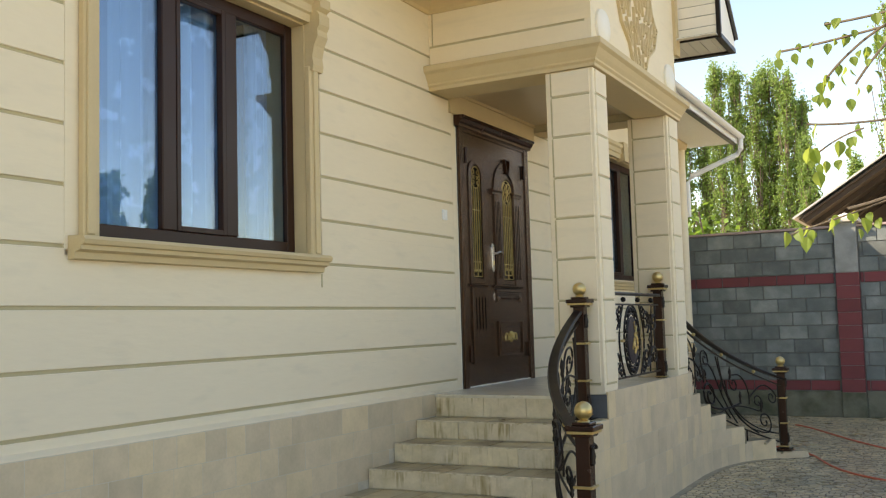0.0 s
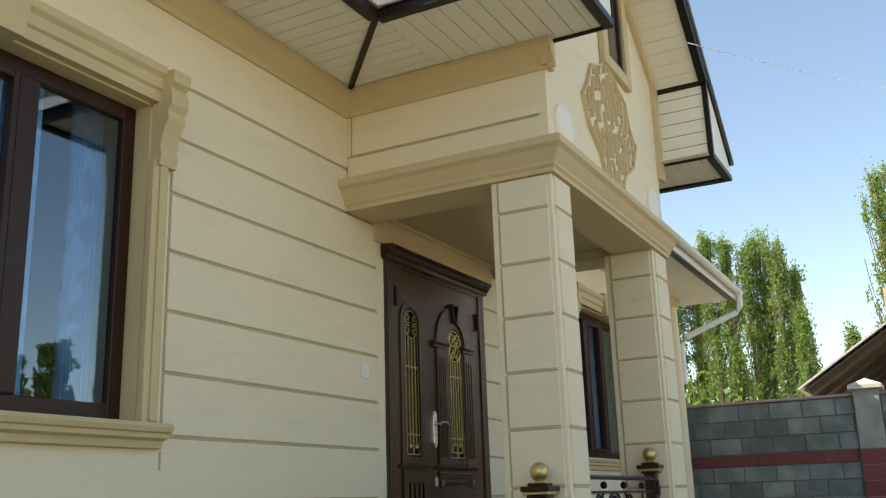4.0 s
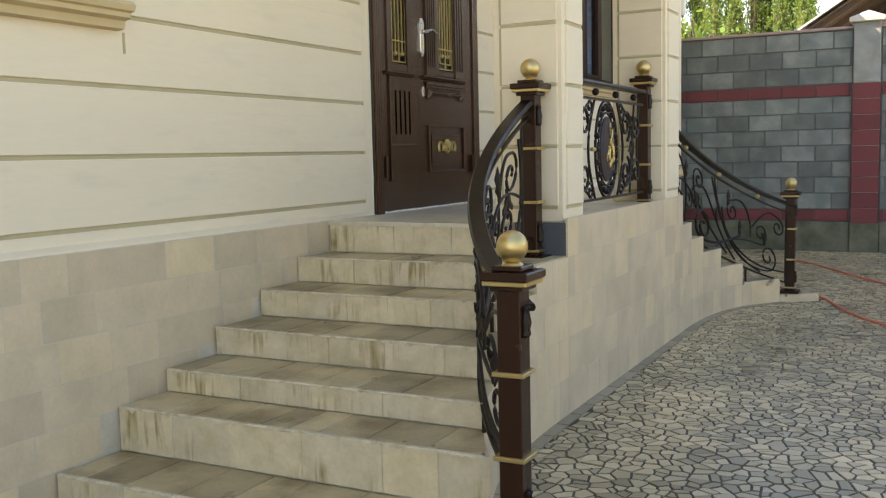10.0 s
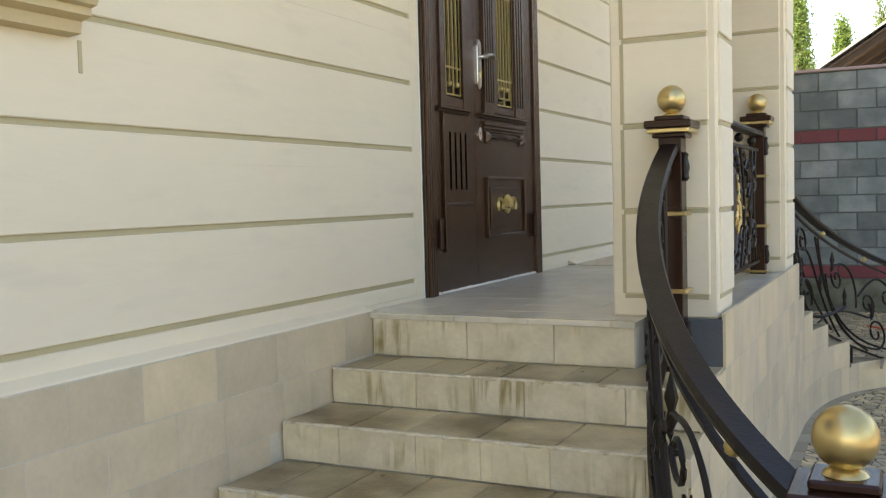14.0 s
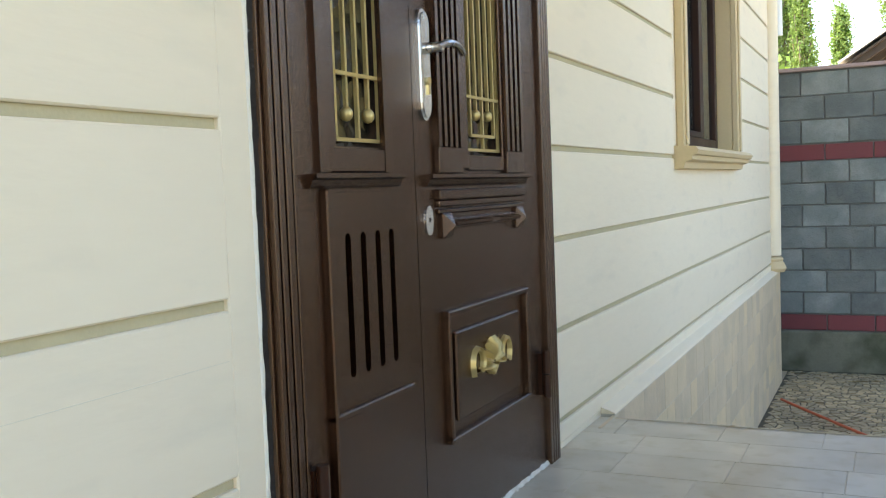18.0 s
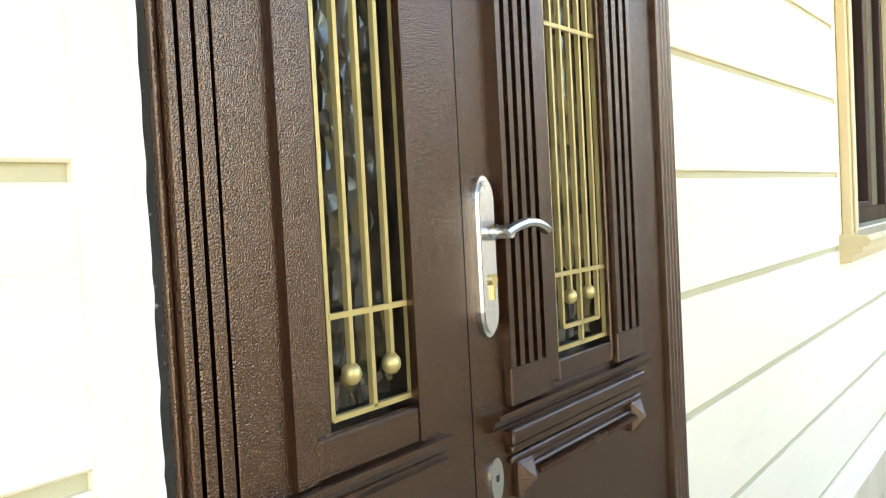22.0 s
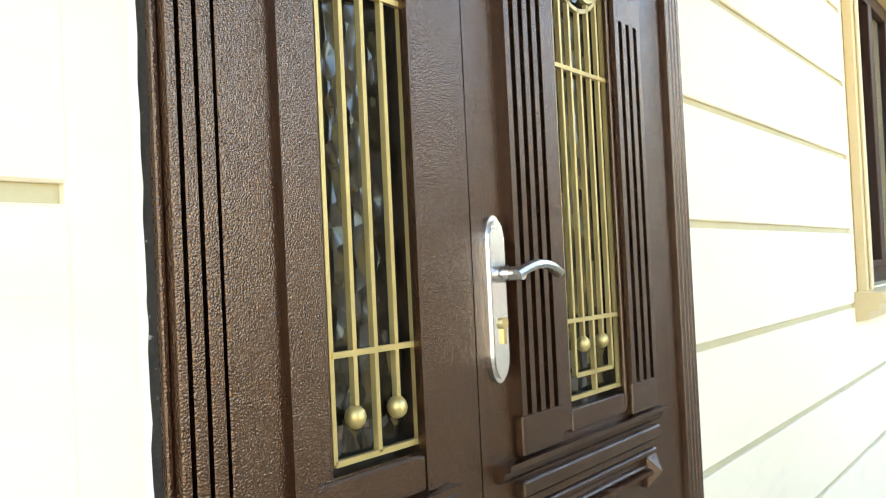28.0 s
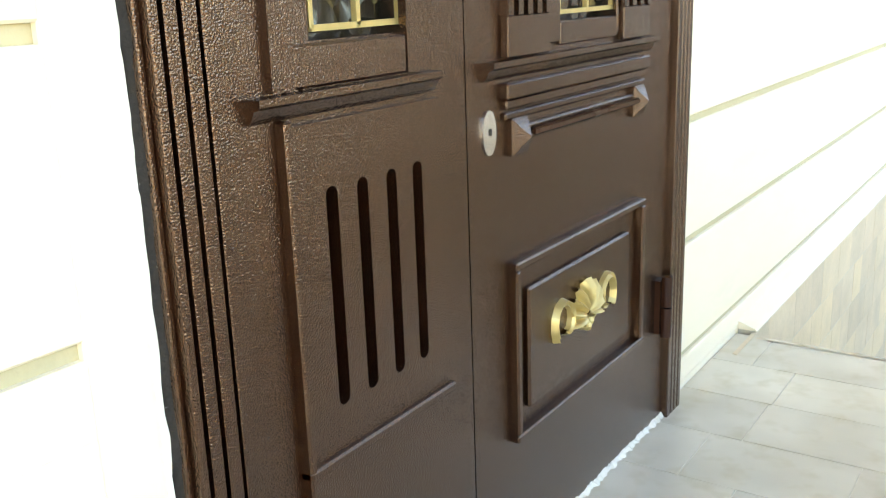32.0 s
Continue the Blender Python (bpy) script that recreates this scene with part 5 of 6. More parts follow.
for y, z in ((0.0, -0.036), (-0.010, -0.028), (0.010, -0.028)):
    ball(bm, dpt(7.872 + y, 1.366 + z, 0.016), 0.010, 8)
for s in (-1, 1):
    for way, widths, lift in (
            ([(0.108, -0.036), (0.118, -0.022), (0.122, 0.000), (0.114, 0.026), (0.090, 0.036), (0.066, 0.022), (0.060, 0.000), (0.068, -0.022), (0.084, -0.026), (0.088, -0.014)], (0.0085, 0.005), 0.019),
            ([(0.004, -0.040), (0.014, -0.034), (0.034, -0.026), (0.050, -0.014), (0.060, 0.004), (0.062, 0.012)], (0.008, 0.006), 0.017)):
        line = []
        for a, b, c in zip(way, way[1:], way[2:]):
            for t in (0.0, 0.25, 0.5, 0.75):
                p, q = (Vector(a) + Vector(b)) / 2, (Vector(b) + Vector(c)) / 2
                g = p.lerp(Vector(b), t).lerp(Vector(b).lerp(q, t), t)
                line.append((7.872 + s * g.x, 1.368 + g.y))
        leaf_blade(bm, line, widths, lift)
part("shell_ornament", bm, PALEGOLD, door, "gilded shell ornament with scrolls", smooth=True)

# hinges, handle plate, lever, lower lock
for y, z in ((8.262, 2.90), (8.262, 1.248), (7.062, 2.90), (7.062, 1.248)):
    bm = bmesh.new()
    for a, b in ((-0.068, -0.002), (0.002, 0.068)):
        lathe(bm, [(0.013, a), (0.013, b)], dpt(y, z, 0.020), 12)
    dbox(bm, y - 0.018, y + 0.018, z - 0.06, z + 0.06, 0.0, 0.012)
    part("hinge", bm, BROWNPLAIN, door, smooth=True)


def rounded_plate(bm, y, z0, z1, hw, o0, o1, n=8):
    pts = [(y + hw * math.cos(math.pi * k / n), z1 - hw * 1.6 + hw * 1.6 * math.sin(math.pi * k / n)) for k in range(n + 1)]
    pts += [(y - hw * math.cos(math.pi * k / n), z0 + hw * 1.6 - hw * 1.6 * math.sin(math.pi * k / n)) for k in range(n + 1)]
    return prism(bm, [(a - D0.y, b - D0.z) for a, b in pts], "x", o0, o1)


bm = bmesh.new()
rounded_plate(bm, 7.562, 1.943, 2.188, 0.025, 0.0, 0.006)
rounded_plate(bm, 7.562, 1.950, 2.181, 0.020, 0.006, 0.011)
plate = part("handle_plate", bm, CHROME, door, "long polished steel handle plate")
bm = bmesh.new()
lathe(bm, [(0.013, 0.009), (0.013, 0.022), (0.010, 0.026), (0.010, 0.05)], dpt(7.566, 2.102, 0.0), 14, "x")
sweep(bm, bezier([dpt(7.556, 2.100, 0.046), dpt(7.580, 2.116, 0.058), dpt(7.630, 2.120, 0.054), dpt(7.682, 2.099, 0.048)], 14), ring_profile(0.0095, 8, 0.8))
part("lever", bm, CHROME, plate, smooth=True)
bm = bmesh.new()
lathe(bm, [(0.009, 0.010), (0.009, 0.016)], dpt(7.566, 2.030, 0.0), 12, "x")
dbox(bm, 7.562, 7.570, 2.000, 2.028, 0.010, 0.015)
part("lock_cylinder", bm, GOLD, plate)
bm = bmesh.new()
rounded_plate(bm, 7.567, 1.690, 1.757, 0.0185, 0.0, 0.003)
lock = part("keyhole_cover", bm, CHROME, door, "oval steel keyhole cover")
part("keyhole", dboxes((7.565, 7.571, 1.720, 1.730, 0.002, 0.0042)), RUBBER, lock)
# black sealant ragged along the jamb, with smears of white filler
rs = random.Random(3)
bm = bmesh.new()
zz = []
z = 0.96
while z < 3.12:
    zz.append(z)
    z += rs.uniform(0.012, 0.035)
zz.append(3.12)
rows = []
for z in zz:
    w = 0.0085 + rs.uniform(-0.003, 0.001)
    rows.append([bm.verts.new(dpt(6.957 - a, z, o)) for a, o in ((w + 0.002, -0.022), (w, -0.0135 + rs.uniform(-0.001, 0.001)), (0.0005, -0.004 + rs.uniform(-0.002, 0.002)), (0.0, -0.03))])
for a, b in zip(rows, rows[1:]):
    for k in range(3):
        bm.faces.new((a[k], a[k + 1], b[k + 1], b[k]))
part("sealant_bead", bm, RUBBER, door, "ragged black sealant along the frame")


# white filler squeezed out between sealant and plaster
bm = bmesh.new()
rows = []
for z in zz:
    e = 6.9505 + rs.uniform(-0.0015, 0.0025)
    w = e - 6.9435 + (rs.uniform(0.0, 0.005) if rs.random() < 0.2 else 0.0)
    rows.append([bm.verts.new(dpt(e - a, z, o)) for a, o in ((0.0, -0.0135), (0.0012, -0.0110), (w * 0.7, -0.0118 + rs.uniform(-0.0012, 0.0008)), (w, -0.0155))])
for a, b in zip(rows, rows[1:]):
    for k in range(3):
        bm.faces.new((a[k], a[k + 1], b[k + 1], b[k]))
part("filler_bead", bm, SOFTWHITE, door, "ragged white filler beside the sealant")

# white filler smeared along the foot of the door
bm = bmesh.new()
y = 7.05
rows = []
while y < 8.302:
    w = 0.006 + rs.uniform(-0.003, 0.006)
    rows.append([bm.verts.new((o, y - D0.y, z)) for o, z in ((-0.02, 0.019), (0.002, 0.011 + rs.uniform(-0.004, 0.004)), (w, 0.0025))])
    y += rs.uniform(0.004, 0.012)
for a, b in zip(rows, rows[1:]):
    for k in range(2):
        bm.faces.new((a[k], a[k + 1], b[k + 1], b[k]))
part("filler_smear", bm, SOFTWHITE, door, "ragged white filler under the door")

# grilles

SQ = [(-0.0036, -0.004), (0.0036, -0.004), (0.0036, 0.004), (-0.0036, 0.004)]


def bar(pts, mat=PALEGOLD, name="grille_bar", prof=SQ, closed=False):
    b = bmesh.new()
    sweep(b, pts, prof, up=(1, 0, 0), closed=closed)
    return part(name, b, mat, grille, smooth=False)


def circle(yc, zc, r, o, n=28, squash=1.0):
    return [dpt(yc + r * math.cos(2 * math.pi * k / n), zc + squash * r * math.sin(2 * math.pi * k / n), o) for k in range(n)]


GO = -0.008
grille = new("grille")
grille.parent = door
grille["label"] = "narrow gilded grille over dark glass"
yl, yr = 7.201, 7.370
bar([dpt(yl, 1.893, GO), dpt(yl, 2.74, GO)])
bar([dpt(yr, 1.893, GO), dpt(yr, 2.74, GO)])
bar([dpt(yl, 1.893, GO), dpt(yr, 1.893, GO)])
bar([dpt(7.285, 1.893, GO), dpt(7.285, 2.655, GO)])
for y in (7.244, 7.327):
    bar([dpt(y, 1.955, GO), dpt(y, 2.67, GO)])
    b = bmesh.new()
    ball(b, dpt(y, 1.942, GO), 0.0135, 12, 1.1)
    part("grille_ball", b, PALEGOLD, grille, smooth=True)
for z in (2.018, 2.458):
    bar([dpt(yl, z, GO + 0.002), dpt(yr, z, GO + 0.002)])
bar(circle(7.285, 2.742, 0.086, GO, squash=1.08), name="grille_ring", closed=True)
for s in (-1, 1):
    for v in (-1, 1):
        cy, cz, n = 7.285 + s * 0.046, 2.742 + v * 0.040, 20
        a0 = math.atan2(-v, -s * 0.9)
        bar([dpt(cy + 0.037 * (1 - 0.72 * k / n) * math.cos(a0 + s * v * 1.15 * 2 * math.pi * k / n), cz + 0.037 * (1 - 0.72 * k / n) * math.sin(a0 + s * v * 1.15 * 2 * math.pi * k / n), GO) for k in range(n + 1)], name="grille_scroll")
part("dark_glass", dboxes((7.192, 7.376, 1.880, 2.845, -0.030, -0.024)), DOORGLASS, grille)
# dark sheet added for the indoor shade behind the narrow glass
part("indoor_shade_sheet", dboxes((7.10, 7.42, 1.86, 2.90, -0.17, -0.16)), DARK, grille)

grille = new("grille")
grille.parent = door
grille["label"] = "wide gilded grille with rosette over dark glass"
yl, yr = 7.804, 8.014
bar([dpt(yl, 1.886, GO), dpt(yl, 2.67, GO)])
bar([dpt(yr, 1.886, GO), dpt(yr, 2.67, GO)])
bar([dpt(yl, 1.886, GO), dpt(yr, 1.886, GO)])
bar([dpt(7.834, 1.922, GO), dpt(7.834, 2.60, GO)])
bar([dpt(7.984, 1.922, GO), dpt(7.984, 2.60, GO)])
bar([dpt(7.834, 1.922, GO), dpt(7.984, 1.922, GO)])
bar([dpt(7.909, 1.886, GO), dpt(7.909, 2.565, GO)])
for y in (7.870, 7.948):
    bar([dpt(y, 1.985, GO), dpt(y, 2.58, GO)])
    b = bmesh.new()
    ball(b, dpt(y, 1.973, GO), 0.0130, 12, 1.1)
    part("grille_ball", b, PALEGOLD, grille, smooth=True)
for z in (2.016, 2.450):
    bar([dpt(yl, z, GO + 0.002), dpt(yr, z, GO + 0.002)])
bar(circle(7.909, 2.672, 0.106, GO, squash=1.04), name="grille_ring", closed=True)
for q in range(4):
    a0 = math.pi / 4 + q * math.pi / 2
    cy, cz = 7.909 + 0.056 * math.cos(a0), 2.672 + 0.058 * math.sin(a0)
    bar(circle(cy, cz, 0.045, GO, 18), name="grille_ring", closed=True)
    for side in (-1, 1):
        bar([dpt(cy + (0.012 * side + 0.010 * side * math.sin(math.pi * k / 8)) * math.cos(0.5) + 0.026 * (k / 4 - 1) * math.sin(0.5), cz - 0.012 * side * math.sin(0.5) + 0.028 * (k / 4 - 1), GO - 0.006) for k in range(9)], GOLD, "grille_blade", [(-0.006, -0.002), (0.006, -0.002), (0.006, 0.002), (-0.006, 0.002)])
    b = bmesh.new()
    ball(b, dpt(7.909 + 0.020 * math.cos(q * math.pi / 2), 2.672 + 0.020 * math.sin(q * math.pi / 2), GO + 0.006), 0.013, 10)
    part("grille_ball", b, GOLD, grille, smooth=True)
part("dark_glass", dboxes((7.790, 8.020, 1.872, 2.795, -0.030, -0.024)), DOORGLASS, grille)
# likewise a sheet of indoor shade behind the wide glass
part("indoor_shade_sheet", dboxes((7.70, 8.05, 1.85, 2.85, -0.17, -0.16)), DARK, grille)

# bell push beside the door
bell = thing("bell_push", "small white square bell push on the wall", "doorbell", (WALL, 6.715, 2.37))
bell_plate = part("plate", boxes((0.0, -0.042, -0.042, 0.010, 0.042, 0.042), bevel=0.004), WHITE, bell)
part("button", boxes((0.010, -0.026, -0.028, 0.016, 0.026, 0.028), bevel=0.003), WHITE, bell_plate)


# ---- wrought-iron railings ----
def newel(at, label):
    """A square post with moulded foot and cap, gilt bands and a gilt ball."""
    n = thing("newel_post", label, "newel", at, "newel posts")
    part("foot", boxes((-0.078, -0.078, 0.0, 0.078, 0.078, 0.022), (-0.040, -0.040, 0.022, 0.040, 0.040, 0.040), bevel=0.004), BROWNPLAIN, n)
    part("post", boxes((-0.038, -0.038, 0.040, 0.038, 0.038, 0.815), bevel=0.003), BROWNPLAIN, n)
    cap_part = part("cap", boxes((-0.055, -0.055, 0.800, 0.055, 0.055, 0.816), (-0.078, -0.078, 0.832, 0.078, 0.078, 0.858), (-0.050, -0.050, 0.858, 0.050, 0.050, 0.874), bevel=0.004), BROWNPLAIN, n)
    part("cap_band", boxes((-0.071, -0.071, 0.816, 0.071, 0.071, 0.832), bevel=0.003), GOLD, cap_part, "gilt band under the cap")
    part("foot_band", boxes((-0.050, -0.050, 0.040, 0.050, 0.050, 0.052), bevel=0.003), GOLD, n)
    for z in (0.285, 0.546):
        part("gilt_band", boxes((-0.052, -0.052, z - 0.007, 0.052, 0.052, z + 0.007), bevel=0.002), GOLD, n)
    for z in (0.13, 0.70):
        bm = bmesh.new()
        for s in (-1, 1):
            lathe(bm, [(0.004, -0.045), (0.011, -0.035), (0.008, -0.02), (0.013, 0.0), (0.009, 0.02), (0.006, 0.035), (0.010, 0.045), (0.003, 0.052)], (0.043, 0.010 * s, z), 8)
        part("baluster_ornament", bm, IRON, n, smooth=True)
    bm = bmesh.new()
    lathe(bm, [(0.034, 0.874), (0.030, 0.880), (0.020, 0.886), (0.022, 0.890)], (0, 0, 0), 20)
    ball(bm, (0, 0, 0.930), 0.0485, 24)
    part("ball", bm, GOLD, cap_part, "gilt ball finial", smooth=True)
    return n


A_BASE, B_BASE = (-1.738, 4.718), (-2.376, 6.450)
newel((*A_BASE, 0.107), "brown newel post with gilt ball on the lowest step")
newel((*B_BASE, 0.790), "brown newel post with gilt ball beside the porch pillar")
newel((-2.378, 8.462, 0.935), "brown newel post with gilt ball on the porch floor")
newel((-1.715, 10.62, 0.080), "brown newel post with gilt ball on the lowest step")


def stair_rail(flip, label):
    """A curved railing from the upper newel down to the lower one."""
    rail = thing("stair_railing", label, "railing", (-2.2, mirror(5.6) if flip else 5.6, step_top(5.6)), "stair railings")
    o = Vector(rail.location)

    def at(t, z):
        p0, p1, p2 = Vector((-2.38, 6.416)), Vector((-2.315, 5.237)), Vector((-1.70, 4.73))
        q = p0.lerp(p1, t).lerp(p1.lerp(p2, t), t)
        y = MID + 0.969 * (MID - q.y) if flip else q.y
        return Vector((q.x, y, z - (0.03 * t if flip else 0.0))) - o

    def top(t):
        a, b, c = 1.558, 1.125, 0.850
        u = a + (b - a) * t
        v = b + (c - b) * t
        return u + (v - u) * t

    def bot(t):
        a, b, c = (0.86, 0.42, 0.18) if flip else (0.90, 0.50, 0.24)
        u = a + (b - a) * t
        v = b + (c - b) * t
        return u + (v - u) * t

    ts = [k / 26 for k in range(27)]
    bm = bmesh.new()
    sweep(bm, [at(t, top(t)) for t in ts], [(-0.030, -0.012), (0.030, -0.012), (0.033, 0.0), (0.026, 0.012), (-0.026, 0.012), (-0.033, 0.0)])
    hand = part("handrail", bm, IRON, rail, "broad dark handrail")
    bm = bmesh.new()
    sweep(bm, [at(t, top(t) - 0.075) for t in ts], [(-0.009, -0.006), (0.009, -0.006), (0.009, 0.006), (-0.009, 0.006)])
    part("upper_bar", bm, IRON, rail)
    bm = bmesh.new()
    sweep(bm, [at(t, bot(t)) for t in ts], [(-0.009, -0.007), (0.009, -0.007), (0.009, 0.007), (-0.009, 0.007)])
    part("lower_bar", bm, IRON, rail)
    for t in (0.22, 0.5, 0.78):
        bm = bmesh.new()
        ball(bm, at(t, top(t) - 0.042), 0.019, 12)
        part("gilt_stud", bm, PALEGOLD, hand, smooth=True)

    def place(u, v):
        """A place in the panel: u along it, v from the lower bar (0) to the upper one (1)."""
        return at(u, bot(u) + (top(u) - 0.08 - bot(u)) * v)

    def iron(pts, r=0.0075, name="scroll"):
        b = bmesh.new()
        tube(b, pts, r, 6)
        return part(name, b, IRON, rail, smooth=True)

    def curl(cu, cv, r, a0, way, tail, rad=0.0078, turns=1.35):
        """A spiral that runs out into a swung stem."""
        n = 22
        ring = [(cu + 0.30 * r * (0.20 + 0.80 * k / n) * math.cos(a0 - way * turns * 2 * math.pi * (1 - k / n)), cv + r * (0.20 + 0.80 * k / n) * math.sin(a0 - way * turns * 2 * math.pi * (1 - k / n))) for k in range(n + 1)]
        stem_line = [(p.x, p.y) for p in bezier([(u, v, 0) for u, v in [ring[-1], *tail]], 16)]
        iron([place(u, v) for u, v in ring + stem_line[1:]], rad)

    curl(0.12, 0.72, 0.17, math.pi / 2, -1, [(0.19, 0.98), (0.25, 0.62), (0.20, 0.06)])
    curl(0.15, 0.34, 0.18, -math.pi / 2, -1, [(0.08, 0.04), (0.02, 0.30), (0.06, 0.92)])
    curl(0.24, 0.46, 0.14, math.pi / 2, 1, [(0.18, 0.70), (0.10, 0.55), (0.05, 0.42)])
    curl(0.33, 0.80, 0.15, math.pi, 1, [(0.27, 0.52), (0.40, 0.34), (0.56, 0.08)])
    curl(0.31, 0.56, 0.14, math.pi / 2, -1, [(0.42, 0.92), (0.43, 0.40), (0.62, 0.05)])
    curl(0.37, 0.26, 0.21, math.pi, 1, [(0.30, 0.00), (0.46, 0.04), (0.66, 0.42)], 0.012)
    curl(0.60, 0.68, 0.15, math.pi / 2, -1, [(0.69, 0.98), (0.74, 0.72), (0.73, 0.46)])
    curl(0.80, 0.56, 0.15, -math.pi / 2, -1, [(0.72, 0.40), (0.60, 0.40), (0.46, 0.06)])
    curl(0.85, 0.27, 0.19, -math.pi / 2, -1, [(0.74, 0.02), (0.58, 0.04), (0.50, 0.50), (0.44, 0.97)])
    curl(0.91, 0.74, 0.13, math.pi / 2, 1, [(0.84, 0.98), (0.80, 0.80), (0.74, 0.60)])
    for pts in (((0.46, 0.98), (0.50, 0.40), (0.62, 0.00), (0.95, 0.14)), ((0.52, 0.66), (0.53, 0.40), (0.60, 0.10), (0.80, 0.03))):
        iron([place(p.x, p.y) for p in bezier([(u, v, 0) for u, v in pts], 18)], 0.0078)
    for c, v in ((0.145, 0.50), (0.31, 0.50), (0.48, 0.50), (0.655, 0.50), (0.825, 0.50), (0.22, 0.80), (0.57, 0.82)):
        b = bmesh.new()
        p = place(c, v)
        lathe(b, [(0.002, -0.06), (0.014, -0.035), (0.009, -0.01), (0.017, 0.018), (0.010, 0.045), (0.002, 0.075)], p, 8)
        part("bud", b, IRON, rail, smooth=True)
        for s in (() if flip or v > 0.7 else (-1, 1)):
            b = bmesh.new()
            q = place(c + s * 0.014, v + 0.03)
            pts = [(-0.045, 0.0), (-0.02, 0.020), (0.0, 0.012), (0.02, 0.022), (0.055, 0.0), (0.02, -0.018), (0.0, -0.010), (-0.02, -0.018)]
            prism(b, [(q.y + s * a * 0.7 + bb, q.z + a) for a, bb in pts], "x", q.x - 0.004, q.x + 0.004)
            part("iron_leaf", b, IRON, rail)
    for t in (0.04, 0.96):
        iron([place(t, 0.0), place(t, 1.0)], 0.008, "end_bar")
    # short feet down to the treads
    for t in (0.30, 0.70):
        p = at(t, bot(t))
        w = p + o
        z = step_top(w.y) - o.z
        b = bmesh.new()
        tube(b, [p, Vector((p.x, p.y, min(z, p.z - 0.02)))], 0.009, 6)
        part("foot", b, IRON, rail)
    return rail


stair_rail(False, "curved wrought-iron stair railing with scrolls")
stair_rail(True, "curved wrought-iron stair railing sweeping down to the paving")


def porch_rail():
    """The straight panel between the pillars, with an oval medallion."""
    y0, y1, x = 6.84, 8.39, -2.37
    zb, zt = LEVELS[0] + 0.07, 1.70
    r = thing("porch_railing", "wrought-iron porch railing with an oval medallion", "railing", (x, (y0 + y1) / 2, LEVELS[0]))
    o = Vector(r.location)
    c = (y0 + y1) / 2

    def P(y, z, dx=0.0):
        return Vector((x + dx, y, z)) - o

    def iron(pts, rad=0.008, name="scroll"):
        b = bmesh.new()
        tube(b, pts, rad, 6)
        return part(name, b, IRON, r, smooth=True)

    b = bmesh.new()
    sweep(b, [P(y0, zt), P(y1, zt)], [(-0.030, -0.012), (0.030, -0.012), (0.033, 0.0), (0.026, 0.012), (-0.026, 0.012), (-0.033, 0.0)])
    part("handrail", b, IRON, r)
    for z in (zt - 0.085, zb):
        b = bmesh.new()
        sweep(b, [P(y0, z), P(y1, z)], [(-0.009, -0.007), (0.009, -0.007), (0.009, 0.007), (-0.009, 0.007)])
        part("cross_bar", b, IRON, r)
    for k in range(4):
        b = bmesh.new()
        ball(b, P(y0 + 0.2 + (y1 - y0 - 0.4) * k / 3, zt - 0.045), 0.022, 12)
        part("iron_stud", b, IRON, r, smooth=True)
    zc = (zb + zt - 0.085) / 2
    # medallion
    def oval(ry, rz, dx=0.0, n=36):
        return [P(c + ry * math.cos(2 * math.pi * k / n), zc + rz * math.sin(2 * math.pi * k / n), dx) for k in range(n)]
    for ry, rz, rad in ((0.205, 0.285, 0.009), (0.150, 0.215, 0.008)):
        b = bmesh.new()
        tube(b, oval(ry, rz), rad, 6, closed=True)
        part("oval_ring", b, IRON, r, smooth=True)
    b = bmesh.new()
    ball(b, (0, 0, 0), 0.021, 8)
    bead = part("bead", b, IRON, r, smooth=True)
    bead.location = P(c + 0.178, zc)
    for k in range(1, 20):
        a = 2 * math.pi * k / 20
        q = new("bead", bead.data)
        q.parent, q.location = r, P(c + 0.178 * math.cos(a), zc + 0.25 * math.sin(a))
    b = bmesh.new()
    lathe(b, [(0.132, 0.0), (0.128, 0.008), (0.09, 0.014), (0.002, 0.018)], (0, 0, 0), 28, "x")
    bmesh.ops.scale(b, vec=(1, 1, 1.48), verts=b.verts)
    bmesh.ops.translate(b, vec=P(c, zc), verts=b.verts)
    med = part("medallion", b, ENAMEL, r, "deep blue enamelled oval medallion", smooth=True)
    b = bmesh.new()
    rg = random.Random(5)
    for k in range(9):
        yy, z2 = c + 0.030 + 0.045 * math.cos(k * 2.4), zc - 0.025 + 0.085 * math.sin(k * 2.4) * (0.4 + 0.07 * k)
        for q in range(5):
            a = 2 * math.pi * q / 5 + k
            ball(b, P(yy + 0.011 * math.cos(a), z2 + 0.011 * math.sin(a), 0.020), 0.009, 6)
    for k in range(5):
        yy, z2 = c + rg.uniform(-0.04, 0.06), zc + rg.uniform(-0.12, 0.10)
        tube(b, bezier([P(yy, z2, 0.016), P(yy + rg.uniform(-0.05, 0.05), z2 + 0.04, 0.024), P(yy + rg.uniform(-0.05, 0.05), z2 + 0.07, 0.016)], 6), 0.006, 6)
    part("gilt_relief", b, GOLD, med, "gilded raised ornament of the medallion", smooth=True)
    for s in (-1, 1):
        def spiral(dy, dz, rad, turns, start, way):
            n = 24
            return [P(c + s * (dy + rad * (1 - 0.8 * k / n) * math.cos(start + way * turns * 2 * math.pi * k / n)), zc + dz + rad * (1 - 0.8 * k / n) * math.sin(start + way * turns * 2 * math.pi * k / n)) for k in range(n + 1)]
        b = bmesh.new()
        for k in range(3):
            lathe(b, [(0.012, -0.008), (0.012, 0.008)], P(c + s * (0.225 + 0.02 * k), zc), 8, "y")
        part("collar", b, PALEGOLD, r)
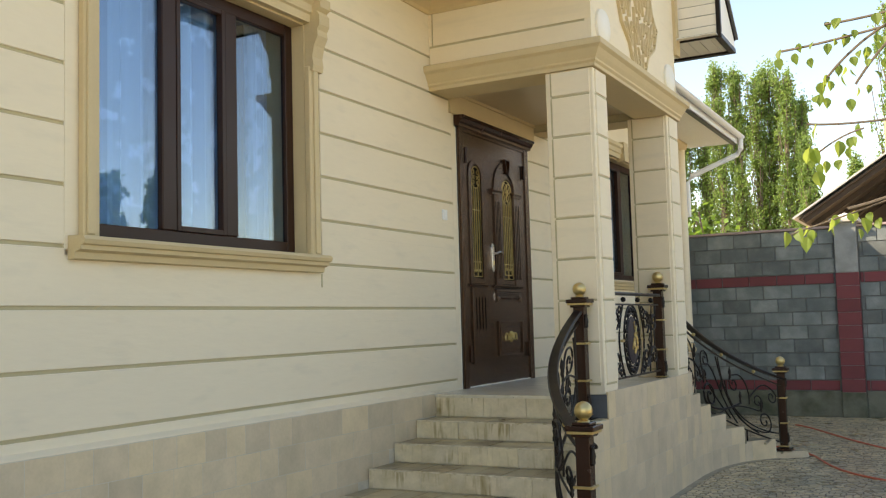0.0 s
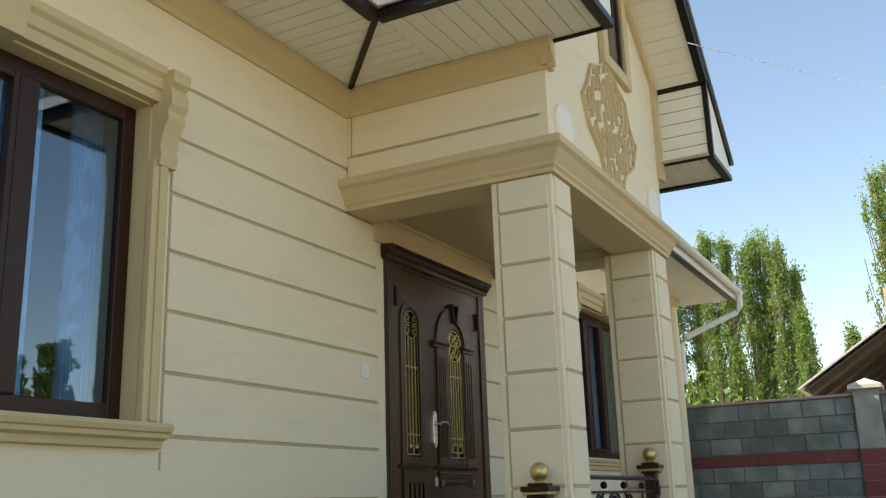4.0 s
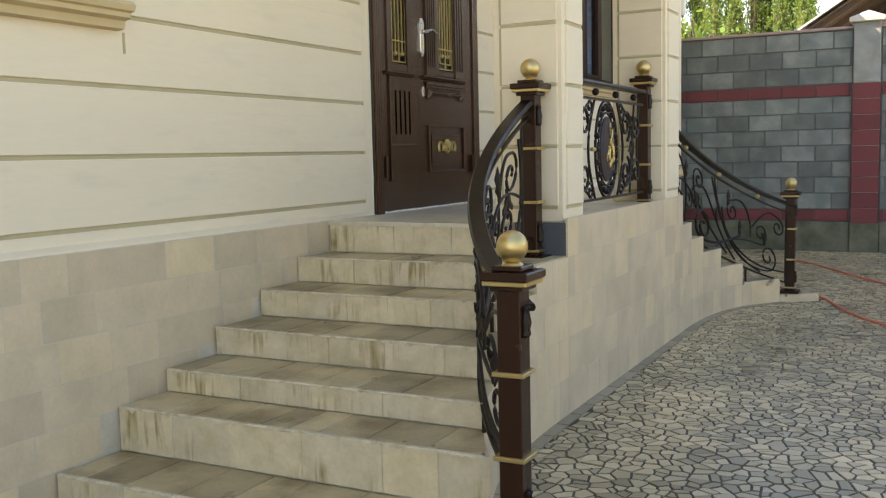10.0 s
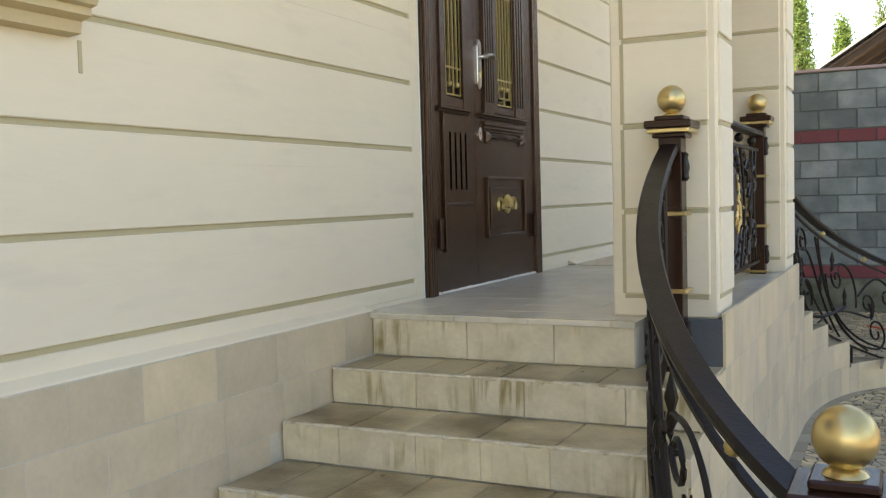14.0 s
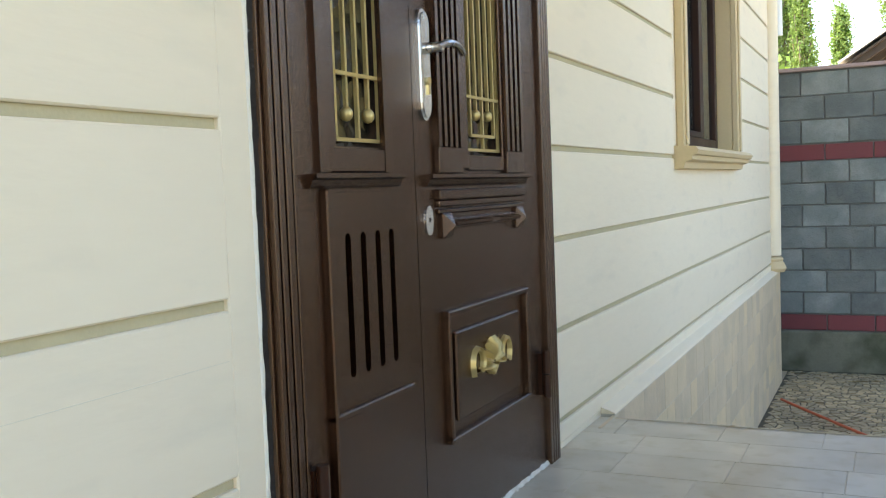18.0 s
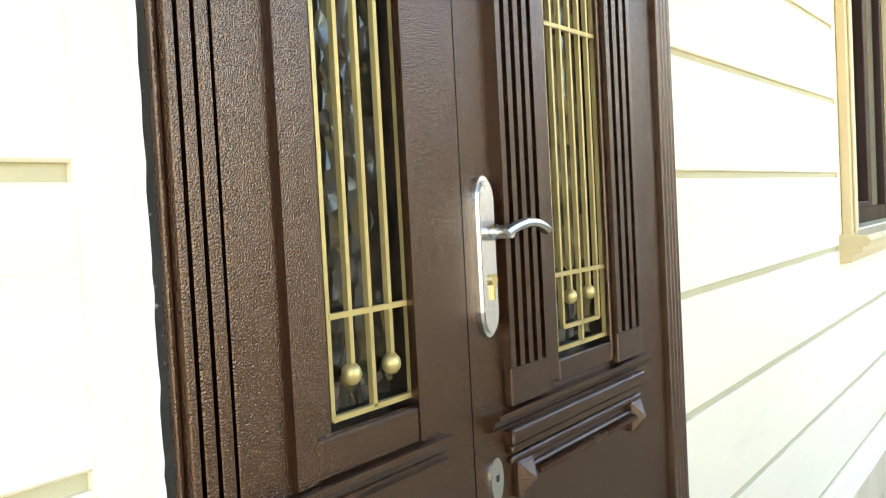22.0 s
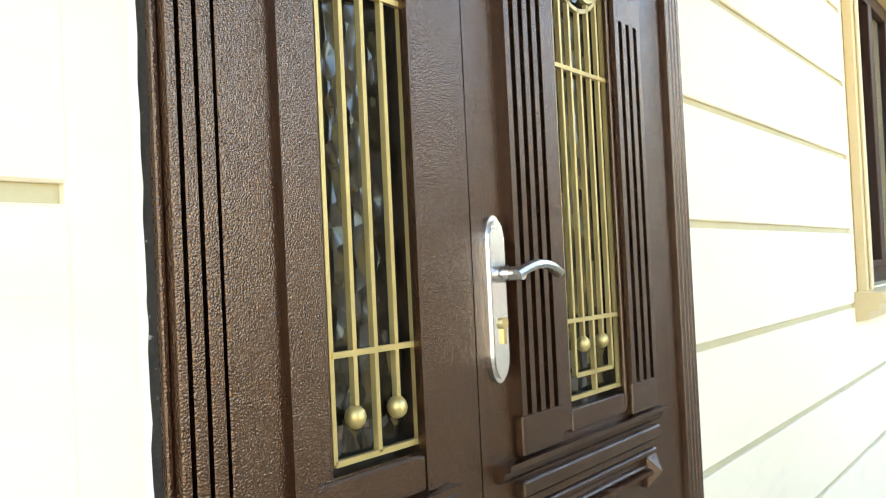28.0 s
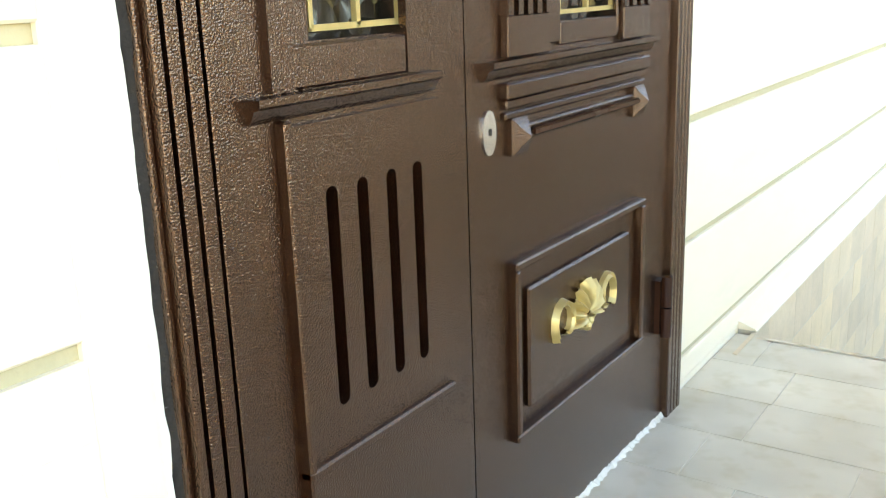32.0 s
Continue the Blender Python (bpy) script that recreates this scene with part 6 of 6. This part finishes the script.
        iron([P(c + s * (0.21 + 0.12 * math.sin(math.pi * k / 16)), zc - 0.29 + 0.58 * k / 16) for k in range(17)])
        iron([P(c + s * (0.30 + 0.26 * math.sin(math.pi * k / 16) ** 0.8), zc - 0.27 + 0.54 * k / 16) for k in range(17)])
        for dz, st, wy in ((0.15, -1.2, 1), (-0.15, 1.2, -1)):
            iron(spiral(0.40, dz, 0.105, 1.5, st, wy), 0.010)
            iron(spiral(0.62, dz, 0.095, 1.4, math.pi + st * 0.5, wy), 0.010)
            iron(spiral(0.30, dz * 1.6, 0.05, 1.3, st, -wy))
        iron([P(c + s * (0.48 + 0.10 * k / 12), zc - 0.28 + 0.56 * k / 12) for k in range(13)], 0.007)
        iron([P(c + s * (0.70 - 0.06 * math.sin(math.pi * k / 12)), zc - 0.28 + 0.56 * k / 12) for k in range(13)], 0.007)
        for dz in (-0.16, 0.0, 0.16):
            b = bmesh.new()
            q = P(c + s * 0.50, zc + dz)
            prism(b, [(q.y + a, q.z + bb) for a, bb in ((-0.05, -0.02), (-0.01, -0.012), (0.0, -0.045), (0.012, -0.01), (0.05, 0.0), (0.012, 0.012), (0.0, 0.05), (-0.012, 0.012))], "x", q.x - 0.004, q.x + 0.004)
            part("iron_leaf", b, IRON, r)
    return r


porch_rail()


# ---- boundary wall ----
FY = 14.93
fence = tagged(part("boundary_wall", boxes((-9.0, FY + 0.012, 0.0, 9.0, FY + 0.19, 2.73)), BLOCKJOINT), "grey concrete-block boundary wall with red bands", "wall", kind="structure")
part("concrete_footing", boxes((-9.0, FY - 0.05, 0.0, -1.58, FY + 0.012, 0.375), (-1.25, FY - 0.05, 0.0, 9.0, FY + 0.012, 0.375), bevel=0.01), MOSSY, fence, "stained mossy concrete footing")
part("coping", boxes((-9.0, FY - 0.03, 2.73, 9.0, FY + 0.22, 2.765), bevel=0.006), COPING, fence)
levels = [(0.378, 0.150, 1)] + [(0.530 + 0.199 * k, 0.199, 0) for k in range(7)] + [(1.923, 0.152, 1)] + [(2.077 + 0.215 * k, 0.215, 0) for k in range(3)]
rf = random.Random(11)
for k, (z, h, red) in enumerate(levels):
    x = -5.2 + (0.2 if k % 2 else 0.0)
    while x < 1.4:
        w = 0.40
        if not (x + w > -1.57 and x < -1.26):
            piece("red_block" if red else "block", (w - 0.012, 0.02, h - 0.012), REDBLOCK if red else BLOCK, fence, (x + w / 2, FY + 0.006 + rf.uniform(-0.003, 0.003), z + h / 2), 0.004)
        else:
            a, b = (x, min(x + w, -1.575)), (max(x, -1.255), x + w)
            for p, q in (a, b):
                if q - p > 0.03:
                    piece("red_block" if red else "block", (q - p - 0.012, 0.02, h - 0.012), REDBLOCK if red else BLOCK, fence, ((p + q) / 2, FY + 0.006, z + h / 2), 0.004)
        x += w
post = thing("wall_pier", "red and grey concrete pier with a white cap", "pier", (-1.415, FY, 0.0), kind="structure")
part("joint_core", boxes((-0.150, -0.084, 0.36, 0.150, 0.10, 2.075)), CEMENT, post)
for k in range(9):
    part("red_block", boxes((-0.155, -0.09, 0.362 + 0.1905 * k, 0.155, 0.102, 0.5475 + 0.1905 * k), bevel=0.005), REDBLOCK, post)
part("footing", boxes((-0.165, -0.10, 0.0, 0.165, 0.10, 0.36), bevel=0.01), MOSSY, post)
part("grey_shaft", boxes((-0.150, -0.085, 2.075, 0.150, 0.10, 2.80), bevel=0.008), CEMENT, post)
bm = bmesh.new()
box(bm, -0.20, -0.14, 2.80, 0.20, 0.26, 2.86, 0.008)
v = [bm.verts.new((a * 0.19, 0.06 + b * 0.19, 2.858)) for a, b in ((-1, -1), (1, -1), (1, 1), (-1, 1))]
t = bm.verts.new((0, 0.06, 2.95))
for k in range(4):
    bm.faces.new((v[k], v[(k + 1) % 4], t))
part("cap", bm, CAPSTONE, post)

# ---- barn behind the boundary wall ----
barn = thing("barn", "weathered timber barn with an open gable roof", "barn", (-0.03, 28.2, -1.138))
barn.scale = (1.72, 1.72, 1.72)
part("wall", boxes((-1.3, -0.9, 0.662, 5.0, -0.75, 2.62), (-1.3, -0.75, 0.662, -1.15, 5.0, 2.62), (-1.15, 4.85, 0.662, 5.0, 5.0, 5.4), (4.85, -0.75, 0.662, 5.0, 4.85, 5.4)), LIMEWASH, barn)
bm = bmesh.new()
sweep(bm, [(-2.05, 1.6, 2.90), (2.6, 1.6, 5.92)], [(-3.5, -0.012), (3.5, -0.012), (3.5, 0.012), (-3.5, 0.012)])
part("roof_slope", bm, BARNROOF, barn)
bm = bmesh.new()
sweep(bm, [(2.6, 1.6, 5.92), (5.4, 1.6, 4.1)], [(-3.5, -0.012), (3.5, -0.012), (3.5, 0.012), (-3.5, 0.012)])
part("roof_slope", bm, BARNROOF, barn)
# dark board added under the slope to keep its underside in shade
bm = bmesh.new()
sweep(bm, [(-1.98, 1.6, 2.90), (2.6, 1.6, 5.875)], [(-3.46, -0.030), (3.46, -0.030), (3.46, -0.010), (-3.46, -0.010)])
part("underside_shade_board", bm, WOOD, barn)
for y in (-1.75, -0.9, 0.0, 0.9, 1.8):
    bm = bmesh.new()
    sweep(bm, [(-1.95, y, 2.93), (2.6, y, 5.89)], [(-0.03, -0.11), (0.03, -0.11), (0.03, -0.012), (-0.03, -0.012)])
    part("rafter", bm, WOOD, barn)
for x in (-0.72, 0.55):
    part("strut", boxes((x - 0.04, -0.98, 2.62, x + 0.04, -0.90, 3.63 + 0.65 * (x + 0.72)), bevel=0.005), WOOD, barn)
part("tie_beam", boxes((-1.9, -1.0, 2.74, 4.9, -0.90, 2.86), bevel=0.005), WOOD, barn)


# ---- trees ----
def leaf_cloud(name, places, size, mat, parent, seed, tris=2):
    """Many small leaves as one crown. places: centres; size: leaf length."""
    rg = np.random.default_rng(seed)
    n = len(places)
    c = np.array(places)
    a, b = rg.normal(size=(n, 3)), rg.normal(size=(n, 3))
    a[:, 2] *= 1.3
    a /= np.linalg.norm(a, axis=1)[:, None]
    b -= a * (a * b).sum(1)[:, None]
    b /= np.linalg.norm(b, axis=1)[:, None]
    s = size * rg.uniform(0.6, 1.3, (n, 1))
    v = np.stack([c - a * s * 0.5, c + b * s * 0.34, c + a * s * 0.5, c - b * s * 0.34], 1).reshape(-1, 3)
    me = bpy.data.meshes.new(name)
    me.from_pydata(v.tolist(), [], [(4 * k, 4 * k + 1, 4 * k + 2, 4 * k + 3) for k in range(n)])
    me.materials.append(mat)
    ob = new(name, me)
    ob.parent = parent
    return ob


def poplar(x, y, h, r, seed, mat=POPLAR, leaf=0.070, count=11500, size=1.0, label="tall slender poplar in full summer leaf"):
    rg = random.Random(seed)
    tree = thing("poplar_tree", label, "tree", (x, y, 0), "poplars")
    tree.scale = (size, size, size)
    h, r = h / size, r / size
    bm = bmesh.new()
    tube(bm, [(0, 0, 0), (0.03, 0.02, h * 0.4), (0.0, 0.05, h * 0.93)], 0.10, 8)
    for v in bm.verts:
        f = 1.5 - 1.35 * v.co.z / h
        v.co.x *= f
        v.co.y *= f
    part("trunk", bm, BARK, tree, smooth=True)
    places, limbs = [], bmesh.new()
    for k in range(64):
        z0 = h * (0.10 + 0.80 * k / 64)
        a = rg.uniform(0, 2 * math.pi)
        prof = min(1.0, 0.55 + 1.6 * (z0 / h)) * (1 - max(0, z0 / h - 0.55) / 0.55) ** 0.7
        reach = r * prof * rg.uniform(0.6, 1.1)
        up = h * rg.uniform(0.16, 0.26)
        tip = Vector((reach * math.cos(a), reach * math.sin(a), min(z0 + up, h)))
        pts = bezier([(0, 0, z0), (tip.x * 0.8, tip.y * 0.8, z0 + up * 0.3), tip], 6)
        tube(limbs, pts, 0.009, 4)
        for clump in range(5):
            t = rg.random() ** 0.6
            p = pts[min(int(t * 6), 5)].lerp(pts[min(int(t * 6) + 1, 6)], t * 6 % 1)
            p = p + Vector((rg.gauss(0, 0.05), rg.gauss(0, 0.05), rg.gauss(0, 0.08)))
            s = rg.uniform(0.03, 0.075)
            for q in range(count // 320):
                places.append((p.x + rg.gauss(0, s), p.y + rg.gauss(0, s), p.z + rg.gauss(0, s * 2.2)))
    part("branchwork", limbs, BARK, tree)
    leaf_cloud("crown", places, leaf, mat, tree, seed)
    return tree


for k, (x, y, h, r, size) in enumerate(((-14.8, 50.9, 13.6, 0.76, 1.90), (-13.3, 50.0, 12.8, 0.68, 1.90), (-12.2, 49.0, 12.3, 0.61, 1.90), (-11.2, 49.6, 12.4, 0.46, 1.90), (-10.3, 49.0, 14.0, 0.47, 1.90), (-9.4, 49.0, 13.8, 0.49, 1.90), (-8.5, 49.0, 13.2, 0.61, 1.90), (-7.9, 49.6, 13.8, 0.61, 1.90), (-7.1, 49.0, 13.3, 0.68, 1.90), (-6.5, 49.8, 11.9, 0.53, 1.90), (-5.9, 46.8, 9.5, 0.43, 1.81), (-5.2, 63.1, 10.7, 0.49, 2.46), (-2.2, 50.6, 16.4, 1.00, 2.00))):
    poplar(x, y, h, r, 20 + k, size=size)


def bush(x, y, h, r, seed):
    rg = random.Random(seed)
    b = thing("bush", "bright green leafy bush behind the boundary wall", "bush", (x, y, 0), "bushes")
    bm, places = bmesh.new(), []
    for k in range(16):
        a = rg.uniform(0, 6.28)
        tip = Vector((r * rg.uniform(0.3, 1) * math.cos(a), r * rg.uniform(0.3, 1) * math.sin(a), h * rg.uniform(0.6, 1.0)))
        pts = bezier([(0, 0, 0), (tip.x * 0.3, tip.y * 0.3, tip.z * 0.6), tip], 6)
        tube(bm, pts, 0.02, 5)
        for q in range(90):
            t = 0.35 + 0.65 * rg.random()
            p = pts[min(int(t * 6), 5)].lerp(pts[min(int(t * 6) + 1, 6)], t * 6 % 1)
            places.append((p.x + rg.gauss(0, 0.22), p.y + rg.gauss(0, 0.22), p.z + rg.gauss(0, 0.2)))
    part("branchwork", bm, BARK, b)
    leaf_cloud("foliage", places, 0.15, BUSHLEAF, b, seed)


bush(-5.3, 21.0, 4.0, 0.9, 61)
bush(-4.5, 20.5, 3.7, 0.8, 62)
bush(-6.3, 21.5, 4.2, 1.0, 63)


# fruit tree whose twigs hang into view over the courtyard
def fruit_tree():
    base = Vector((1.9, 2.9, 0.0))
    tree = thing("apricot_tree", "apricot tree with bright leaves over the courtyard", "tree", base)
    bm = bmesh.new()
    tube(bm, [(0, 0, 0), (0.05, 0, 1.0), (-0.05, 0.05, 1.9), (-0.2, 0.0, 2.6), (-0.25, 0.05, 3.4)], 0.08, 10)
    part("trunk", bm, BARK, tree, smooth=True)
    rg = random.Random(17)
    shapes = []
    for k in range(4):
        b = bmesh.new()
        bend = 0.10 + 0.07 * k
        mid = [b.verts.new((u * 0.040, 0, -bend * 0.040 * u * u)) for u in (0.0, 0.25, 0.5, 0.75, 1.0)]
        for s in (1, -1):
            rim = [b.verts.new((u * 0.040, s * w * 0.040, -bend * 0.040 * u * u + 0.012 * w)) for u, w in ((0.12, 0.24), (0.36, 0.37), (0.62, 0.30), (0.86, 0.10))]
            b.faces.new((mid[0], rim[0], mid[1]))
            b.faces.new((mid[1], rim[0], rim[1], mid[2]))
            b.faces.new((mid[2], rim[1], rim[2], mid[3]))
            b.faces.new((mid[3], rim[2], rim[3], mid[4]))
        me = bpy.data.meshes.new("leaf")
        b.to_mesh(me)
        b.free()
        me.materials.append(NEARLEAF)
        shapes.append(me)

    def twig(pts, leaves, r=0.0035):
        ps = bezier([Vector(p) - base for p in pts], 14)
        b = bmesh.new()
        tube(b, ps, r, 5)
        part("twig", b, BARK, tree)
        for k in range(leaves):
            t = 0.12 + 0.88 * k / max(leaves - 1, 1)
            i = min(int(t * 14), 13)
            p = ps[i].lerp(ps[i + 1], t * 14 - i)
            ob = new("leaf", shapes[rg.randrange(4)])
            ob.parent = tree
            ob.location = p + Vector((rg.uniform(-0.025, 0.025), rg.uniform(-0.03, 0.03), rg.uniform(-0.035, 0.015)))
            ob.rotation_euler = (rg.uniform(-0.9, 0.9), rg.uniform(0.8, 2.0), -1.57 + rg.uniform(-1.1, 1.1))
            s = rg.uniform(0.6, 0.98)
            ob.scale = (s, s, s)

    hub = (1.75, 2.95, 2.5)
    twig([hub, (1.0, 2.7, 2.55), (0.4, 2.45, 2.33), (0.03, 2.36, 2.11)], 8, 0.008)
    # crown above the trunk
    limbs, places = bmesh.new(), []
    for k in range(14):
        a = 2 * math.pi * k / 14 + rg.uniform(-0.2, 0.2)
        tip = Vector((-0.15 + 1.0 * math.cos(a) * rg.uniform(0.5, 1.0), 1.1 * math.sin(a) * rg.uniform(0.5, 1.0), rg.uniform(3.0, 4.4)))
        pts = bezier([(-0.2, 0.0, 2.5), (tip.x * 0.5 - 0.1, tip.y * 0.5, 3.0), tip], 6)
        tube(limbs, pts, 0.016, 5)
        for q in range(230):
            t = 0.3 + 0.7 * rg.random()
            p = pts[min(int(t * 6), 5)].lerp(pts[min(int(t * 6) + 1, 6)], t * 6 % 1)
            places.append((p.x + rg.gauss(0, 0.16), p.y + rg.gauss(0, 0.16), p.z + rg.gauss(0, 0.16)))
    part("branchwork", limbs, BARK, tree)
    leaf_cloud("crown", places, 0.06, NEARLEAF, tree, 19)
    return tree, twig


tree, twig = fruit_tree()
up = (0.42, 2.62, 2.34)
twig([(1.75, 2.95, 2.5), (1.0, 2.75, 2.5), up], 6, 0.007)
twig([up, (0.15, 2.66, 2.30), (-0.12, 2.68, 2.26), (-0.27, 2.70, 2.27)], 18)
twig([up, (0.05, 2.66, 2.24), (-0.25, 2.70, 2.22), (-0.385, 2.72, 2.22)], 22)
twig([(-0.12, 2.68, 2.24), (-0.20, 2.68, 2.20), (-0.27, 2.68, 2.13), (-0.29, 2.68, 2.09)], 18)
twig([(-0.05, 2.66, 2.25), (-0.14, 2.66, 2.18), (-0.20, 2.66, 2.09)], 12)
twig([up, (0.10, 2.64, 2.18), (-0.08, 2.62, 2.02), (-0.13, 2.62, 1.92)], 13)
mid = (0.45, 2.30, 2.02)
twig([(1.75, 2.95, 2.3), (0.9, 2.5, 2.2), mid], 5, 0.006)
twig([mid, (0.1, 2.2, 1.90), (-0.15, 2.15, 1.885), (-0.26, 2.15, 1.905)], 5, 0.0025)
twig([(-0.15, 2.16, 1.885), (-0.22, 2.15, 1.87), (-0.25, 2.17, 1.83), (-0.265, 2.18, 1.84)], 12, 0.002)
twig([mid, (0.2, 2.3, 1.84), (-0.12, 2.28, 1.745), (-0.20, 2.26, 1.73)], 7)
twig([(-0.12, 2.28, 1.745), (-0.20, 2.27, 1.715), (-0.27, 2.26, 1.70), (-0.32, 2.25, 1.68)], 13, 0.002)

# ---- garden hose on the paving ----
bm = bmesh.new()
pts = bezier([(-2.05, 13.65, 0.013), (-1.75, 13.4, 0.013), (-1.4, 12.4, 0.013), (-0.95, 11.6, 0.013), (-0.4, 10.9, 0.013), (0.2, 10.4, 0.013)], 30)
tube(bm, pts, 0.011, 8)
tagged(part("garden_hose", bm, HOSE, smooth=True), "orange rubber garden hose lying on the paving", "hose")
bm = bmesh.new()
tube(bm, bezier([(-3.47, 13.62, 0.013), (-2.85, 12.66, 0.013), (-1.85, 11.20, 0.013), (-1.52, 10.93, 0.013)], 16) + bezier([(-1.50, 10.86, 0.013), (-1.40, 10.75, 0.013), (-1.25, 10.15, 0.013), (-1.10, 9.55, 0.013), (-0.70, 9.25, 0.013), (0.2, 9.0, 0.013)], 26), 0.011, 8)
tagged(part("garden_hose", bm, HOSE, smooth=True), "orange rubber garden hose running past the lowest step", "hose")

# ---- other side of the courtyard, seen only in the glass ----
tagged(part("courtyard_wall", boxes((9.0, -12.0, 0.0, 9.2, 15.1, 2.3)), BLOCK), "grey block wall across the courtyard", "wall", kind="structure")
pole = thing("utility_pole", "white painted pole across the courtyard", "pole", (8.2, 13.6, 0))
bm = bmesh.new()
lathe(bm, [(0.07, 0.0), (0.06, 3.6), (0.04, 3.62)], (0, 0, 0), 12)
part("shaft", bm, WHITE, pole, smooth=True)
for k, (x, y, h, r) in enumerate(((12.5, 7.6, 4.4, 0.55), (12.9, 9.2, 5.0, 0.5), (13.0, 10.5, 5.6, 0.6), (13.2, 13.0, 5.0, 0.5), (12.8, 17.0, 5.2, 0.6), (13.1, 18.6, 5.8, 0.5), (13.5, 21.0, 6.0, 0.6))):
    poplar(x, y, h, r, 80 + k, count=3200, leaf=0.22)

# ---- cable from the gable across the sky ----
bm = bmesh.new()
tube(bm, bezier([(FRONT + 0.02, 8.48, 4.86), (-1.22, 14.6, 6.80), (-0.1, 25.0, 10.4)], 20), 0.0045, 5)
tagged(part("overhead_cable", bm, WHITE), "thin pale cable from the gable", "cable")

# ---- broken-marble paving ----
def chips(x0, x1, y0, y1, cell, seed):
    """Cells of a jittered grid, each shrunk for its joint."""
    rg = random.Random(seed)
    nx, ny = int((x1 - x0) / cell), int((y1 - y0) / cell)
    pt = {(i, j): (x0 + (i + 0.5 + rg.uniform(-0.46, 0.46)) * cell, y0 + (j + 0.5 + rg.uniform(-0.46, 0.46)) * cell) for i in range(-2, nx + 2) for j in range(-2, ny + 2)}
    for key in list(pt):
        if rg.random() < 0.24:
            del pt[key]
    for i in range(nx):
        for j in range(ny):
            if (i, j) not in pt:
                continue
            cx, cy = pt[i, j]
            poly = [(cx - 1.3 * cell, cy - 1.3 * cell), (cx + 1.3 * cell, cy - 1.3 * cell), (cx + 1.3 * cell, cy + 1.3 * cell), (cx - 1.3 * cell, cy + 1.3 * cell)]
            for a in range(-2, 3):
                for b in range(-2, 3):
                    q = pt.get((i + a, j + b))
                    if q is None or (a == 0 and b == 0):
                        continue
                    dx, dy = q[0] - cx, q[1] - cy
                    L = math.hypot(dx, dy)
                    lim = L / 2 - 0.0056
                    dx, dy = dx / L, dy / L
                    out = []
                    for k in range(len(poly)):
                        p, r = poly[k], poly[(k + 1) % len(poly)]
                        dp = (p[0] - cx) * dx + (p[1] - cy) * dy - lim
                        dr = (r[0] - cx) * dx + (r[1] - cy) * dy - lim
                        if dp <= 0:
                            out.append(p)
                        if (dp < 0) != (dr < 0):
                            t = dp / (dp - dr)
                            out.append((p[0] + (r[0] - p[0]) * t, p[1] + (r[1] - p[1]) * t))
                    poly = out
                    if len(poly) < 3:
                        break
                if len(poly) < 3:
                    break
            if len(poly) >= 3:
                yield cx, cy, poly


verts, faces, single = [], [], 0
for cx, cy, poly in chips(-3.52, 1.68, -2.95, 14.9, 0.053, 5):
    if cx < outer(cy) + 0.045 and 4.45 < cy < mirror(4.65):
        continue
    if cy < 4.45 and cx < -3.45:
        continue
    z = 0.007 + 0.002 * math.sin(cx * 91 + cy * 57)
    if -1.9 < cx < -0.9 and 5.7 < cy < 9.2 and single < 300:
        b = bmesh.new()
        prism(b, [(p[0] - cx, p[1] - cy) for p in poly], "z", -0.004, z)
        ob = part("paving_chip", b, MOSAIC, paving)
        ob.location = (cx, cy, 0)
        single += 1
        continue
    n0, m = len(verts), len(poly)
    verts += [(p[0], p[1], z) for p in poly] + [(p[0], p[1], -0.004) for p in poly]
    faces.append(tuple(range(n0, n0 + m)))
    faces += [(n0 + k, n0 + m + k, n0 + m + (k + 1) % m, n0 + (k + 1) % m) for k in range(m)]
me = bpy.data.meshes.new("paving_chips")
me.from_pydata(verts, [], faces)
me.materials.append(MOSAIC)
ob = new("paving_chips", me)
ob.parent = paving
tagged(ob, "broken pale marble chips set in dark cement", kind="stuff")
